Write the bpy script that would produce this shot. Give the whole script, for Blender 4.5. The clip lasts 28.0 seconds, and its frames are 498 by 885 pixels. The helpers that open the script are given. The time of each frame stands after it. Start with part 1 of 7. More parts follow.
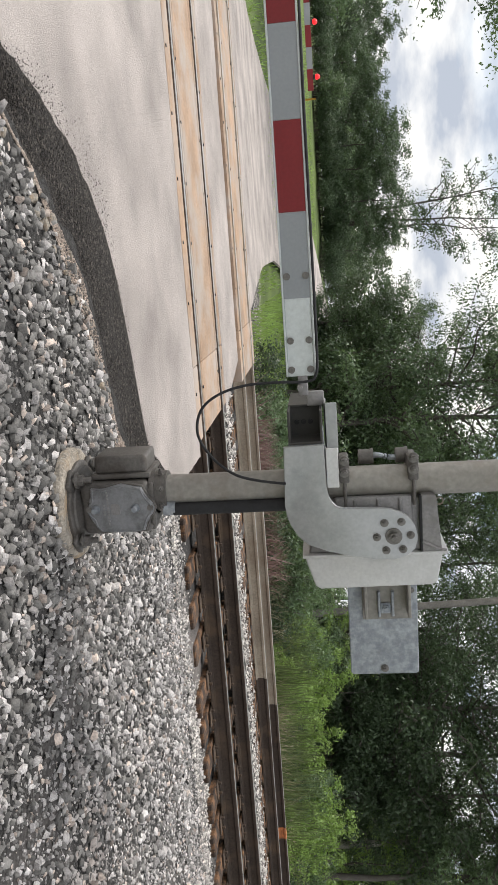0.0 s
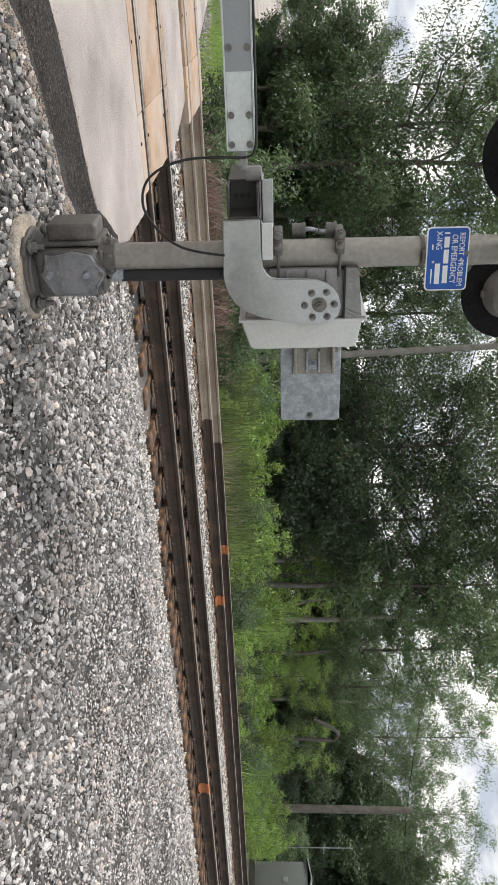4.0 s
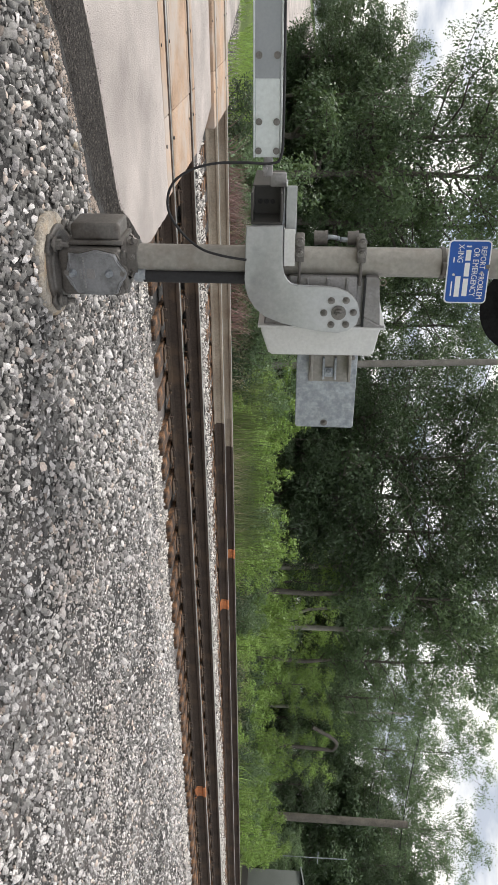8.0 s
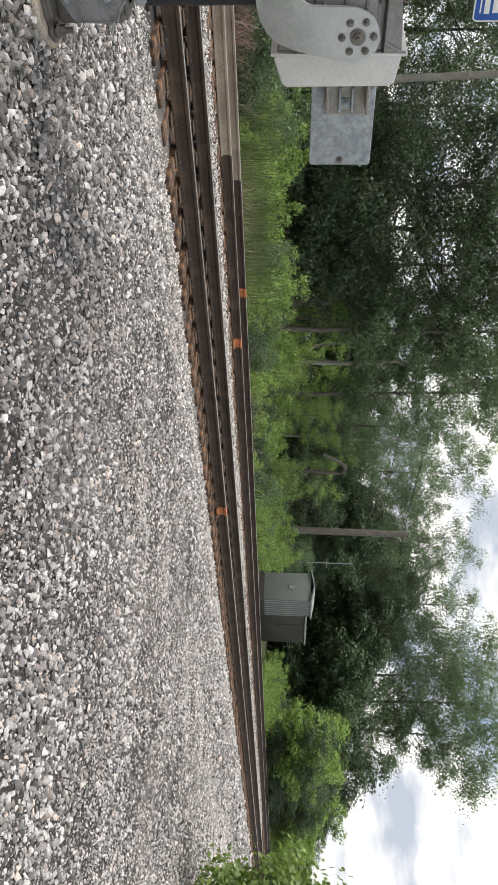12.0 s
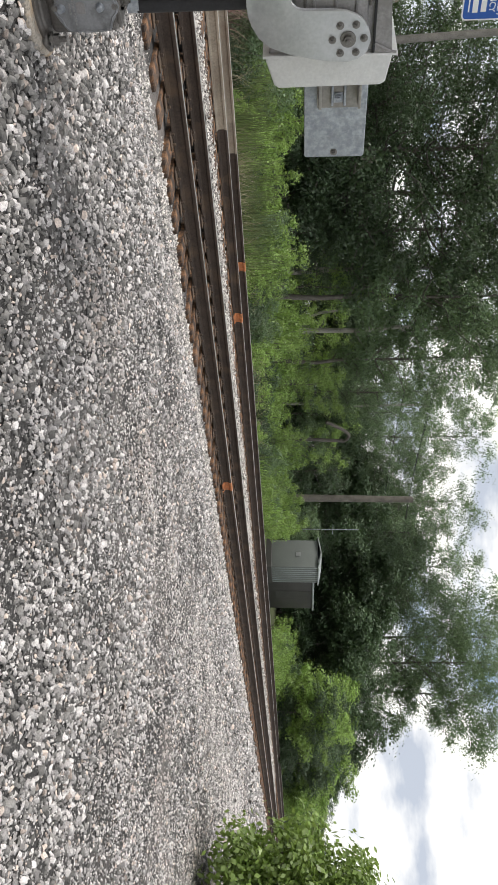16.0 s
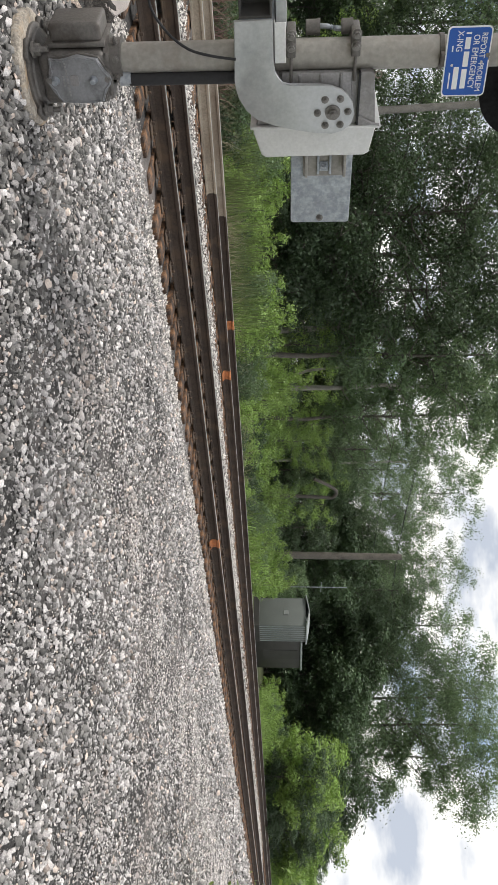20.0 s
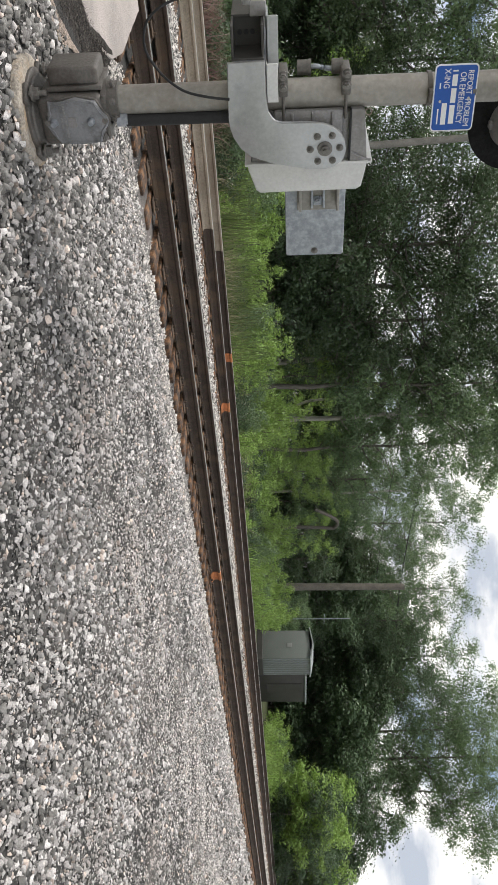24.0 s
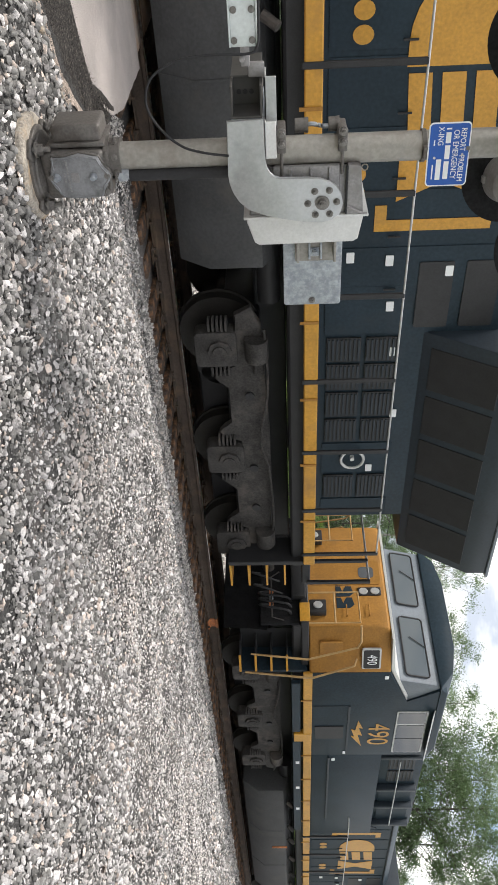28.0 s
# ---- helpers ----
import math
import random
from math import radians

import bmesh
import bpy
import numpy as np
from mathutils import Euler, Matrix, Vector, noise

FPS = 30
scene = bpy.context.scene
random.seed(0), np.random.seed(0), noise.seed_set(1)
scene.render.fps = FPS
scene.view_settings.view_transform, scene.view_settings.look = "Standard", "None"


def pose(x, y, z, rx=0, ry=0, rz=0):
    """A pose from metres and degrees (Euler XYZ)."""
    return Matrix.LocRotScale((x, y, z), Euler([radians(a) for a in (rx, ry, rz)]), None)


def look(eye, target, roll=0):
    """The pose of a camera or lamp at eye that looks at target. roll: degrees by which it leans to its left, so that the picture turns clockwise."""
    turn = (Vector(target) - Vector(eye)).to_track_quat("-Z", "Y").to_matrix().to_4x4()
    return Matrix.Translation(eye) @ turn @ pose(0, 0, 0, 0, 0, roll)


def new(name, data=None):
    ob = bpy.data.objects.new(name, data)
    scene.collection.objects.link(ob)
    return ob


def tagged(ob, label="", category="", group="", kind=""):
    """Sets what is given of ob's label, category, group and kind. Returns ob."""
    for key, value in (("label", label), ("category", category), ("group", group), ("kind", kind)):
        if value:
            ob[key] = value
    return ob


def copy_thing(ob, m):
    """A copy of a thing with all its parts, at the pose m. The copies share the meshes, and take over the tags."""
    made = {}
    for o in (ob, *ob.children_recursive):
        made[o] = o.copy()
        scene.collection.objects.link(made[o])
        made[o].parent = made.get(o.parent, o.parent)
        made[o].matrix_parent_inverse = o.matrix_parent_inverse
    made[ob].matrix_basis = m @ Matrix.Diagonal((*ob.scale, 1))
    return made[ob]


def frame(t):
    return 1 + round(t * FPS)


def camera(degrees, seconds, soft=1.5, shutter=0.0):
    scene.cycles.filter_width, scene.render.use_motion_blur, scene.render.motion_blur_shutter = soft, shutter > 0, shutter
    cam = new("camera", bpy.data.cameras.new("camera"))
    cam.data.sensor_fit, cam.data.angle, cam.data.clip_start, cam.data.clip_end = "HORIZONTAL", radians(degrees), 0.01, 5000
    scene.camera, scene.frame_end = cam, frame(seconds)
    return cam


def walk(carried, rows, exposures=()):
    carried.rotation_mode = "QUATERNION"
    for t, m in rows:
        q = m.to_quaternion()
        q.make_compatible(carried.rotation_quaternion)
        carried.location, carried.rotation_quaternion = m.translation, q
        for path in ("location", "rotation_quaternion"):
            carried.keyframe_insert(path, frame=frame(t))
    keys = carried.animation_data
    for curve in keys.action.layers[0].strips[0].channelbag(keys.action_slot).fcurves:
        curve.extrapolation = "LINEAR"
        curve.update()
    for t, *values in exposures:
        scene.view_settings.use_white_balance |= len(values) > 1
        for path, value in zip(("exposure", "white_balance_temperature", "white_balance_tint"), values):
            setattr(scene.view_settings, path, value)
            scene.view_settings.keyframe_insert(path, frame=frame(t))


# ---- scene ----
cam = camera(35.4, 28.0, soft=1.25)
# the film was taken with the camera turned on its side: the picture's right is up
PATH = [
    (0, (-0.902, -7.512, 1.208), (-0.461, -5.572, 1.007), 87.1),
    (0.5, (-0.946, -7.597, 1.246), (-0.569, -5.636, 1.126), 88.0),
    (1, (-1.024, -7.664, 1.294), (-0.538, -5.725, 1.365), 90.0),
    (1.5, (-1.092, -7.77, 1.32), (-0.532, -5.864, 1.55), 91.0),
    (2, (-1.1, -7.892, 1.307), (-0.551, -5.978, 1.498), 90.7),
    (2.5, (-1.125, -7.905, 1.316), (-0.509, -6.004, 1.396), 89.2),
    (3, (-1.177, -7.872, 1.305), (-0.367, -6.044, 1.316), 88.9),
    (3.5, (-1.188, -7.866, 1.297), (-0.219, -6.117, 1.249), 90.0),
    (4, (-1.151, -7.883, 1.293), (-0.105, -6.181, 1.202), 89.4),
    (4.5, (-1.136, -7.888, 1.288), (-0.073, -6.198, 1.188), 89.8),
    (6.5, (-1.149, -7.893, 1.281), (-0.103, -6.191, 1.17), 91.6),
    (7, (-1.15, -7.898, 1.28), (-0.11, -6.192, 1.173), 91.7),
    (7.5, (-1.15, -7.906, 1.28), (-0.113, -6.199, 1.171), 91.9),
    (8, (-1.155, -7.904, 1.278), (-0.121, -6.196, 1.16), 91.8),
    (8.5, (-1.159, -7.911, 1.28), (-0.146, -6.191, 1.157), 91.9),
    (9, (-1.161, -7.908, 1.277), (-0.176, -6.172, 1.157), 91.8),
    (9.5, (-1.165, -7.907, 1.277), (-0.216, -6.151, 1.157), 92.2),
    (10, (-1.156, -7.936, 1.281), (-0.367, -6.102, 1.158), 92.0),
    (10.5, (-1.19, -7.87, 1.265), (-0.755, -5.921, 1.145), 88.9),
    (11, (-1.354, -7.94, 1.273), (-0.671, -6.062, 1.197), 87.6),
    (11.5, (-1.375, -7.97, 1.313), (-0.196, -6.355, 1.249), 89.2),
    (12, (-1.286, -7.983, 1.245), (0.252, -6.71, 1.121), 91.5),
    (12.5, (-1.39, -7.941, 1.246), (0.298, -6.89, 1.037), 90.9),
    (14.5, (-1.484, -7.952, 1.258), (0.187, -6.866, 1.079), 90.9),
    (15, (-1.496, -7.96, 1.248), (0.139, -6.823, 1.062), 90.1),
    (15.5, (-1.463, -7.947, 1.26), (0.151, -6.777, 1.089), 89.8),
    (16, (-1.477, -7.942, 1.257), (0.114, -6.736, 1.124), 90.1),
    (16.5, (-1.467, -7.931, 1.262), (0.106, -6.702, 1.141), 90.5),
    (17, (-1.488, -7.945, 1.266), (0.077, -6.706, 1.155), 90.9),
    (17.5, (-1.489, -7.941, 1.272), (0.076, -6.699, 1.17), 91.2),
    (18, (-1.488, -7.942, 1.269), (0.077, -6.7, 1.176), 90.9),
    (18.5, (-1.487, -7.941, 1.269), (0.067, -6.686, 1.18), 90.4),
    (19, (-1.494, -7.94, 1.271), (0.04, -6.661, 1.173), 90.3),
    (19.5, (-1.501, -7.937, 1.268), (0.011, -6.631, 1.169), 90.1),
    (20, (-1.491, -7.935, 1.266), (0.01, -6.617, 1.163), 90.1),
    (20.5, (-1.489, -7.941, 1.268), (0.015, -6.628, 1.156), 89.9),
    (22.5, (-1.506, -7.942, 1.265), (-0.01, -6.62, 1.141), 90.0),
    (23, (-1.502, -7.947, 1.265), (-0.018, -6.611, 1.15), 89.3),
    (23.5, (-1.481, -7.941, 1.275), (-0.017, -6.582, 1.171), 88.6),
    (24, (-1.507, -7.96, 1.269), (-0.061, -6.582, 1.167), 89.0),
    (24.5, (-1.515, -7.962, 1.267), (-0.082, -6.57, 1.171), 89.2),
    (25, (-1.517, -7.96, 1.268), (-0.094, -6.558, 1.183), 89.2),
    (25.5, (-1.517, -7.964, 1.268), (-0.099, -6.556, 1.186), 89.1),
    (26, (-1.517, -7.968, 1.267), (-0.102, -6.556, 1.185), 88.9),
    (26.5, (-1.52, -7.958, 1.264), (-0.116, -6.536, 1.179), 89.0),
    (27, (-1.527, -7.947, 1.265), (-0.139, -6.509, 1.175), 89.3),
    (27.5, (-1.529, -7.943, 1.256), (-0.15, -6.498, 1.162), 89.2),
    (28, (-1.528, -7.946, 1.257), (-0.161, -6.489, 1.166), 88.8),
]
walk(cam, [(t, look(eye, target, roll)) for t, eye, target, roll in PATH], exposures=((0.0, 0.1), (1.0, 0.05), (2.0, -0.4), (3.0, 0.2), (8.0, 0.2), (17.0, 0.2), (27.0, 0.15), (27.5, 0.2), (28.0, 0.55)))

# ---- light ----
SUN_DIR = Vector((-0.46, 0.28, 0.84)).normalized()
sun = new("sun", bpy.data.lights.new("sun", "SUN"))
sun.data.energy, sun.data.angle, sun.data.color = 2.4, radians(15), (1.0, 0.96, 0.90)
sun.matrix_world = look(SUN_DIR * 60, (0, 0, 0))


def make_world():
    w = bpy.data.worlds.new("sky")
    scene.world = w
    w.use_nodes = True
    nt = w.node_tree
    nt.nodes.clear()
    N, L = nt.nodes.new, nt.links.new
    out, bg = N("ShaderNodeOutputWorld"), N("ShaderNodeBackground")
    sky = N("ShaderNodeTexSky")
    sky.sky_type, sky.sun_disc = "NISHITA", False
    sky.sun_elevation = math.asin(SUN_DIR.z)
    sky.sun_rotation = math.atan2(SUN_DIR.x, SUN_DIR.y)
    sky.dust_density = 2.0
    gain = N("ShaderNodeMix")
    gain.data_type, gain.blend_type = "RGBA", "MULTIPLY"
    gain.inputs["Factor"].default_value = 1.0
    gain.inputs["B"].default_value = (0.13, 0.13, 0.13, 1)
    L(sky.outputs[0], gain.inputs["A"])
    co, mp = N("ShaderNodeTexCoord"), N("ShaderNodeMapping")
    mp.inputs["Scale"].default_value = (1.0, 1.0, 2.4)
    mp.inputs["Location"].default_value = (0.35, 0.1, 0.3)
    L(co.outputs["Generated"], mp.inputs["Vector"])
    big, small = N("ShaderNodeTexNoise"), N("ShaderNodeTexNoise")
    for n, sc in ((big, 3.2), (small, 9.0)):
        n.inputs["Scale"].default_value, n.inputs["Detail"].default_value = sc, 6
        L(mp.outputs[0], n.inputs["Vector"])
    cover, shade = N("ShaderNodeValToRGB"), N("ShaderNodeValToRGB")
    cover.color_ramp.elements[0].position, cover.color_ramp.elements[1].position = 0.30, 0.46
    shade.color_ramp.elements[0].position, shade.color_ramp.elements[1].position = 0.36, 0.58
    shade.color_ramp.elements[0].color = (0.52, 0.57, 0.66, 1)
    shade.color_ramp.elements[1].color = (1.16, 1.14, 1.10, 1)
    L(big.outputs["Fac"], cover.inputs[0])
    L(small.outputs["Fac"], shade.inputs[0])
    mix = N("ShaderNodeMix")
    mix.data_type = "RGBA"
    L(cover.outputs["Color"], mix.inputs["Factor"])
    L(gain.outputs["Result"], mix.inputs["A"])
    L(shade.outputs["Color"], mix.inputs["B"])
    L(mix.outputs["Result"], bg.inputs["Color"])
    bg.inputs["Strength"].default_value = 1.0
    L(bg.outputs[0], out.inputs[0])


make_world()

# ---- materials ----
def material(name, base, rough=0.7, metal=0.0, spread=0.25, scale=6.0, bump=0.15, fine=60.0, stain=None, stain_amount=0.4, stain_scale=2.0, rand=0.0, island=0.0, emit=None, spec=0.4):
    """A surface with two scales of variation, an optional stain colour with a shape of its own, and relief."""
    m = bpy.data.materials.new(name)
    m.use_nodes = True
    nt = m.node_tree
    N, L = nt.nodes.new, nt.links.new
    b = nt.nodes["Principled BSDF"]
    b.inputs["Roughness"].default_value, b.inputs["Metallic"].default_value = rough, metal
    b.inputs["Specular IOR Level"].default_value = spec
    co = N("ShaderNodeTexCoord")
    n1, n2 = N("ShaderNodeTexNoise"), N("ShaderNodeTexNoise")
    for n, s, d in ((n1, scale, 4), (n2, fine, 3)):
        n.inputs["Scale"].default_value, n.inputs["Detail"].default_value = s, d
        L(co.outputs["Object"], n.inputs["Vector"])
    add = N("ShaderNodeMath")
    add.operation = "ADD"
    L(n1.outputs["Fac"], add.inputs[0])
    L(n2.outputs["Fac"], add.inputs[1])
    mr = N("ShaderNodeMapRange")
    mr.inputs["From Min"].default_value, mr.inputs["From Max"].default_value = 0.7, 1.3
    mr.inputs["To Min"].default_value, mr.inputs["To Max"].default_value = 1 - spread, 1 + spread
    L(add.outputs[0], mr.inputs["Value"])
    last = mr.outputs["Result"]
    for amount, node, socket in ((rand, "ShaderNodeObjectInfo", "Random"), (island, "ShaderNodeNewGeometry", "Random Per Island")):
        if amount:
            info, r2, mul = N(node), N("ShaderNodeMapRange"), N("ShaderNodeMath")
            r2.inputs["To Min"].default_value, r2.inputs["To Max"].default_value = 1 - amount, 1 + amount
            L(info.outputs[socket], r2.inputs["Value"])
            mul.operation = "MULTIPLY"
            L(last, mul.inputs[0])
            L(r2.outputs["Result"], mul.inputs[1])
            last = mul.outputs[0]
    col = N("ShaderNodeMix")
    col.data_type, col.blend_type = "RGBA", "MULTIPLY"
    col.inputs["Factor"].default_value = 1.0
    col.inputs["A"].default_value = (*base, 1)
    L(last, col.inputs["B"])
    result = col.outputs["Result"]
    if stain:
        n3, ramp, mx = N("ShaderNodeTexNoise"), N("ShaderNodeValToRGB"), N("ShaderNodeMix")
        n3.inputs["Scale"].default_value, n3.inputs["Detail"].default_value = stain_scale, 7
        n3.inputs["Roughness"].default_value = 0.65
        ramp.color_ramp.elements[0].position = 0.62 - 0.3 * stain_amount
        ramp.color_ramp.elements[1].position = 0.78 - 0.3 * stain_amount
        L(co.outputs["Object"], n3.inputs["Vector"])
        L(n3.outputs["Fac"], ramp.inputs[0])
        mx.data_type = "RGBA"
        mx.inputs["B"].default_value = (*stain, 1)
        L(ramp.outputs["Color"], mx.inputs["Factor"])
        L(result, mx.inputs["A"])
        result = mx.outputs["Result"]
    L(result, b.inputs["Base Color"])
    if bump:
        bp = N("ShaderNodeBump")
        bp.inputs["Strength"].default_value, bp.inputs["Distance"].default_value = bump, 0.01
        L(n2.outputs["Fac"], bp.inputs["Height"])
        L(bp.outputs[0], b.inputs["Normal"])
    if emit:
        b.inputs["Emission Color"].default_value, b.inputs["Emission Strength"].default_value = (*emit[0], 1), emit[1]
    return m


def leafy(name, base, light, spread=0.35):
    """Foliage: diffuse and thin, lit through, varied leaf by leaf and plant by plant."""
    m = material(name, base, rough=0.42, spread=spread, scale=0.8, bump=0.0, fine=9.0, rand=0.25, island=0.45, spec=0.5)
    nt = m.node_tree
    N, L = nt.nodes.new, nt.links.new
    b = nt.nodes["Principled BSDF"]
    out = nt.nodes["Material Output"]
    tr, mix = N("ShaderNodeBsdfTranslucent"), N("ShaderNodeMixShader")
    tr.inputs["Color"].default_value = (*light, 1)
    mix.inputs["Fac"].default_value = 0.32
    L(b.outputs[0], mix.inputs[1])
    L(tr.outputs[0], mix.inputs[2])
    L(mix.outputs[0], out.inputs["Surface"])
    return m


def glassy(name, tint, rough=0.03):
    m = bpy.data.materials.new(name)
    m.use_nodes = True
    b = m.node_tree.nodes["Principled BSDF"]
    b.inputs["Base Color"].default_value = (*tint, 1)
    b.inputs["Roughness"].default_value = rough
    b.inputs["Specular IOR Level"].default_value = 0.8
    return m


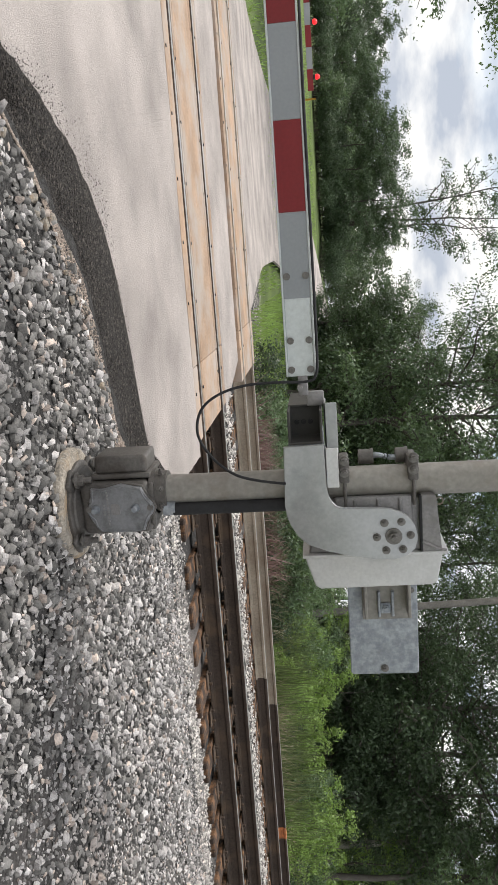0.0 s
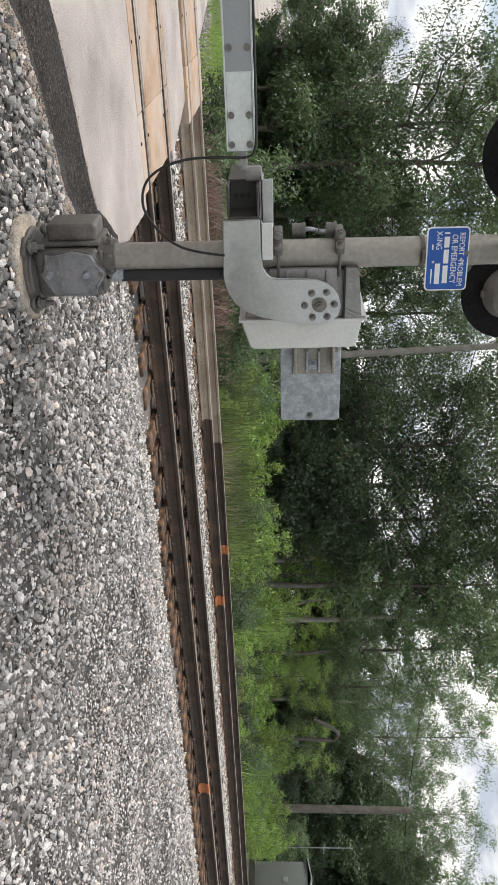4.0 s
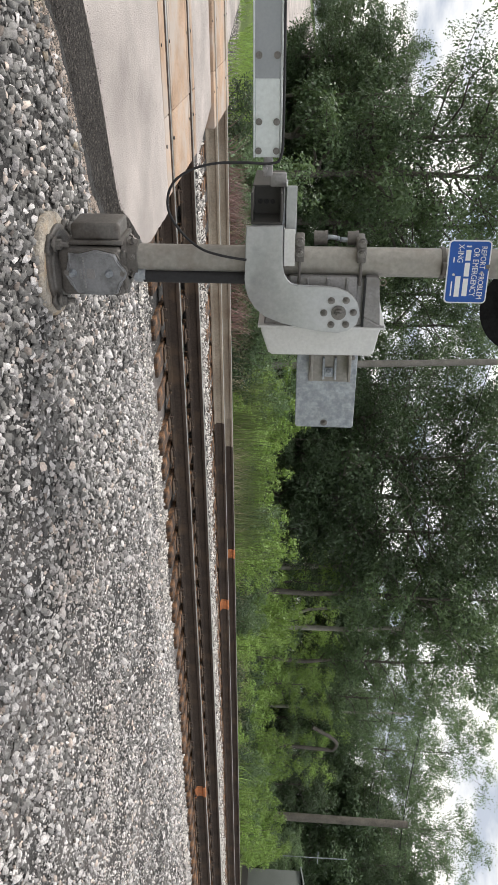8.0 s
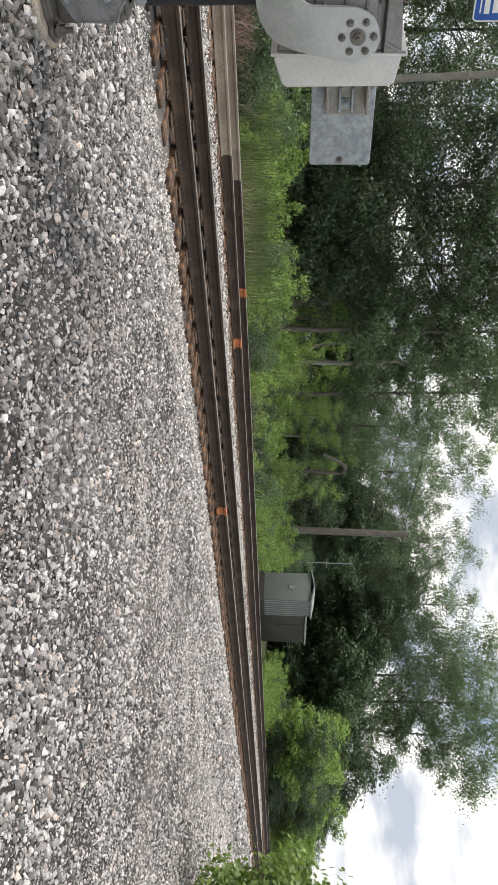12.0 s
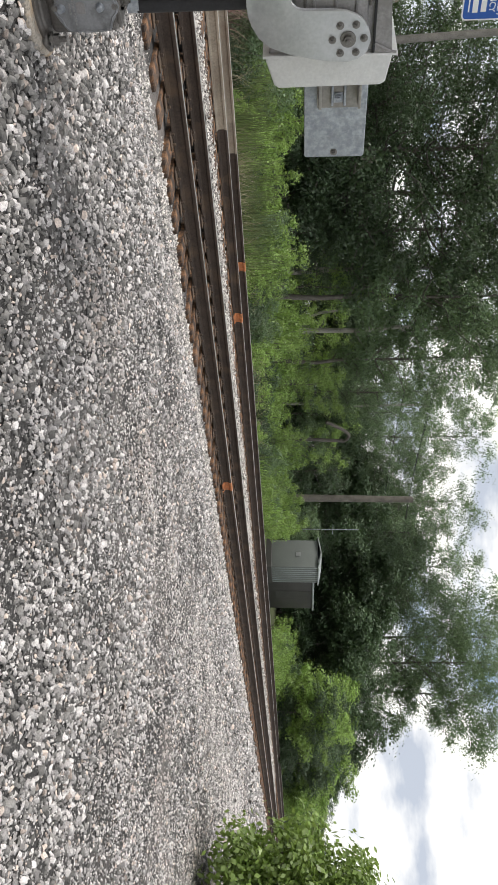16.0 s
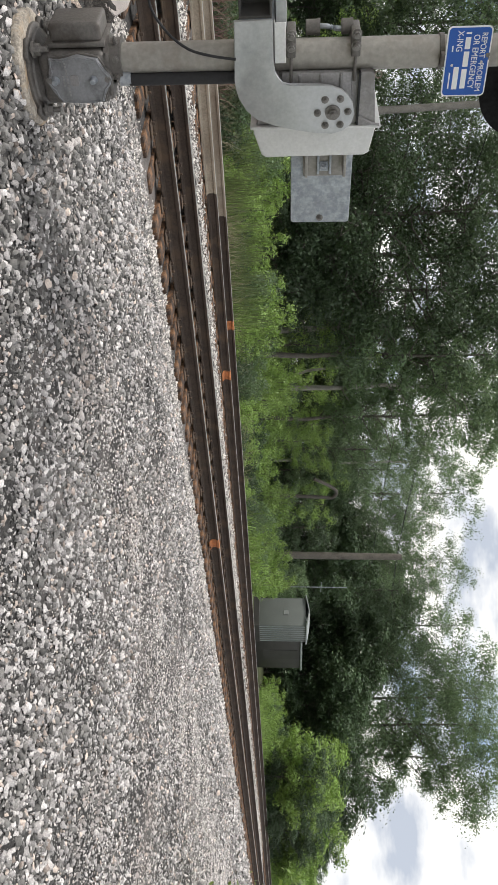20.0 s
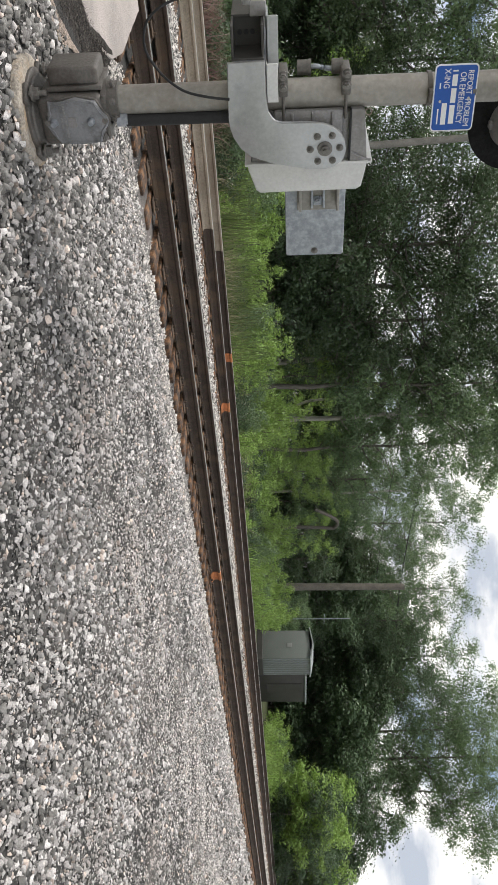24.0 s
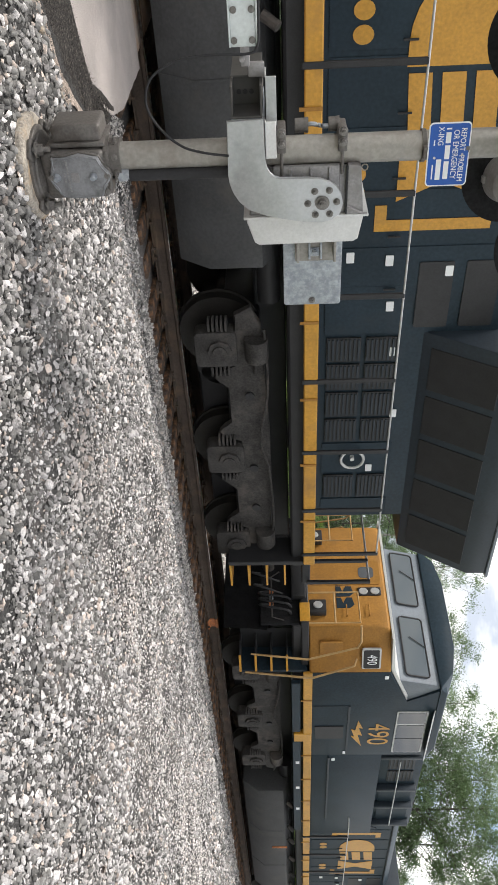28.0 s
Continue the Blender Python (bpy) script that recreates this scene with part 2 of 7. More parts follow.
M = dict(
    # near-black base: the shade in the gaps between stones is put into the colour
    gravel=material("shaded_gravel_bed", (0.045, 0.043, 0.042), 0.95, spread=0.9, scale=45, fine=150, bump=1.0, stain=(0.19, 0.17, 0.16), stain_amount=0.35, stain_scale=0.5),
    stone=material("crushed_stone", (0.45, 0.428, 0.42), 0.85, spread=0.4, scale=14, fine=130, bump=0.6, island=0.58, stain=(0.43, 0.385, 0.36), stain_amount=0.3, stain_scale=0.6),
    slate=material("dark_slate_stone", (0.178, 0.172, 0.164), 0.7, spread=0.3, scale=14, fine=120, bump=0.4, island=0.55),
    sand=material("sandy_grit", (0.40, 0.33, 0.28), 0.95, spread=0.35, scale=12, fine=150, bump=0.5, island=0.5),
    tan_stone=material("ballast_stone", (0.42, 0.395, 0.37), 0.85, spread=0.4, scale=12, fine=120, bump=0.4, island=0.72),
    fine_stone=material("fine_packed_stone", (0.56, 0.525, 0.505), 0.85, spread=0.3, scale=5, fine=120, bump=0.3, island=0.6),
    brown_stone=material("brown_stone", (0.46, 0.39, 0.345), 0.85, spread=0.4, scale=8, fine=120, bump=0.4, island=0.65),
    asphalt=material("worn_asphalt", (0.46, 0.412, 0.387), 0.92, spread=0.45, scale=1.1, fine=190, bump=1.0, stain=(0.39, 0.35, 0.33), stain_amount=0.2, stain_scale=0.6),
    asphalt_dark=material("fresh_asphalt_edge", (0.03, 0.026, 0.023), 0.95, spread=1.0, scale=60, fine=150, bump=1.0, stain=(0.15, 0.13, 0.115), stain_amount=0.28, stain_scale=60),
    timber=material("crossing_timber", (0.40, 0.275, 0.19), 0.85, spread=0.3, scale=2, fine=60, bump=0.4, stain=(0.42, 0.36, 0.315), stain_amount=0.6, stain_scale=1.2, rand=0.22),
    tie=material("tie_wood", (0.06, 0.042, 0.032), 0.9, spread=0.5, scale=9, fine=60, bump=0.9, stain=(0.27, 0.14, 0.07), stain_amount=0.5, stain_scale=7, rand=0.4),
    rail_web=material("rusty_rail", (0.075, 0.056, 0.045), 0.8, metal=0.3, spread=0.3, scale=4, fine=50, bump=0.2, stain=(0.13, 0.09, 0.06), stain_amount=0.3, stain_scale=2),
    rail_dusty=material("dusty_rail", (0.34, 0.29, 0.23), 0.85, metal=0.0, spread=0.3, scale=4, fine=50, bump=0.2, stain=(0.20, 0.15, 0.11), stain_amount=0.4, stain_scale=1.0),
    rail_top=material("polished_rail_head", (0.62, 0.60, 0.58), 0.3, metal=1.0, spread=0.1, scale=3, fine=30, bump=0.05),
    rust=material("rust_orange", (0.50, 0.185, 0.07), 0.8, spread=0.5, scale=14, fine=60, bump=0.3, stain=(0.36, 0.16, 0.08), stain_amount=0.4, stain_scale=20),
    galv=material("galvanised_steel", (0.36, 0.385, 0.415), 0.5, metal=0.6, spread=0.25, scale=14, fine=60, bump=0.06, stain=(0.25, 0.275, 0.31), stain_amount=0.45, stain_scale=16),
    cast=material("painted_cast_aluminium", (0.125, 0.116, 0.108), 0.5, metal=0.25, spread=0.25, scale=7, fine=80, bump=0.15, stain=(0.075, 0.064, 0.055), stain_amount=0.4, stain_scale=6),
    cast_cover=material("bluish_cast_cover", (0.23, 0.235, 0.245), 0.45, metal=0.3, spread=0.15, scale=10, fine=90, bump=0.12, stain=(0.12, 0.12, 0.124), stain_amount=0.35, stain_scale=8),
    cast_grey=material("grey_cast_body", (0.27, 0.262, 0.262), 0.5, metal=0.3, spread=0.2, scale=6, fine=80, bump=0.12, stain=(0.17, 0.155, 0.145), stain_amount=0.35, stain_scale=5),
    cast_light=material("bare_aluminium_housing", (0.62, 0.62, 0.61), 0.5, metal=0.3, spread=0.08, scale=5, fine=80, bump=0.08, stain=(0.54, 0.54, 0.53), stain_amount=0.3, stain_scale=3),
    arm_plate=material("brushed_aluminium_plate", (0.42, 0.43, 0.435), 0.42, metal=0.6, spread=0.1, scale=4, fine=60, bump=0.06, stain=(0.31, 0.325, 0.33), stain_amount=0.4, stain_scale=3),
    mast=material("aluminium_mast", (0.31, 0.295, 0.27), 0.5, metal=0.4, spread=0.2, scale=3, fine=40, bump=0.08, stain=(0.23, 0.205, 0.18), stain_amount=0.4, stain_scale=3),
    bolt=material("steel_bolt", (0.20, 0.19, 0.18), 0.5, metal=0.7, spread=0.25, scale=30, fine=100, bump=0.1),
    black=material("black_rubber", (0.018, 0.018, 0.02), 0.6, spread=0.3, scale=8, fine=60, bump=0.1),
    black_paint=material("flat_black_paint", (0.022, 0.022, 0.024), 0.55, spread=0.25, scale=5, fine=60, bump=0.08),
    soot=material("sooty_black", (0.016, 0.016, 0.017), 0.9, spread=0.4, scale=6, fine=50, bump=0.2, spec=0.12),
    concrete=material("weathered_concrete", (0.33, 0.295, 0.25), 0.95, spread=0.45, scale=10, fine=80, bump=0.9, stain=(0.40, 0.30, 0.20), stain_amount=0.4, stain_scale=7),
    white_tape=material("white_reflective_sheeting", (0.29, 0.31, 0.325), 0.4, spread=0.06, scale=3, fine=80, bump=0.03),
    arm_alu=material("aluminium_arm", (0.60, 0.64, 0.64), 0.45, metal=0.2, spread=0.1, scale=4, fine=70, bump=0.05),
    red_tape=material("red_reflective_sheeting", (0.20, 0.016, 0.02), 0.4, spread=0.1, scale=3, fine=80, bump=0.03),
    red_lens=material("red_lens", (0.22, 0.01, 0.015), 0.15, spread=0.15, scale=20, fine=90, bump=0.2),
    red_dark=material("unlit_lens", (0.012, 0.005, 0.005), 0.35, spread=0.1, scale=20, fine=90, bump=0.1, spec=0.2),
    red_glow=material("lit_red_led", (0.6, 0.02, 0.02), 0.3, spread=0.1, bump=0, emit=((1.0, 0.03, 0.04), 0.8)),
    blue_sign=material("blue_sign_face", (0.012, 0.09, 0.40), 0.35, spread=0.06, scale=3, fine=50, bump=0.02),
    white=material("white_paint", (0.78, 0.79, 0.80), 0.45, spread=0.06, scale=4, fine=60, bump=0.03),
    navy=material("dark_blue_paint", (0.018, 0.031, 0.043), 0.5, spread=0.25, scale=1.2, fine=25, bump=0.03, stain=(0.026, 0.036, 0.045), stain_amount=0.3, stain_scale=1.3, spec=0.2),
    # shaded copy of navy: shade put into wings, seams, louvres and ducts
    navy_dark=material("shadow_blue_paint", (0.018, 0.026, 0.036), 0.5, spread=0.2, scale=2, fine=25, bump=0.03),
    yellow=material("yellow_paint", (0.34, 0.165, 0.035), 0.5, spread=0.2, scale=1.5, fine=30, bump=0.03, stain=(0.27, 0.135, 0.035), stain_amount=0.3, stain_scale=2, spec=0.25),
    stripe=material("yellow_stripe_film", (0.52, 0.265, 0.035), 0.4, spread=0.2, scale=1.5, fine=30, bump=0.02, stain=(0.36, 0.19, 0.045), stain_amount=0.3, stain_scale=1.5),
    rail_tan=material("worn_yellow_rail", (0.42, 0.27, 0.12), 0.45, spread=0.2, bump=0.02),
    grey_roof=material("cab_roof_grey", (0.15, 0.17, 0.195), 0.45, spread=0.15, scale=2, fine=30, bump=0.03),
    truck=material("grimy_truck_steel", (0.045, 0.042, 0.04), 0.85, spread=0.5, scale=4, fine=40, bump=0.25, stain=(0.10, 0.085, 0.075), stain_amount=0.35, stain_scale=2),
    tank=material("black_tank_paint", (0.055, 0.056, 0.058), 0.6, spread=0.25, scale=2, fine=30, bump=0.05, stain=(0.08, 0.075, 0.07), stain_amount=0.3, stain_scale=1.5),
    glass=glassy("dark_cab_glass", (0.03, 0.035, 0.04)),
    windshield=glassy("windshield_glass", (0.06, 0.075, 0.085)),
    lamp=material("lit_headlight", (0.9, 0.85, 0.7), 0.2, spread=0.02, bump=0, emit=((1.0, 0.80, 0.52), 2.2)),
    chrome=material("bright_handrail", (0.50, 0.50, 0.50), 0.4, metal=0.4, spread=0.1, bump=0.02),
    pole=material("weathered_pole_wood", (0.23, 0.215, 0.20), 0.85, spread=0.3, scale=4, fine=40, bump=0.3),
    bark=material("tree_bark", (0.12, 0.108, 0.095), 0.9, spread=0.4, scale=3, fine=25, bump=0.6, rand=0.25),
    bark_pale=material("pale_bark", (0.33, 0.31, 0.28), 0.85, spread=0.35, scale=3, fine=25, bump=0.4),
    leaf=leafy("deciduous_leaf", (0.13, 0.19, 0.105), (0.24, 0.35, 0.13)),
    # darker leaf; also paints the shade inside the wood and between shrubs
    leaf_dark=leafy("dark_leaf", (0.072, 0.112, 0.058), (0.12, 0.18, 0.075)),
    leaf_light=leafy("young_leaf", (0.22, 0.33, 0.09), (0.43, 0.60, 0.14)),
    shrub_leaf=leafy("shrub_leaf", (0.20, 0.285, 0.075), (0.36, 0.50, 0.11)),
    grass=leafy("tall_grass", (0.15, 0.195, 0.08), (0.24, 0.31, 0.10)),
    straw=leafy("dry_grass", (0.42, 0.37, 0.25), (0.38, 0.33, 0.2)),
    weed=leafy("brown_pink_weed", (0.30, 0.20, 0.18), (0.28, 0.17, 0.15)),
    lawn=material("mown_grass", (0.105, 0.15, 0.042), 0.9, spread=0.5, scale=0.5, fine=25, bump=0.8, stain=(0.14, 0.19, 0.05), stain_amount=0.4, stain_scale=0.25),
    soil=material("woodland_floor", (0.06, 0.07, 0.03), 0.95, spread=0.5, scale=1.5, fine=15, bump=0.7),
    # steel blackened: the train's shade on the wheels is in the colour
    wheel=material("shaded_wheel_steel", (0.02, 0.018, 0.016), 0.8, spread=0.3, scale=4, fine=40, bump=0.1),
    hut=material("galvanised_hut_panel", (0.33, 0.36, 0.36), 0.5, metal=0.2, spread=0.1, scale=1, fine=20, bump=0.05),
    hut_dark=material("mid_grey_hut_wall", (0.16, 0.175, 0.165), 0.6, metal=0.1, spread=0.15, scale=1, fine=20, bump=0.05),
    hut_door=material("dark_hut_panel", (0.05, 0.048, 0.045), 0.6, spread=0.2, scale=2, fine=20, bump=0.05),
)

# ---- mesh helpers ----
def finish(bm, name, mat, smooth=None):
    me = bpy.data.meshes.new(name)
    bmesh.ops.recalc_face_normals(bm, faces=bm.faces)
    bm.to_mesh(me)
    bm.free()
    me.materials.append(mat)
    if smooth:
        me.shade_smooth()
        me.set_sharp_from_angle(angle=radians(smooth))
    return me


def part(name, bm, mat, parent=None, label="", smooth=35):
    ob = new(name, finish(bm, name, mat, smooth))
    if parent:
        ob.parent = parent
    if label:
        ob["label"] = label
    return ob


def thing(name, m, label, category, group="", kind=""):
    """An Empty at the base of a thing, that carries its parts."""
    ob = new(name)
    ob.empty_display_size = 0.1
    ob.matrix_basis = m
    return tagged(ob, label, category, group, kind)


def box(bm, lo, hi, bevel=0.0, segs=2, m=None):
    lo, hi = Vector(lo), Vector(hi)
    mat = Matrix.Translation((lo + hi) / 2) @ Matrix.Diagonal((*(hi - lo), 1))
    vs = bmesh.ops.create_cube(bm, size=1, matrix=(m @ mat) if m else mat)["verts"]
    if bevel:
        es = list({e for v in vs for e in v.link_edges})
        bmesh.ops.bevel(bm, geom=es, offset=bevel, segments=segs, profile=0.5, affect="EDGES")
    return bm


def boxed(lo, hi, bevel=0.0, segs=2, m=None):
    return box(bmesh.new(), lo, hi, bevel, segs, m)


def rod(bm, a, b, r, r2=None, n=12, caps=True):
    """A round bar or cone from a to b."""
    a, b = Vector(a), Vector(b)
    d = b - a
    m = Matrix.Translation((a + b) / 2) @ d.to_track_quat("Z", "Y").to_matrix().to_4x4()
    bmesh.ops.create_cone(bm, cap_ends=caps, segments=n, radius1=r, radius2=r if r2 is None else r2, depth=d.length, matrix=m)
    return bm


def rodded(*pairs, r=0.02, n=10):
    bm = bmesh.new()
    for a, b in pairs:
        rod(bm, a, b, r, n=n)
    return bm


def tube(bm, pts, r, n=8):
    """A bent bar through points."""
    pts = [Vector(p) for p in pts]
    rings = []
    up = Vector((0.3, 0.2, 1)).normalized()
    for i, p in enumerate(pts):
        d = (pts[min(i + 1, len(pts) - 1)] - pts[max(i - 1, 0)]).normalized()
        s = d.cross(up)
        if s.length < 0.05:
            s = d.cross(Vector((1, 0, 0)))
        s.normalize()
        u = s.cross(d)
        rings.append([bm.verts.new(p + r * (math.cos(k * 2 * math.pi / n) * s + math.sin(k * 2 * math.pi / n) * u)) for k in range(n)])
    for a, b in zip(rings, rings[1:]):
        for k in range(n):
            bm.faces.new((a[k], a[(k + 1) % n], b[(k + 1) % n], b[k]))
    bm.faces.new(rings[0])
    bm.faces.new(rings[-1][::-1])
    return bm


def curve(pts, steps=6):
    """Points of a smooth line through pts."""
    pts = [Vector(p) for p in pts]
    out = []
    for i in range(len(pts) - 1):
        p0, p1, p2, p3 = pts[max(i - 1, 0)], pts[i], pts[i + 1], pts[min(i + 2, len(pts) - 1)]
        for k in range(steps):
            t = k / steps
            out.append(0.5 * ((2 * p1) + (p2 - p0) * t + (2 * p0 - 5 * p1 + 4 * p2 - p3) * t * t + (3 * p1 - p0 - 3 * p2 + p3) * t ** 3))
    return out + [pts[-1]]


def slab(bm, outline, axis, lo, hi, bevel=0.0, segs=2):
    """A plate: a 2D outline pushed through from lo to hi along an axis. x: (y, z), y: (x, z), z: (x, y)."""
    def at(p, d):
        return {"x": (d, p[0], p[1]), "y": (p[0], d, p[1]), "z": (p[0], p[1], d)}[axis]
    a = [bm.verts.new(at(p, lo)) for p in outline]
    b = [bm.verts.new(at(p, hi)) for p in outline]
    fs = [bm.faces.new(a), bm.faces.new(b[::-1])]
    n = len(outline)
    for i in range(n):
        bm.faces.new((a[i], b[i], b[(i + 1) % n], a[(i + 1) % n]))
    if bevel:
        bmesh.ops.bevel(bm, geom=[e for f in fs for e in f.edges], offset=bevel, segments=segs, profile=0.5, affect="EDGES")
    return bm


def slabbed(*args, **kw):
    return slab(bmesh.new(), *args, **kw)


def rounded(x0, y0, x1, y1, r, n=4):
    """The outline of a rectangle with round corners."""
    out = []
    for cx, cy, a0 in ((x1 - r, y1 - r, 0), (x0 + r, y1 - r, 90), (x0 + r, y0 + r, 180), (x1 - r, y0 + r, 270)):
        for k in range(n + 1):
            a = radians(a0 + 90 * k / n)
            out.append((cx + r * math.cos(a), cy + r * math.sin(a)))
    return out


def sheet(name, xs, ys, height, mat):
    me = bpy.data.meshes.new(name)
    X, Y = np.meshgrid(xs, ys, indexing="ij")
    Z = np.vectorize(height)(X, Y)
    v = np.stack([X, Y, Z], -1).reshape(-1, 3)
    nx, ny = len(xs), len(ys)
    f = [(i * ny + j, (i + 1) * ny + j, (i + 1) * ny + j + 1, i * ny + j + 1) for i in range(nx - 1) for j in range(ny - 1)]
    me.from_pydata(v.tolist(), [], f)
    me.shade_smooth()
    me.materials.append(mat)
    return new(name, me)


def soup(name, verts, faces, mat):
    """A mesh from arrays: verts (n, 3) and quads or triangles."""
    me = bpy.data.meshes.new(name)
    k = faces.shape[1]
    me.vertices.add(len(verts))
    me.vertices.foreach_set("co", verts.astype(np.float32).ravel())
    me.loops.add(faces.size)
    me.loops.foreach_set("vertex_index", faces.astype(np.int32).ravel())
    me.polygons.add(len(faces))
    me.polygons.foreach_set("loop_start", np.arange(0, faces.size, k, dtype=np.int32))
    me.update(calc_edges=True)
    me.validate()
    me.materials.append(mat)
    return me


def leaves(centres, size, rng, droop=0.0, narrow=0.55, facing=None):
    """A small leaf at each centre, each turned its own way, or roughly towards its facing."""
    n = len(centres)
    a = rng.normal(size=(n, 3))
    a[:, 2] -= droop
    if facing is None:
        b = np.cross(a, rng.normal(size=(n, 3)))
    else:
        face = facing + rng.normal(size=(n, 3)) * 0.45
        face /= np.linalg.norm(face, axis=1, keepdims=True) + 1e-9
        a -= face * (a * face).sum(1, keepdims=True)
        b = np.cross(a, face)
    a /= np.linalg.norm(a, axis=1, keepdims=True) + 1e-9
    b /= np.linalg.norm(b, axis=1, keepdims=True) + 1e-9
    s = size * rng.uniform(0.6, 1.3, (n, 1))
    tip, side = a * s, b * s * narrow
    v = np.stack([centres - tip * 0.6, centres + side * 0.5, centres + tip * 0.6, centres - side * 0.5], 1).reshape(-1, 3)
    f = np.arange(4 * n).reshape(n, 4)
    return v, f


def clumps(centres, weights, radius, n, size, rng, flat=0.6, droop=0.3, narrow=0.62):
    """Leaves on the upper shells of many clumps, facing up and out, so that each clump has a lit top and a dark underside."""
    w = np.array(weights) * rng.uniform(0.4, 1.6, len(weights))
    pick = rng.choice(len(centres), n, p=w / w.sum())
    r = radius * rng.uniform(0.55, 1.3, len(centres))
    d = rng.normal(size=(n, 3)) + np.array((0, 0, 0.55))
    d /= np.linalg.norm(d, axis=1, keepdims=True)
    lobes = 1 + 0.28 * np.sin(d @ np.array((5.0, 3.0, 4.0)) + pick) + 0.2 * np.sin(d @ np.array((-6.0, 7.0, 3.0)) + 1.7 * pick)
    pos = np.array(centres)[pick] + d * (r[pick] * lobes * rng.uniform(0.35, 1.0, n) ** 0.5)[:, None] * np.array((1, 1, flat))
    return leaves(pos, size, rng, droop, narrow, d + np.array((0, 0, 0.5)))


# ---- the ground, the road and the tracks ----
RAIL_Y = (0.0, 1.505, 3.90, 5.405)
TOP2 = 0.035


def smooth(a, b, t):
    t = min(max((t - a) / (b - a), 0), 1)
    return t * t * (3 - 2 * t)


def rise(y):
    """The road and the field climb gently beyond the crossing."""
    return 2.3 * smooth(14, 75, y)


def ground_z(x, y):
    z = -0.12 + 0.08 * smooth(-8, -4.5, y) - 0.20 * smooth(-2.6, -0.9, y)
    z += 0.02 * smooth(1.6, 3.2, y)
    z -= 0.35 * smooth(6.0, 8.0, y)
    z += 0.28 * smooth(10, 22, y) * smooth(2, -3, x)
    z += 0.9 * smooth(14, 40, y) * smooth(0, 10, x)
    z += rise(y) * smooth(16, 7, x)
    z += 0.055 * math.exp(-((x - 0.12) ** 2 + (y + 4.12) ** 2) / 0.35)
    if y < 9:
        z += 0.025 * (noise.noise(Vector((x * 1.3, y * 1.3, 0))) + 0.5 * noise.noise(Vector((x * 4, y * 4, 3))))
    return z


def road_z(y):
    return -0.012 - 0.05 * smooth(2.5, 9.0, -y) - 0.22 * smooth(6.2, 14.0, y) + rise(y)


def through_stops(stops, y):
    for (y0, x0), (y1, x1) in zip(stops, stops[1:]):
        if y <= y1:
            return x0 + (x1 - x0) * max(0, (y - y0) / (y1 - y0))
    return stops[-1][1]


def averaged(stops, y):
    return sum(through_stops(stops, y + d) for d in (-0.08, -0.04, 0.0, 0.04, 0.08)) / 5


def road_right(y):
    """x of the pale paving's edge."""
    return averaged(((-16, -2.4), (-6, -2.0), (-4.6, -1.85), (-3.87, -1.71), (-3.4, -1.46), (-2.98, -1.17), (-2.8, -0.86), (-2.68, -0.52), (-2.56, -0.14), (-2.46, 0.28), (-1.9, 0.68), (-1.41, 0.82), (-0.3, 0.84), (1.7, 0.85), (3.9, 0.32), (6, -0.1), (8, -0.45), (13, -0.85), (18, -1.0), (22, -0.7), (28.5, 0.54), (36, 1.5), (43.6, 2.8), (59, 4.9), (80, 7.5)), y)


def shoulder_right(y):
    """x at which the dark shoulder meets the gravel."""
    return averaged(((-16, -2.0), (-5, -1.72), (-4.22, -1.58), (-3.98, -1.36), (-3.78, -1.13), (-3.5, -0.88), (-3.33, -0.58), (-3.2, -0.22), (-3.1, 0.1), (-2.95, 0.3), (-2.5, 0.62), (-1.9, 0.85), (3, 0.95)), y)


def road_left(y):
    if y < 12:
        return -7.6 - 1.2 * smooth(3, -6, y) + 0.5 * smooth(6, 12, y)
    return averaged(((12, -7.1), (29, -5.8), (38.7, -4.05), (46.5, -1.66), (56.8, 2.2), (69, 5.0), (80, 6.6)), y)


def strip(name, y0, y1, left, right, z, mat, step=0.25, cols=14, thick=0.06):
    """A paved strip with an upper face and edges."""
    bm = bmesh.new()
    rows = []
    n = max(2, int((y1 - y0) / step))
    for i in range(n + 1):
        y = y0 + (y1 - y0) * i / n
        a, b = left(y), right(y)
        row = []
        for k in range(cols + 1):
            x = a + (b - a) * k / cols
            ragged = 0.02 * noise.noise(Vector((x * 5, y * 5, 1))) if k == cols else 0
            row.append(bm.verts.new((x + ragged, y, z(y) + 0.006 * noise.noise(Vector((x * 0.8, y * 0.8, 0))))))
        row.append(bm.verts.new((b + 0.03, y, z(y) - thick)))
        rows.append(row)
    for a, b in zip(rows, rows[1:]):
        for k in range(len(a) - 1):
            bm.faces.new((a[k], a[k + 1], b[k + 1], b[k]))
    for r in (rows[0], rows[-1]):
        low = [bm.verts.new((v.co.x, v.co.y, v.co.z - thick)) for v in r[:-1]]
        for k in range(len(low) - 1):
            bm.faces.new((r[k], r[k + 1], low[k + 1], low[k]))
    return part(name, bm, mat)


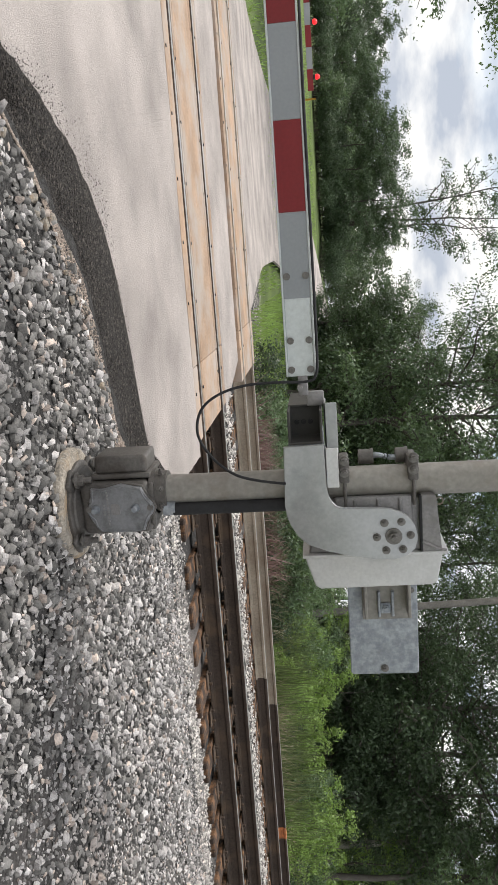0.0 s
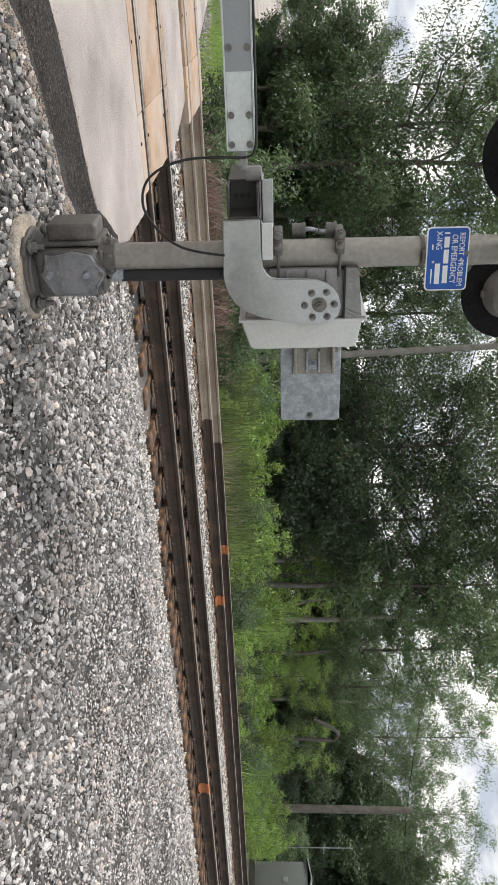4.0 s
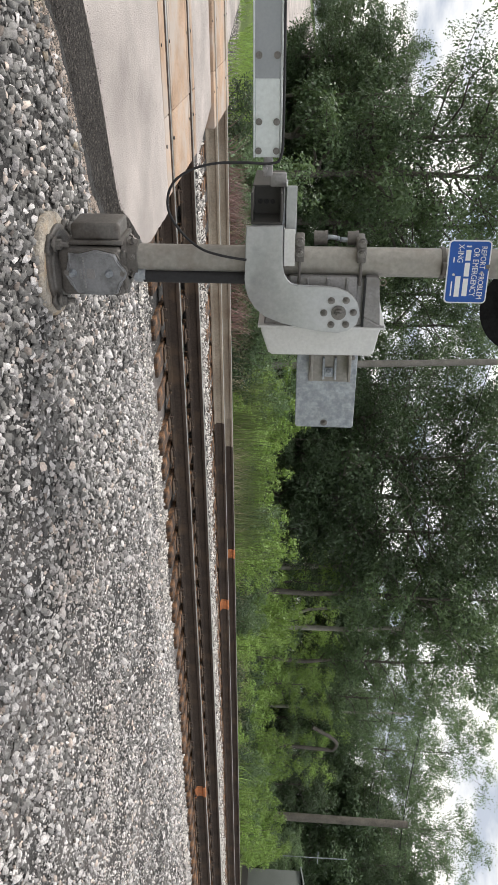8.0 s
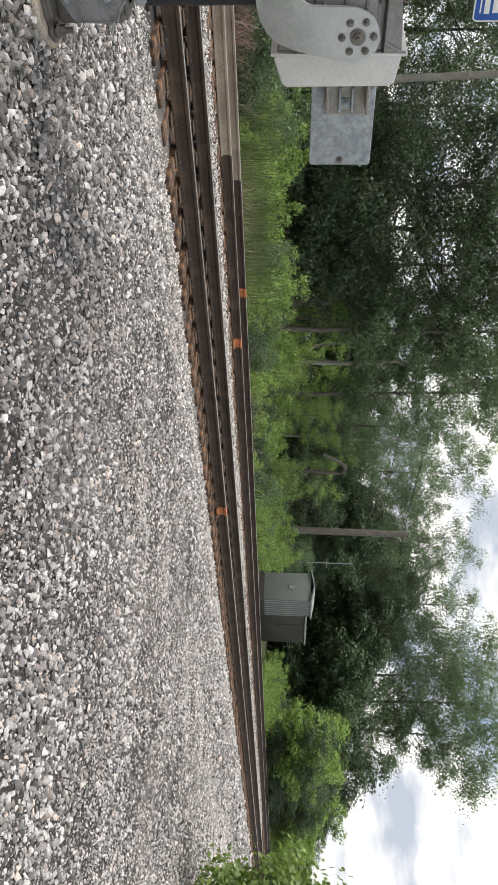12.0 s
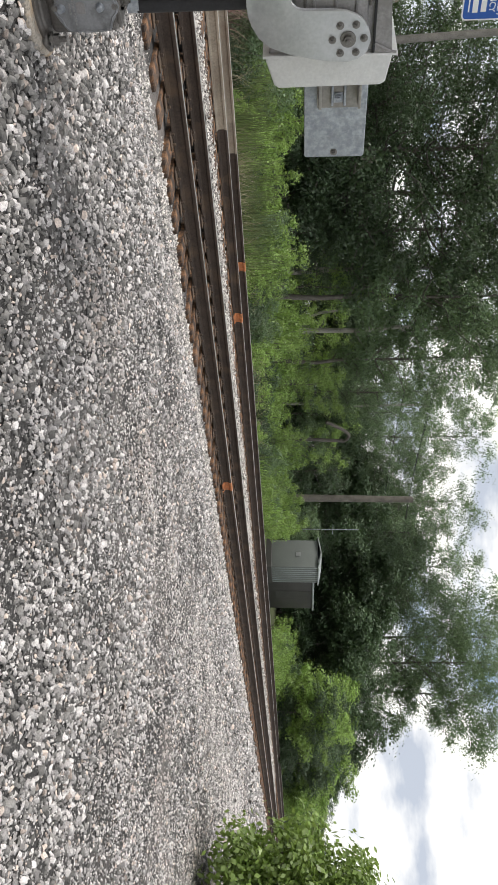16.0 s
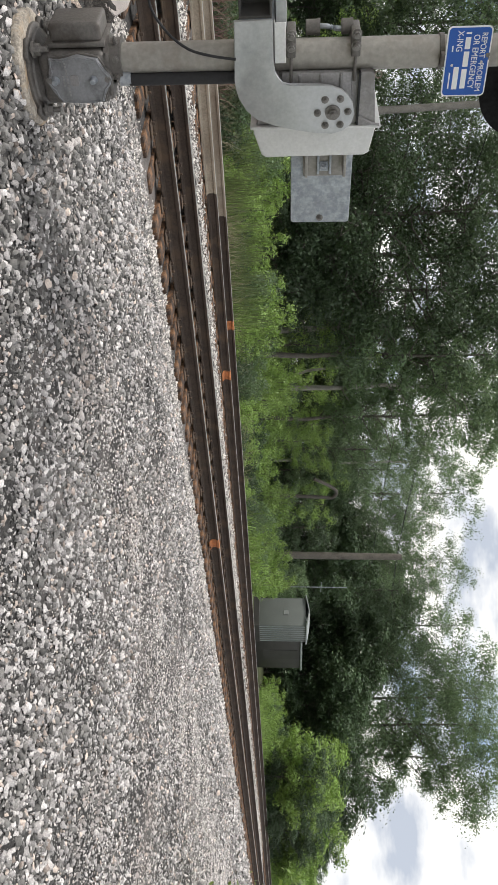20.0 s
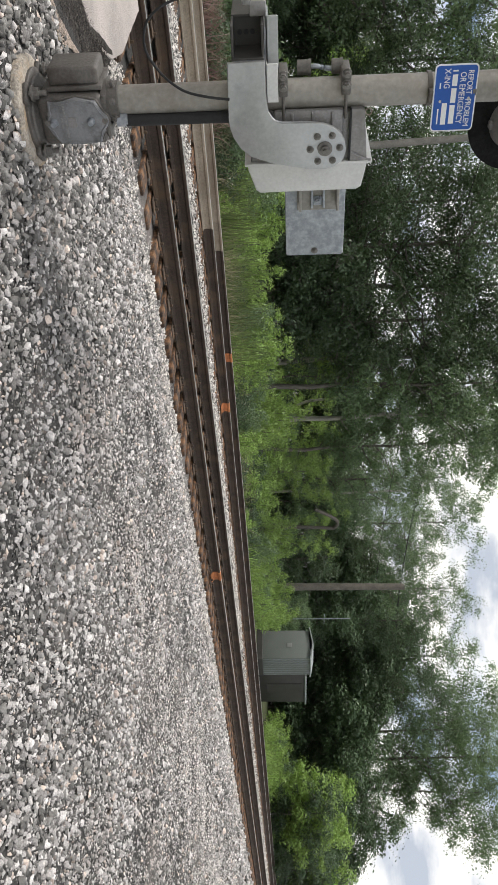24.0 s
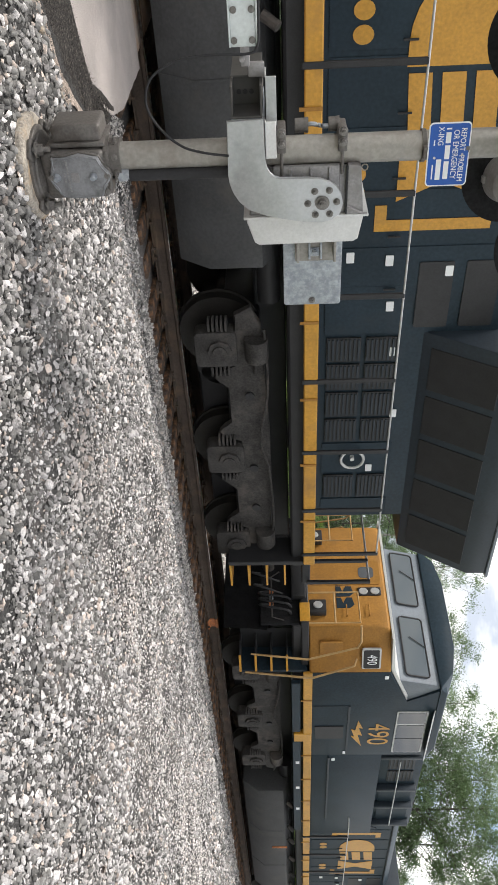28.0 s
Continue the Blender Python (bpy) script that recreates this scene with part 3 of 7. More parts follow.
def make_ground():
    xs = np.concatenate([[-1500, -600, -250, -120, -60, -35], np.arange(-22, -6, 1.0), np.arange(-6, 24, 0.3), np.arange(24, 60, 1.5), [65, 75, 90, 120, 180, 300, 700, 1500]])
    ys = np.concatenate([[-1500, -500, -150, -60, -30, -18], np.arange(-14, 9, 0.25), np.arange(9, 40, 1.5), [45, 60, 90, 150, 300, 700, 1500]])
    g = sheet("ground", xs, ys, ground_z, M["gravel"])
    g.data.materials.append(M["lawn"])
    g.data.materials.append(M["soil"])
    for p in g.data.polygons:
        c = p.center
        if c.y > 7.6 + 8.0 * smooth(6.0, 3.0, c.x) * smooth(-12, -6, c.x):
            p.material_index = 1 if c.x < 1.5 + 0.06 * max(0, c.y - 12) and c.y < 130 else 2
        elif c.y < -11 or c.x < -12:
            p.material_index = 1
    tagged(g, "grey crushed stone ground with grass and woods beyond", "ground", kind="structure")


def make_road():
    tagged(strip("road", -16, -0.33, road_left, road_right, road_z, M["asphalt"], step=0.06), "pale worn asphalt road up to the crossing", "road", kind="structure")
    tagged(strip("road_middle", 1.86, 3.56, road_left, road_right, road_z, M["asphalt"], thick=0.12), "pale worn asphalt between the two tracks", "road", kind="structure")
    tagged(strip("road_far", 5.75, 80, road_left, road_right, road_z, M["asphalt"], step=1.0), "pale asphalt road running away beyond the crossing", "road", kind="structure")
    bm = bmesh.new()
    rows = []
    for k in range(320):
        y = -15.0 + 13.2 * k / 319
        x, w = road_right(y), shoulder_right(y) - road_right(y)
        row = []
        for j in range(9):
            t = j / 8
            e = 0.05 * noise.noise(Vector((y * 2.2, 7.0, 0))) + 0.03 * noise.noise(Vector((y * 9, 3.0, 0)))
            px = x - 0.06 + (w + 0.12) * t + e * (1 if j in (0, 8) else 0.5)
            z = (road_z(y) + 0.004) * (1 - smooth(0.05, 1, t)) + (ground_z(px, y) - 0.01) * smooth(0.05, 1, t)
            row.append(bm.verts.new((px, y, z + 0.006 * noise.noise(Vector((px * 14, y * 14, 0))) * (0 < j < 8))))
        rows.append(row)
    for a, b in zip(rows, rows[1:]):
        for j in range(8):
            bm.faces.new((a[j], a[j + 1], b[j + 1], b[j]))
    tagged(part("road_shoulder", bm, M["asphalt_dark"]), "dark broken asphalt shoulder beside the gravel", "road", kind="structure")


RAIL_SHAPE = [(-0.075, -0.172), (0.075, -0.172), (0.075, -0.160), (0.02, -0.145), (0.009, -0.13), (0.009, -0.05), (0.034, -0.038), (0.036, -0.008), (0.028, 0.0), (-0.028, 0.0), (-0.036, -0.008), (-0.034, -0.038), (-0.009, -0.05), (-0.009, -0.13), (-0.02, -0.145), (-0.075, -0.160)]


def make_tracks():
    tie_me = finish(boxed((-0.115, -1.3, -0.18), (0.115, 1.3, 0), 0.012, 1), "tie", M["tie"])
    spike_bm = bmesh.new()
    box(spike_bm, (-0.09, -0.19, 0), (0.09, 0.19, 0.014), 0.003, 1)
    for sx in (-0.06, 0.06):
        for sy in (-0.105, 0.105):
            box(spike_bm, (sx - 0.014, sy - 0.014, 0.01), (sx + 0.014, sy + 0.014, 0.05), 0.004, 1)
    plate_me = finish(spike_bm, "tie_plate", M["rail_web"])
    for k, (ya, yb, dz, label) in enumerate(((RAIL_Y[0], RAIL_Y[1], 0.0, "near railway track with rusty rails on wooden ties"), (RAIL_Y[2], RAIL_Y[3], TOP2, "far railway track with dusty rails beside the grass"))):
        root = thing("railway_track", pose(0, 0, dz), label, "railway track", "railway tracks", "structure")
        for y in (ya, yb):
            web = M["rail_dusty"] if k else M["rail_web"]
            bm = bmesh.new()
            shape = [(y + a, b) for a, b in RAIL_SHAPE]
            cut = 5.6 if y < 4.5 else 7.0
            slab(bm, shape, "x", -90, cut if k else 420)
            r = part("rail", bm, web, root, smooth=20)
            if k:
                part("rail", slabbed(shape, "x", cut + 0.006, 420), M["rail_web"], root, "dark brown rusty rail", smooth=20)
            head = part("rail_head", slabbed([(y - 0.029, -0.004), (y + 0.029, -0.004), (y + 0.024, 0.003), (y - 0.024, 0.003)], "x", -90, 420), M["rail_top"], r, "polished running surface")
        rng = random.Random(5 + k)
        for i in range(150):
            x = -9 + i * 0.44
            ob = new("tie", tie_me)
            ob.parent = root
            ob.matrix_basis = pose(x + rng.uniform(-0.03, 0.03), (ya + yb) / 2 + rng.uniform(-0.05, 0.05), -0.187 + rng.uniform(-0.012, 0.004), 0, 0, rng.uniform(-2, 2))
            if k == 0 and 0.6 < x < 22:
                for y in (ya, yb):
                    p = new("tie_plate", plate_me)
                    p.parent = root
                    p.matrix_basis = pose(x, y, -0.186)


def make_crossing():
    """Timber panels between and beside the rails, laid in lengths."""
    rng = random.Random(3)
    root = thing("crossing_panels", pose(0, 0, 0), "tan worn timber crossing panels between the rails", "crossing panel", kind="structure")
    rows = ((-0.33, -0.06, 0.0), (0.13, 0.22, 0.0), (0.224, 1.28, 0.0), (1.284, 1.40, 0.0), (1.60, 1.85, 0.0), (3.57, 3.81, TOP2), (4.03, 4.12, TOP2), (4.124, 5.18, TOP2), (5.184, 5.31, TOP2), (5.50, 5.74, TOP2))
    for y0, y1, dz in rows:
        x = -8.3
        while x < 0.6:
            end = min(x + 4.15, 0.72)
            bm = boxed((x + 0.004, y0, -0.16), (end - 0.004, y1, -0.008 + rng.uniform(-0.006, 0.004)), 0.010, 2)
            for v in bm.verts:
                v.co.z += dz
            p = part("plank", bm, M["timber"], root)
            k = x + 0.25
            while k < end - 0.1 and y1 - y0 < 0.5:
                part("bolt", rodded(((k, min(y0 + 0.05, (y0 + y1) / 2), dz - 0.02), (k, min(y0 + 0.05, (y0 + y1) / 2), dz - 0.002)), r=0.016, n=8), M["black"], p)
                k += 0.55
            x = end


make_ground()
make_road()
make_tracks()
make_crossing()

# ---- the crossing signal: foundation, mast, mechanism, arm, lights, sign ----
MX, MY = 0.07, -4.13


def local(bm, root):
    """Moves a mesh made in world places into its thing's space."""
    bmesh.ops.transform(bm, matrix=root.matrix_basis.inverted(), verts=bm.verts)
    return bm


def hexbolt(bm, at, d, r=0.014, h=0.014, nut=True):
    """A bolt head with washer and stud, standing off along d."""
    a, d = Vector(at), Vector(d).normalized()
    rod(bm, a, a + d * 0.004, r * 1.45, n=14)
    rod(bm, a + d * 0.003, a + d * h, r, n=6)
    if nut:
        rod(bm, a + d * h, a + d * (h + 0.010), r * 0.55, n=8)
    return bm


def text_mesh(body, size, align="CENTER", depth=0.0008):
    cu = bpy.data.curves.new("lettering", "FONT")
    cu.body, cu.size, cu.align_x, cu.align_y, cu.extrude = body, size, align, "CENTER", depth
    ob = bpy.data.objects.new("lettering", cu)
    scene.collection.objects.link(ob)
    bpy.context.view_layer.update()
    me = bpy.data.meshes.new_from_object(ob.evaluated_get(bpy.context.evaluated_depsgraph_get()))
    bpy.data.objects.remove(ob)
    return me


def lettering(name, body, size, mat, parent, m, align="CENTER", stretch=1.0):
    me = text_mesh(body, size, align)
    me.transform(m @ Matrix.Diagonal((stretch, 1, 1, 1)))
    me.materials.clear()
    me.materials.append(mat)
    ob = new(name, me)
    ob.parent = parent
    return ob


def foundation():
    f = thing("signal_foundation", pose(0.12, -4.09, -0.245), "round weathered concrete foundation under the signal mast", "foundation")
    bm = bmesh.new()
    rod(bm, (0, 0, 0), (0, 0, 0.285), 0.262, n=44)
    bmesh.ops.bevel(bm, geom=[e for e in bm.edges if abs(e.verts[0].co.z - e.verts[1].co.z) < 1e-4 and e.verts[0].co.z > 0.2], offset=0.03, segments=3, profile=0.5, affect="EDGES")
    for v in bm.verts:
        k = noise.noise(Vector(v.co) * 9) * 0.014
        v.co.x += k
        v.co.y -= k
    part("concrete_drum", bm, M["concrete"], f)
    for k in range(4):
        a = radians(45 + 90 * k)
        bm = bmesh.new()
        p = Vector((0.20 * math.cos(a), 0.20 * math.sin(a), 0.285))
        rod(bm, p, p + Vector((0, 0, 0.11)), 0.013, n=10)
        rod(bm, p + Vector((0, 0, 0.05)), p + Vector((0, 0, 0.075)), 0.027, n=6)
        rod(bm, p + Vector((0, 0, 0.04)), p + Vector((0, 0, 0.05)), 0.036, n=14)
        part("anchor_bolt", bm, M["bolt"], f)


def base_casting(g):
    bm = bmesh.new()
    rings = []
    for r0, z in ((0.205, 0.036), (0.205, 0.052), (0.198, 0.058), (0.180, 0.062), (0.176, 0.072), (0.160, 0.078), (0.140, 0.092), (0.124, 0.112), (0.114, 0.14), (0.112, 0.19)):
        rings.append([bm.verts.new((0.13 + r0 * math.cos(k * math.pi / 18), MY + 0.05 + r0 * math.sin(k * math.pi / 18), z)) for k in range(36)])
    for p, q in zip(rings, rings[1:]):
        for k in range(36):
            bm.faces.new((p[k], p[(k + 1) % 36], q[(k + 1) % 36], q[k]))
    bm.faces.new(rings[0][::-1])
    bm.faces.new(rings[-1])
    for k in range(4):
        a = radians(45 + 90 * k)
        lug = boxed((0.10, -0.05, 0.038), (0.235, 0.05, 0.066), 0.012, 2, Matrix.Translation((0.13, MY + 0.05, 0)) @ Matrix.Rotation(a, 4, "Z"))
        part("lug", local(lug, g), M["cast"], g)
    base = part("base_casting", local(bm, g), M["cast"], g, "grey cast aluminium pedestal with a stepped bell foot")
    bm = bmesh.new()
    box(bm, (-0.005, MY - 0.11, 0.09), (0.235, MY + 0.16, 0.405), 0.028, 4)
    box(bm, (0.005, MY - 0.10, 0.40), (0.205, MY + 0.10, 0.425), 0.01, 2)
    box(bm, (-0.025, MY - 0.03, 0.37), (0.02, MY + 0.05, 0.42), 0.012, 2)
    box(bm, (0.20, MY - 0.07, 0.36), (0.235, MY + 0.03, 0.415), 0.012, 2)
    junction = part("junction_box", local(bm, g), M["cast"], g, "grey cast junction box with a bolted front cover")
    wave = [(0.012, 0.155), (0.018, 0.20), (0.012, 0.235), (-0.004, 0.30), (0.012, 0.37), (0.016, 0.40), (0.05, 0.415), (0.075, 0.430), (0.095, 0.448), (0.118, 0.455), (0.142, 0.445), (0.16, 0.425), (0.19, 0.412), (0.222, 0.40), (0.226, 0.36), (0.228, 0.30), (0.226, 0.24), (0.222, 0.185), (0.20, 0.165), (0.165, 0.155), (0.145, 0.135), (0.118, 0.122), (0.092, 0.135), (0.07, 0.152), (0.04, 0.150)]
    wave = [(a * 0.96 + 0.0, b * 0.93 + 0.006) for a, b in wave]
    cover = part("cover", local(slabbed(wave, "y", MY - 0.135, MY - 0.108, 0.006, 2), g), M["cast_cover"], junction, "flat bluish-grey cover with a wavy edge")
    rim = [(0.112 + (a - 0.112) * 1.06, 0.277 + (b - 0.277) * 1.05) for a, b in wave]
    part("cover_rim", local(slabbed(rim, "y", MY - 0.118, MY - 0.10, 0.005, 2), g), M["cast"], junction)
    inset = [(0.112 + (a - 0.112) * 0.93, 0.277 + (b - 0.277) * 0.94) for a, b in wave]
    ring = bmesh.new()
    tube(ring, [(a, MY - 0.135, b) for a, b in inset + inset[:1]], 0.004, 6)
    part("cover_bead", local(ring, g), M["cast_cover"], junction, "raised bead round the cover")
    for z in (0.165, 0.345):
        bm = bmesh.new()
        rod(bm, (0.108, MY - 0.134, z), (0.108, MY - 0.165, z), 0.020, 0.012, n=16)
        part("knob", local(bm, g), M["galv"], junction)
    for z in (0.134, 0.412):
        part("cover_bolt", local(hexbolt(bmesh.new(), (0.108, MY - 0.134, z), (0, -1, 0), 0.010, 0.006, False), g), M["bolt"], junction)
    bm = bmesh.new()
    slab(bm, rounded(0.085, 0.235, 0.135, 0.275, 0.008), "y", MY - 0.139, MY - 0.134, 0.001, 1)
    part("emblem", local(bm, g), M["cast_grey"], junction, "small raised rectangular maker's emblem")
    bm = bmesh.new()
    for i in range(11):
        box(bm, (0.028 + 0.0145 * i, MY - 0.1372, 0.218), (0.038 + 0.0145 * i, MY - 0.134, 0.226))
        if i < 4:
            box(bm, (0.088 + 0.013 * i, MY - 0.1372, 0.200), (0.097 + 0.013 * i, MY - 0.134, 0.208))
    part("raised_marking", local(bm, g), M["cast_grey"], junction)
    bm = bmesh.new()
    box(bm, (-0.115, MY - 0.06, 0.155), (-0.03, MY + 0.14, 0.395), 0.018, 3)
    side = part("side_box", local(bm, g), M["cast"], g, "brownish cast side terminal box")
    bm = bmesh.new()
    box(bm, (-0.035, MY - 0.075, 0.14), (-0.012, MY + 0.155, 0.41), 0.006, 2)
    part("gasket_flange", local(bm, g), M["cast"], side)
    bm = bmesh.new()
    rod(bm, (MX, MY, 0.40), (MX, MY, 0.475), 0.092, n=32)
    rod(bm, (MX, MY, 0.40), (MX, MY, 0.425), 0.105, n=32)
    collar = part("mast_collar", local(bm, g), M["cast"], g)
    for a in (200, 250, 300):
        d = Vector((math.cos(radians(a)), math.sin(radians(a)), 0))
        part("set_screw", local(hexbolt(bmesh.new(), Vector((MX, MY, 0.452)) + d * 0.09, d, 0.011, 0.022), g), M["bolt"], collar)


PLATE = [(-0.138, 1.018), (-0.141, 1.189), (0.06, 1.190), (0.092, 1.196), (0.120, 1.212), (0.140, 1.232), (0.150, 1.262), (0.150, 1.408), (0.155, 1.46), (0.173, 1.507), (0.198, 1.540), (0.235, 1.563), (0.288, 1.574), (0.340, 1.560), (0.372, 1.520), (0.386, 1.469), (0.378, 1.38), (0.362, 1.293), (0.338, 1.19), (0.305, 1.103), (0.262, 1.058), (0.209, 1.028), (0.165, 1.014), (0.119, 1.010)]


def mechanism(g):
    bm = bmesh.new()
    slab(bm, PLATE, "y", -4.285, -4.262, 0.004, 2)
    near = part("support_arm", local(bm, g), M["arm_plate"], g, "brushed aluminium curved gate support arm")
    for a in range(6):
        x, z = 0.277 + 0.072 * math.cos(radians(60 * a + 32)), 1.470 + 0.072 * math.sin(radians(60 * a + 32))
        part("hub_bolt", local(hexbolt(bmesh.new(), (x, -4.284, z), (0, -1, 0), 0.0125, 0.014), g), M["bolt"], near)
    bm = bmesh.new()
    rod(bm, (0.277, -4.284, 1.470), (0.277, -4.293, 1.470), 0.036, n=28)
    rod(bm, (0.277, -4.290, 1.470), (0.277, -4.312, 1.470), 0.023, n=6)
    rod(bm, (0.277, -4.310, 1.470), (0.277, -4.326, 1.470), 0.012, n=12)
    part("shaft_nut", local(bm, g), M["bolt"], near, "large brass-tinted shaft nut")
    far = [(a + 0.02, b) for a, b in PLATE]
    part("support_arm", local(slabbed(far, "y", -3.80, -3.778, 0.004, 2), g), M["galv"], g, "galvanised far gate support arm")
    # cross channel that joins the two arms: a deep box, open towards the road
    bm = bmesh.new()
    for lo, hi in (((-0.285, -4.10, 1.045), (-0.141, -4.085, 1.185)), ((-0.285, -4.255, 1.176), (-0.141, -3.80, 1.186)), ((-0.285, -4.255, 1.040), (-0.141, -3.80, 1.050)), ((-0.151, -4.262, 1.040), (-0.141, -3.80, 1.186)), ((-0.290, -4.12, 1.040), (-0.280, -3.80, 1.186))):
        box(bm, lo, hi, 0.002, 1)
    channel = part("cross_channel", local(bm, g), M["hut_door"], g, "dark open steel channel between the arms")
    for z in (1.075, 1.105, 1.135):
        part("channel_bolt", local(hexbolt(bmesh.new(), (-0.21, -4.101, z), (0, -1, 0), 0.008, 0.007, False), g), M["black"], channel)
    bm = bmesh.new()
    box(bm, (-0.115, -4.245, 1.192), (0.062, -4.233, 1.248), 0.003, 1)
    box(bm, (-0.115, -4.245, 1.192), (0.062, -4.16, 1.200), 0.003, 1)
    part("bracket_angle", local(bm, g), M["cast_light"], g, "pale aluminium angle on the support arm")
    bm = bmesh.new()
    box(bm, (-0.305, -4.20, 1.196), (-0.08, -4.188, 1.252), 0.003, 1)
    box(bm, (-0.305, -4.20, 1.196), (-0.08, -4.06, 1.206), 0.003, 1)
    part("bracket_angle", local(bm, g), M["arm_plate"], g, "grey steel angle that carries the arm")
    # the mechanism's housing
    bm = bmesh.new()
    slab(bm, [(0.135, 1.215), (0.135, 1.645), (0.150, 1.660), (0.378, 1.682), (0.378, 1.10), (0.30, 1.12), (0.20, 1.19)], "y", -4.20, -3.83, 0.010, 3)
    box(bm, (0.118, -4.216, 1.225), (0.372, -4.18, 1.56), 0.012, 2)
    housing = part("housing", local(bm, g), M["cast_grey"], g, "grey cast gate mechanism housing")
    for z in (1.305, 1.405, 1.50):
        part("rib", local(boxed((0.125, -4.226, z), (0.372, -4.21, z + 0.016), 0.004, 1), g), M["cast_grey"], housing)
    bm = bmesh.new()
    slab(bm, [(0.118, 1.598), (0.118, 1.645), (0.128, 1.662), (0.376, 1.684), (0.376, 1.598)], "y", -4.222, -3.82, 0.003, 1)
    part("housing_lid", local(bm, g), M["cast_grey"], housing, "overhanging cast lid")
    part("lid_seam", local(boxed((0.120, -4.2245, 1.590), (0.374, -4.2, 1.599)), g), M["black"], housing, "dark seam under the lid")
    bm = bmesh.new()
    slab(bm, [(0.396, 1.085), (0.418, 1.085), (0.535, 1.122), (0.55, 1.145), (0.545, 1.640), (0.53, 1.665), (0.396, 1.69)], "y", -4.20, -3.83, 0.009, 3)
    part("housing_door", local(bm, g), M["cast_light"], housing, "pale aluminium housing door")
    bm = bmesh.new()
    box(bm, (0.378, -4.220, 1.07), (0.394, -3.815, 1.712), 0.005, 2)
    part("door_flange", local(bm, g), M["cast_light"], housing)
    bm = bmesh.new()
    tube(bm, [(0.185 + 0.016 * math.cos(a * math.pi / 8), -4.10, 1.692 + 0.016 * math.sin(a * math.pi / 8)) for a in range(17)], 0.0035, 8)
    part("lifting_eye", local(bm, g), M["concrete"], housing)
    bm = bmesh.new()
    tube(bm, [(0.33, -4.225, 1.60), (0.36, -4.235, 1.66), (0.372, -4.225, 1.70)], 0.007, 8)
    part("door_latch", local(bm, g), M["cast_grey"], housing)
    # clamps that hold the housing to the mast
    for z in (1.272, 1.568):
        bm = bmesh.new()
        box(bm, (-0.045, MY - 0.095, z - 0.022), (0.05, MY + 0.095, z + 0.022), 0.008, 2)
        tube(bm, [(0.16, MY - 0.088, z), (0.05, MY - 0.088, z), (-0.02, MY - 0.06, z), (-0.035, MY, z), (-0.02, MY + 0.06, z), (0.05, MY + 0.088, z), (0.16, MY + 0.088, z)], 0.0075, 10)
        clamp = part("mast_clamp", local(bm, g), M["cast"], g, "U-bolt clamp round the mast")
        for x in (-0.052, 0.0):
            part("clamp_nut", local(hexbolt(bmesh.new(), (x, MY - 0.092, z), (0, -1, 0), 0.016, 0.024), g), M["bolt"], clamp)
    for z0, z1 in ((1.340, 1.398), (1.505, 1.55)):
        bm = bmesh.new()
        rod(bm, (-0.028, MY + 0.06, z0), (-0.028, MY + 0.06, z1), 0.034, n=20)
        rod(bm, (-0.028, MY + 0.06, z1 - 0.006), (-0.028, MY + 0.06, z1 + 0.008), 0.037, n=20)
        part("pipe_fitting", local(bm, g), M["cast"], g)
    bm = bmesh.new()
    tube(bm, curve([(-0.03, MY + 0.06, 1.39), (-0.035, MY + 0.05, 1.43), (-0.02, MY + 0.06, 1.48), (-0.02, MY + 0.06, 1.52)]), 0.012, 8)
    part("flexible_conduit", local(bm, g), M["galv"], g)
    # counterweight behind the housing
    bm = bmesh.new()
    slab(bm, rounded(0.56, 1.272, 1.297, 1.634, 0.018), "y", -3.64, -3.60, 0.004, 1)
    weight = part("counterweight", local(bm, g), M["galv"], g, "mottled galvanised counterweight plate")
    part("weight_bolt", local(hexbolt(bmesh.new(), (1.262, -3.641, 1.452), (0, -1, 0), 0.015, 0.014), g), M["bolt"], weight)
    part("weight_bolt", local(hexbolt(bmesh.new(), (0.815, -3.641, 1.605), (0, -1, 0), 0.010, 0.010, False), g), M["bolt"], weight)
    bm = bmesh.new()
    box(bm, (0.36, -3.78, 1.352), (0.91, -3.645, 1.368), 0.003, 1)
    box(bm, (0.36, -3.78, 1.572), (0.91, -3.645, 1.588), 0.003, 1)
    box(bm, (0.60, -3.664, 1.345), (0.965, -3.645, 1.595), 0.003, 1)
    hanger = part("weight_hanger", local(bm, g), M["mast"], weight, "dull steel hanger bracket")
    for z in (1.425, 1.495):
        part("slot_rail", local(boxed((0.80, -3.690, z), (0.94, -3.664, z + 0.014), 0.003, 1), g), M["galv"], weight)
    bm = bmesh.new()
    box(bm, (0.87, -3.672, 1.44), (0.93, -3.664, 1.492), 0.003, 1)
    hexbolt(bm, (0.895, -3.672, 1.467), (0, -1, 0), 0.019, 0.02)
    part("adjusting_slot", local(bm, g), M["galv"], weight)


ARM_Y = (-4.155, -4.115)


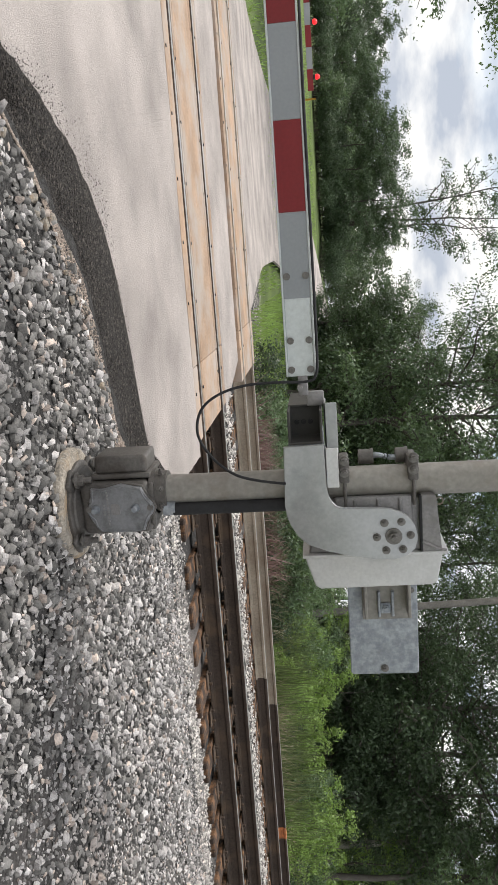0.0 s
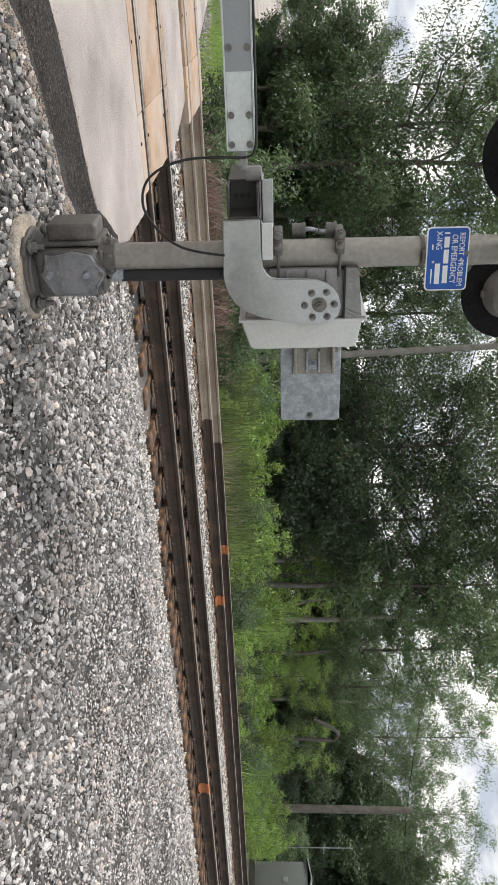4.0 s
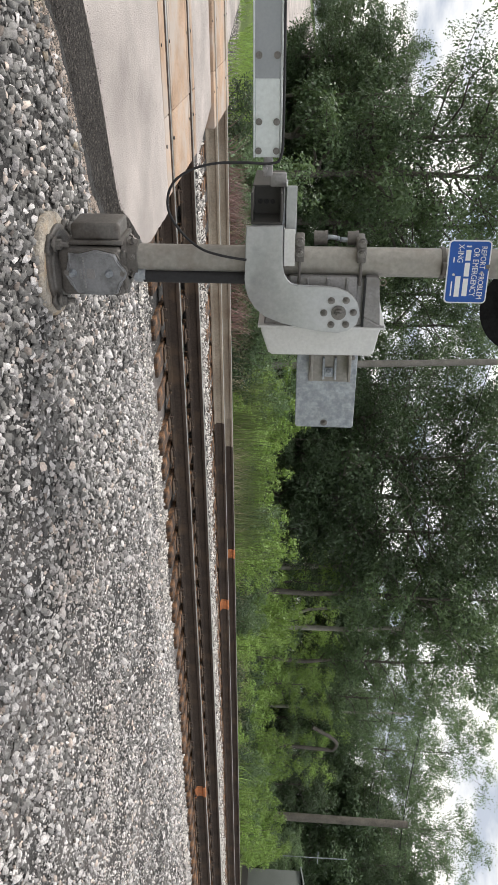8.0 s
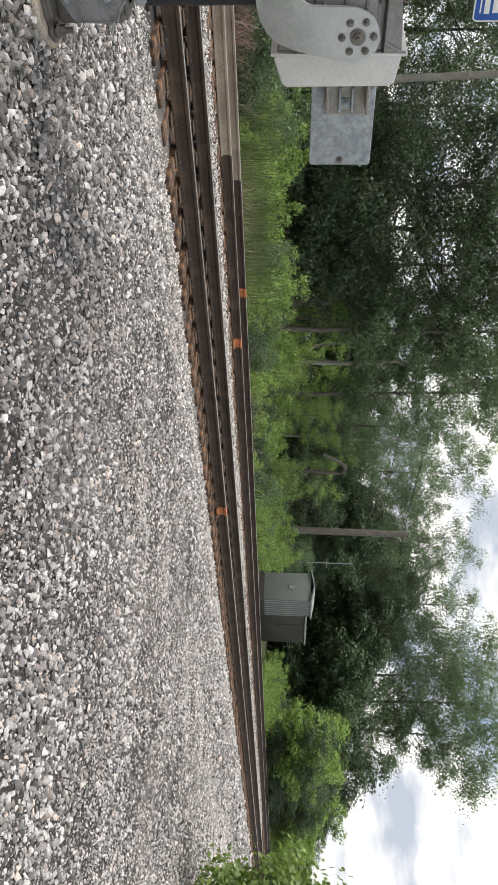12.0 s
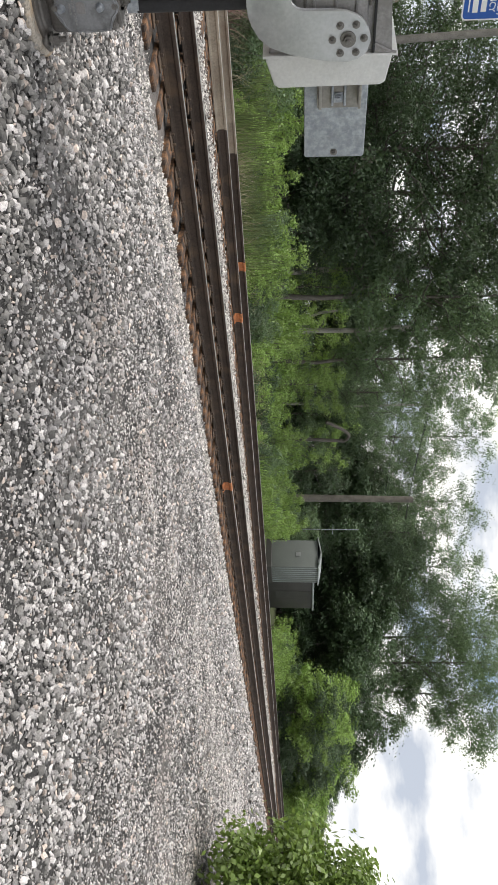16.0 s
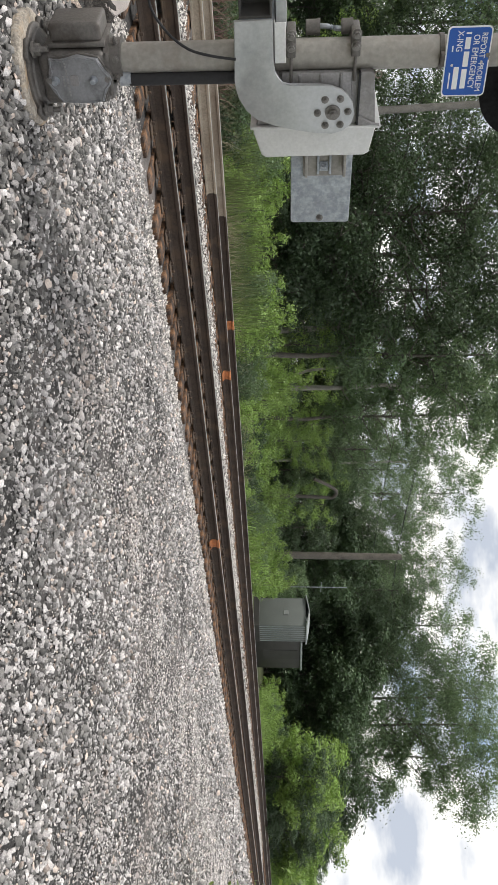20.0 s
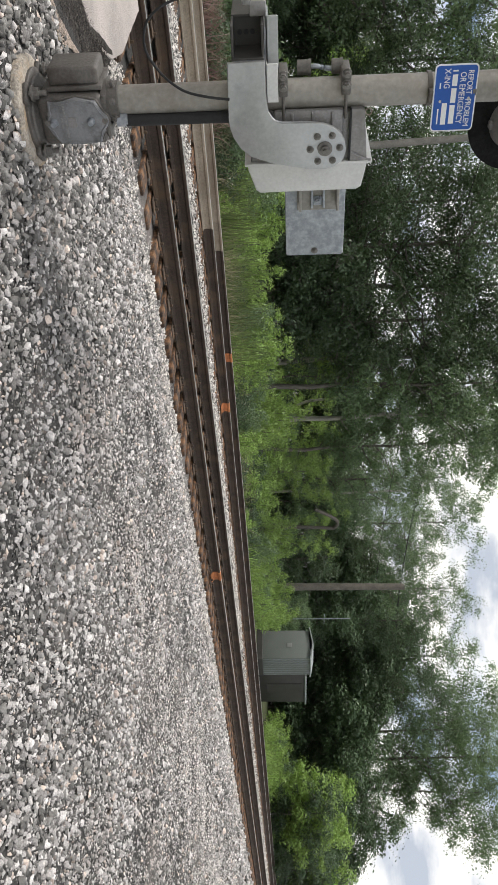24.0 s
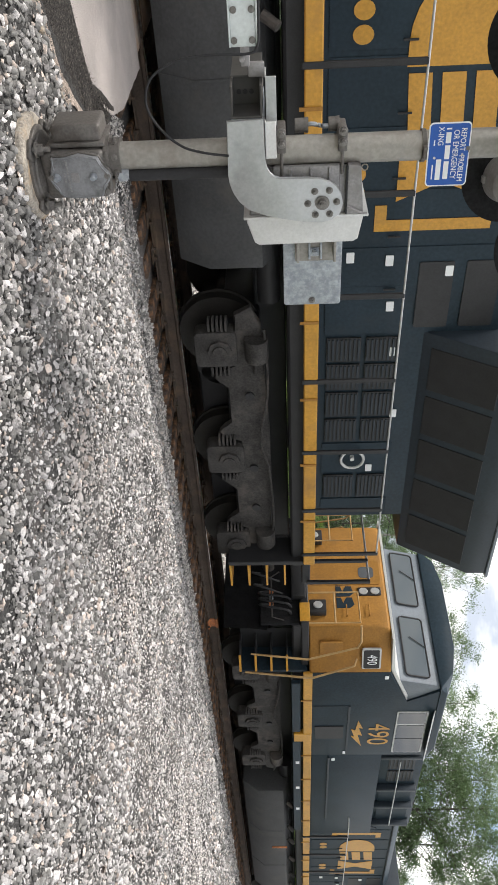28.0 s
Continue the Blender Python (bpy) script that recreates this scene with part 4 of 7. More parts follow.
def gate_arm(g):
    arm = part("gate_arm", local(boxed((-5.9, ARM_Y[0] + 0.004, 1.052), (-0.42, ARM_Y[1], 1.166), 0.003, 1), g), M["arm_alu"], g, "aluminium gate arm with red and white sheeting")
    part("arm_flange", local(boxed((-5.9, ARM_Y[0] - 0.004, 1.166), (-0.42, ARM_Y[1] + 0.004, 1.174), 0.002, 1), g), M["arm_alu"], arm)
    part("arm_flange", local(boxed((-5.9, ARM_Y[0] - 0.004, 1.044), (-0.42, ARM_Y[1] + 0.004, 1.052), 0.002, 1), g), M["arm_alu"], arm)
    x, red = -0.752, False
    while x > -5.8:
        w = 0.352 if x == -0.752 else 0.359
        e = max(x - w, -5.895)
        part("red_stripe" if red else "white_stripe", local(boxed((e + 0.0006, ARM_Y[0] - 0.0005, 1.053), (x - 0.0006, ARM_Y[0] + 0.0045, 1.165)), g), M["red_tape" if red else "white_tape"], arm, "dark red sheeting" if red else "grey-white sheeting", smooth=None)
        x, red = e, not red
    for x, z in ((-0.45, 1.068), (-0.45, 1.150), (-0.575, 1.070), (-0.575, 1.150), (-0.845, 1.070), (-0.845, 1.150)):
        part("arm_bolt", local(hexbolt(bmesh.new(), (x, ARM_Y[0] - 0.001, z), (0, -1, 0), 0.0105, 0.008, False), g), M["bolt"], arm)
    bm = bmesh.new()
    box(bm, (-0.425, -4.150, 1.092), (-0.335, -4.115, 1.134), 0.006, 2)
    box(bm, (-0.350, -4.145, 1.125), (-0.285, -4.115, 1.20), 0.006, 2)
    rod(bm, (-0.37, -4.17, 1.10), (-0.37, -4.08, 1.10), 0.012, n=10)
    part("arm_adapter", local(bm, g), M["cast_grey"], g, "cast shear-pin adapter")
    # lights that stand on the arm
    for x in (-2.075, -3.95, -5.75):
        bm = bmesh.new()
        box(bm, (x - 0.042, ARM_Y[0] - 0.02, 1.150), (x + 0.042, ARM_Y[1] + 0.02, 1.196), 0.004, 1)
        light = part("arm_light", local(bm, g), M["black_paint"], g, "red arm light on a black bracket")
        bm = bmesh.new()
        rod(bm, (x, -4.135, 1.194), (x, -4.135, 1.215), 0.055, n=24)
        bmesh.ops.create_uvsphere(bm, u_segments=24, v_segments=12, radius=0.052, matrix=Matrix.Translation((x, -4.135, 1.228)) @ Matrix.Diagonal((1, 1, 0.95, 1)))
        part("lens", local(bm, g), M["red_lens"], light, "dark red lens")
    # cable from the mechanism along the arm
    bm = bmesh.new()
    loop = [(0.02, -4.29, 1.02), (0.0, -4.29, 0.90), (-0.03, -4.28, 0.80), (-0.10, -4.26, 0.71), (-0.20, -4.24, 0.65), (-0.30, -4.22, 0.665), (-0.365, -4.21, 0.74), (-0.40, -4.20, 0.86), (-0.405, -4.19, 1.00), (-0.40, -4.18, 1.13), (-0.43, -4.175, 1.172), (-0.55, -4.165, 1.181), (-1.0, -4.16, 1.181), (-1.6, -4.16, 1.180), (-2.0, -4.16, 1.184), (-2.04, -4.14, 1.195)]
    tube(bm, curve(loop, 7), 0.0062, 8)
    part("cable", local(bm, g), M["black"], g, "thin black cable looping to the arm")
    bm = bmesh.new()
    tube(bm, curve([(-2.11, -4.14, 1.195), (-2.16, -4.15, 1.182), (-2.6, -4.16, 1.181), (-3.9, -4.16, 1.181)], 6), 0.0062, 8)
    part("cable", local(bm, g), M["black"], g)


def flasher(g, at, d, lit):
    """A round black background with lens, hood and lamp housing; d is the way it shines."""
    at, d = Vector(at), Vector(d).normalized()
    m = Matrix.Translation(at) @ d.to_track_quat("Z", "Y").to_matrix().to_4x4()
    up = (m.inverted().to_3x3() @ Vector((0, 0, 1)))
    ua = math.atan2(up.y, up.x)
    bm = bmesh.new()
    bmesh.ops.create_cone(bm, cap_ends=True, segments=48, radius1=0.267, radius2=0.267, depth=0.006, matrix=m)
    disc = part("flasher_light", local(bm, g), M["soot"], g, "round black flasher background disc")
    bm = bmesh.new()
    for r0, r1, z0, z1 in ((0.125, 0.15, -0.14, -0.003), (0.07, 0.125, -0.175, -0.14)):
        bmesh.ops.create_cone(bm, cap_ends=True, segments=36, radius1=r0, radius2=r1, depth=z1 - z0, matrix=m @ Matrix.Translation((0, 0, (z0 + z1) / 2)))
    box(bm, (-0.02, -0.16, -0.05), (0.02, -0.14, -0.01), 0.004, 1, m)
    part("lamp_housing", local(bm, g), M["cast_grey"], disc, "grey domed lamp housing")
    bm = bmesh.new()
    bmesh.ops.create_uvsphere(bm, u_segments=32, v_segments=10, radius=0.118, matrix=m @ Matrix.Translation((0, 0, 0.004)) @ Matrix.Diagonal((1, 1, 0.16, 1)))
    part("lens", local(bm, g), M["red_dark"], disc, "red lens")
    if lit:
        bm = bmesh.new()
        for ring in range(0, 9):
            n = max(1, ring * 6)
            for k in range(n):
                a = 2 * math.pi * k / n + ring
                r = 0.0128 * ring
                bmesh.ops.create_icosphere(bm, subdivisions=1, radius=0.0033, matrix=m @ Matrix.Translation((r * math.cos(a), r * math.sin(a), 0.004 + 0.019 * math.sqrt(max(0, 1 - (r / 0.118) ** 2)))))
        part("led_cluster", local(bm, g), M["red_glow"], disc, "lit red diodes")
    bm = bmesh.new()
    bmesh.ops.create_cone(bm, cap_ends=False, segments=40, radius1=0.127, radius2=0.127, depth=0.016, matrix=m @ Matrix.Translation((0, 0, 0.008)))
    part("lens_ring", local(bm, g), M["soot"], disc)
    # hood: a part-tube, longest on top
    bm = bmesh.new()
    inner, outer = [], []
    n = 30
    for k in range(n + 1):
        a = ua + radians(-128 + 256 * k / n)
        length = 0.05 + 0.27 * max(0.0, math.cos(radians(-128 + 256 * k / n) * 0.62)) ** 1.2
        c, s = math.cos(a), math.sin(a)
        for lst, r in ((inner, 0.130), (outer, 0.135)):
            lst.append((bm.verts.new(m @ Vector((r * c, r * s, 0.0))), bm.verts.new(m @ Vector((r * 1.04 * c, r * 1.04 * s, length)))))
    for k in range(n):
        for lst, flip in ((inner, True), (outer, False)):
            f = (lst[k][0], lst[k + 1][0], lst[k + 1][1], lst[k][1])
            bm.faces.new(f[::-1] if flip else f)
        bm.faces.new((inner[k][1], inner[k + 1][1], outer[k + 1][1], outer[k][1]))
    part("hood", local(bm, g), M["soot"], disc, "black hood over the lens")


def lights(g):
    zc = 2.575
    flasher(g, (-0.225, -4.52, zc), (-0.12, -1, -0.05), True)
    flasher(g, (0.455, -4.48, zc), (-0.12, -1, -0.05), False)
    flasher(g, (-0.285, -3.72, zc), (0.12, 1, -0.03), False)
    flasher(g, (0.495, -3.60, zc), (0.12, 1, -0.03), False)
    bm = bmesh.new()
    tube(bm, curve([(-0.22, -4.36, zc + 0.17), (-0.10, -4.33, zc + 0.27), (0.10, -4.30, zc + 0.32), (0.30, -4.31, zc + 0.28), (0.46, -4.34, zc + 0.17)], 6), 0.028, 12)
    tube(bm, curve([(-0.28, -3.90, zc + 0.06), (-0.10, -3.90, zc + 0.26), (0.10, -3.92, zc + 0.32), (0.30, -3.86, zc + 0.28), (0.49, -3.78, zc + 0.06)], 6), 0.028, 12)
    rod(bm, (0.08, -4.34, zc + 0.32), (0.08, -3.88, zc + 0.32), 0.04, n=16)
    part("crossarm", local(bm, g), M["black_paint"], g, "curved black crossarm carrying the lights")
    bm = bmesh.new()
    rod(bm, (MX, MY, zc + 0.22), (MX, MY, zc + 0.42), 0.10, n=28)
    box(bm, (0.22, -4.36, zc + 0.22), (0.33, -4.26, zc + 0.32), 0.02, 3)
    part("crossarm_collar", local(bm, g), M["black_paint"], g)
    for a in ((-0.225, -4.34), (0.455, -4.31), (-0.285, -3.90), (0.495, -3.78)):
        part("lamp_clamp", local(boxed((a[0] - 0.035, a[1] - 0.045, zc + 0.10), (a[0] + 0.035, a[1] + 0.03, zc + 0.19), 0.012, 2), g), M["black_paint"], g)


def emergency_sign(g):
    m = Matrix.Translation((0.078, -4.236, 2.074)) @ Matrix.Rotation(radians(-7), 4, "Z") @ Matrix.Rotation(radians(90), 4, "X")
    w, h = 0.150, 0.100
    bm = slabbed(rounded(-w, -h, w, h, 0.02, 5), "z", -0.004, 0.0)
    bmesh.ops.transform(bm, matrix=m, verts=bm.verts)
    plate = part("emergency_sign", local(bm, g), M["white"], g, "blue emergency notice with white lettering", smooth=None)
    bm = slabbed(rounded(-w + 0.006, -h + 0.006, w - 0.006, h - 0.006, 0.016, 5), "z", 0.0, 0.0012)
    bmesh.ops.transform(bm, matrix=m, verts=bm.verts)
    part("sign_face", local(bm, g), M["blue_sign"], plate, smooth=None)
    t = g.matrix_basis.inverted() @ m
    lettering("lettering", "REPORT", 0.037, M["white"], plate, t @ Matrix.Translation((-0.070, 0.064, 0.002)), stretch=0.80)
    lettering("lettering", "PROBLEM", 0.037, M["white"], plate, t @ Matrix.Translation((0.066, 0.064, 0.002)), stretch=0.80)
    lettering("lettering", "OR EMERGENCY", 0.039, M["white"], plate, t @ Matrix.Translation((0.0, 0.030, 0.002)), stretch=0.80)
    lettering("lettering", "X-ING", 0.039, M["white"], plate, t @ Matrix.Translation((-0.088, -0.043, 0.002)), stretch=0.80)
    bm = bmesh.new()
    for x0, x1, y in ((-0.125, -0.118, -0.006), (-0.105, -0.055, -0.006), (-0.045, 0.02, -0.006), (0.03, 0.115, -0.006), (0.02, 0.118, -0.043)):
        box(bm, (x0, y - 0.012, 0.0014), (x1, y + 0.012, 0.0022))
    for x0, x1 in ((-0.07, -0.045), (0.045, 0.115)):
        box(bm, (x0, -0.074, 0.0014), (x1, -0.068, 0.0022))
    bmesh.ops.transform(bm, matrix=m, verts=bm.verts)
    tagged(part("unreadable_line", local(bm, g), M["white"], plate), kind="stuff")
    for x, y in ((0.0, 0.066), (0.012, -0.066)):
        bm = bmesh.new()
        rod(bm, m @ Vector((x, y, 0.001)), m @ Vector((x, y, 0.006)), 0.006, n=12)
        part("rivet", local(bm, g), M["chrome"], plate)
    for z in (1.965, 2.165):
        bm = bmesh.new()
        rod(bm, (MX, MY, z - 0.010), (MX, MY, z + 0.010), 0.078, n=28)
        box(bm, (MX - 0.03, MY - 0.105, z - 0.010), (MX + 0.03, MY - 0.065, z + 0.010), 0.003, 1)
        part("sign_band", local(bm, g), M["cast"], plate)


def crossing_signal():
    g = thing("crossing_signal", pose(MX, MY, -0.06), "grey aluminium railway crossing signal with lowered gate and red lights", "crossing signal", "crossing signals")
    part("mast", local(rodded(((MX, MY, 0.3), (MX, MY, 4.6)), r=0.0705, n=40), g), M["mast"], g, "round dull aluminium mast")
    bm = bmesh.new()
    rod(bm, (MX + 0.075, MY - 0.052, 0.50), (MX + 0.075, MY - 0.052, 1.05), 0.030, n=20)
    conduit = part("conduit", local(bm, g), M["black"], g, "black plastic conduit beside the mast")
    bm = bmesh.new()
    rod(bm, (MX + 0.07, MY - 0.05, 0.455), (MX + 0.07, MY - 0.05, 0.51), 0.034, n=18)
    part("conduit_fitting", local(bm, g), M["galv"], conduit)
    base_casting(g)
    mechanism(g)
    gate_arm(g)
    lights(g)
    emergency_sign(g)


foundation()
crossing_signal()

# ---- the train: two locomotives ----
def wheel_set(r, x):
    for side in (-1, 1):
        bm = bmesh.new()
        y = side * 0.7525
        rod(bm, (x, y - 0.065, 0.50), (x, y + 0.065, 0.50), 0.495, n=40)
        rod(bm, (x, y - side * 0.065, 0.50), (x, y - side * 0.095, 0.50), 0.525, n=40)
        part("wheel", bm, M["wheel"], r, "steel wheel darkened for shade under the train")
    part("axle", rodded(((x, -0.9, 0.50), (x, 0.9, 0.50)), r=0.09, n=14), M["truck"], r)


def truck(r, xs, side_y=1.14):
    """A three-axle truck: side frames with journal boxes, springs, brake cylinders."""
    x0, x2 = xs[0], xs[2]
    for side in (-1, 1):
        bm = bmesh.new()
        out = [(x0 - 0.45, 0.72), (x0 + 0.30, 0.72), (x0 + 0.36, 0.50), (x0 + 0.46, 0.42), (x0 + 0.56, 0.50), (x0 + 0.62, 0.62), (xs[1] - 0.62, 0.62), (xs[1] - 0.56, 0.50), (xs[1] - 0.46, 0.42), (xs[1] - 0.36, 0.50), (xs[1] - 0.30, 0.74), (xs[1] + 0.30, 0.74), (xs[1] + 0.36, 0.50), (xs[1] + 0.46, 0.42), (xs[1] + 0.56, 0.50), (xs[1] + 0.62, 0.62), (x2 - 0.62, 0.62), (x2 - 0.56, 0.50), (x2 - 0.46, 0.42), (x2 - 0.36, 0.50), (x2 - 0.30, 0.74), (x2 + 0.45, 0.72), (x2 + 0.55, 0.92), (x2 + 0.3, 1.04), (xs[1] + 0.5, 1.10), (xs[1] - 0.5, 1.10), (x0 - 0.3, 1.04), (x0 - 0.55, 0.92)]
        lo, hi = sorted((side * side_y, side * (side_y - 0.10)))
        frame_part = part("truck_frame", slabbed(out, "y", lo, hi, 0.02, 2), M["truck"], r, "grimy cast truck side frame")
        for x in xs:
            bm = bmesh.new()
            lo, hi = sorted((side * (side_y + 0.06), side * (side_y - 0.16)))
            slab(bm, rounded(x - 0.25, 0.22, x + 0.25, 0.74, 0.07, 3), "y", lo, hi, 0.02, 2)
            box_part = part("journal_box", bm, M["truck"], frame_part, "square axle box")
            bm = bmesh.new()
            y = side * (side_y + 0.055)
            rod(bm, (x, y, 0.53), (x, y + side * 0.045, 0.53), 0.15, n=8)
            rod(bm, (x, y + side * 0.03, 0.53), (x, y + side * 0.065, 0.53), 0.085, n=16)
            part("axle_cap", bm, M["truck"], frame_part)
            for dx in (-0.33, 0.33):
                bm = bmesh.new()
                for k in range(5):
                    rod(bm, (x + dx, side * (side_y - 0.02), 0.40 + k * 0.052), (x + dx, side * (side_y - 0.02), 0.428 + k * 0.052), 0.095, n=16)
                part("coil_spring", bm, M["truck"], frame_part, "stacked coil spring")
        for x in (x0 + 0.02, x2 - 0.12):
            bm = bmesh.new()
            rod(bm, (x - 0.18, side * (side_y + 0.05), 0.98), (x + 0.12, side * (side_y + 0.05), 0.98), 0.145, n=20)
            rod(bm, (x + 0.12, side * (side_y + 0.05), 0.98), (x + 0.34, side * (side_y + 0.05), 0.94), 0.022, n=8)
            part("brake_cylinder", bm, M["truck"], frame_part, "round brake cylinder")
        bm = bmesh.new()
        tube(bm, curve([(x0 - 0.3, side * (side_y + 0.08), 1.08), (x0 + 0.6, side * (side_y + 0.08), 1.10), (xs[1] - 0.4, side * (side_y + 0.10), 0.98), (xs[1] + 0.2, side * (side_y + 0.10), 1.08), (x2 - 0.4, side * (side_y + 0.08), 1.10), (x2 + 0.4, side * (side_y + 0.08), 0.90)], 5), 0.018, 8)
        part("sand_pipe", bm, M["truck"], frame_part)
    # plain black block added behind the near wheels to darken the gaps
    part("brake_rigging", boxed((x0 - 0.3, -0.62, 0.16), (x2 + 0.3, -0.40, 0.75), 0.04, 2), M["black_paint"], r, "dark block inside the wheels, added for the shade there")
    for x in (x0 + 0.75, xs[1] + 0.2, x2 - 0.75):
        part("frame_boss", rodded(((x, -side_y + 0.02, 0.86), (x, -side_y - 0.03, 0.86)), r=0.06, n=12), M["black_paint"], r)
    part("bolster", boxed((x0 - 0.2, -0.95, 0.55), (x2 + 0.2, 0.95, 1.02), 0.04, 2), M["black_paint"], r, "dark truck bolster")
    for x in xs:
        wheel_set(r, x)
        motor = bmesh.new()
        rod(motor, (x + 0.62, -0.62, 0.50), (x + 0.62, 0.62, 0.50), 0.36, n=20)
        box(motor, (x + 0.05, -0.5, 0.20), (x + 0.62, 0.5, 0.78), 0.06, 2)
        part("traction_motor", motor, M["black_paint"], r, "dark motor between the wheels")


def pane(bm, outline, m, t=0.012):
    b2 = slabbed(outline, "z", 0, t)
    bmesh.ops.transform(b2, matrix=m, verts=b2.verts)
    me = bpy.data.meshes.new("scratch")
    b2.to_mesh(me)
    b2.free()
    bm.from_mesh(me)
    bpy.data.meshes.remove(me)
    return bm


def side_plate(name, r, x0, z0, x1, z1, y, mat, rad=0.0, t=0.01, label=""):
    o = rounded(x0, z0, x1, z1, rad, 3) if rad else [(x0, z0), (x1, z0), (x1, z1), (x0, z1)]
    return part(name, slabbed(o, "y", y - t, y), mat, r, label, smooth=None)


def handrail(r, pts, mat, rad=0.016, name="handrail"):
    return part(name, tube(bmesh.new(), pts, rad, 8), mat, r)


def logo_shapes(r, x0, z0, x1, z1, y):
    """The maker's mark on the hood as plain shapes: two brackets and blocks between, dots below."""
    w, h = x1 - x0, z1 - z0
    t = 0.006
    for a, b in ((x0, 1), (x1, -1)):
        o = [(a, z0), (a + b * 0.30, z0), (a + b * 0.30, z0 + 0.13), (a + b * 0.13, z0 + 0.13), (a + b * 0.13, z1 - 0.13), (a + b * 0.30, z1 - 0.13), (a + b * 0.30, z1), (a, z1)]
        part("emblem_bracket", slabbed(o, "y", y - t, y), M["stripe"], r, "yellow square bracket", smooth=None)
    c = x0 + 0.5 * w
    za, zb = z0 + 0.17 * h, z0 + 0.92 * h
    hh = zb - za
    half = [(x0 + 0.43 * w, za), (x0 + 0.43 * w, zb)] + [(x0 + 0.36 * w - 0.20 * w * math.sin(radians(180 * k / 12)), (za + zb) / 2 + 0.5 * hh * math.cos(radians(180 * k / 12))) for k in range(13)]
    part("emblem_shape", slabbed(half, "y", y - t, y), M["stripe"], r, "yellow rounded block", smooth=None)
    for k in range(3):
        a = x0 + 0.45 * w
        o = [(a, za + hh * (0.02 + 0.34 * k)), (a + 0.19 * w, za + hh * (0.06 + 0.34 * k)), (a + 0.19 * w, za + hh * (0.30 + 0.34 * k)), (a, za + hh * (0.26 + 0.34 * k))]
        part("emblem_shape", slabbed(o, "y", y - t, y), M["stripe"], r, "yellow slanted bar", smooth=None)
    a = x0 + 0.665 * w
    part("emblem_shape", slabbed([(a, za), (a + 0.22 * w, za), (a + 0.15 * w, za + 0.5 * hh), (a + 0.22 * w, zb), (a, zb), (a + 0.07 * w, za + 0.5 * hh)], "y", y - t, y), M["stripe"], r, "yellow waisted block", smooth=None)
    for x in (x0 + 0.26 * w, x0 + 0.33 * w, x0 + 0.78 * w, x0 + 0.85 * w):
        o = [(x + 0.085 * math.cos(k * math.pi / 8), z0 - 0.22 + 0.10 * math.sin(k * math.pi / 8)) for k in range(16)]
        part("emblem_dot", slabbed(o, "y", y - t, y), M["stripe"], r, "yellow dot", smooth=None)


def grille(r, x0, z0, x1, z1, y, n, label=""):
    g = part("grille", slabbed([(x0, z0), (x1, z0), (x1, z1), (x0, z1)], "y", y - 0.02, y), M["black_paint"], r, label or "dark louvred grille", smooth=None)
    bm = bmesh.new()
    for k in range(n):
        z = z0 + (z1 - z0) * (k + 0.5) / n
        box(bm, (x0 + 0.02, y - 0.035, z - 0.012), (x1 - 0.02, y - 0.018, z + 0.012))
    tagged(part("louvres", bm, M["navy_dark"], g), kind="stuff")
    return g


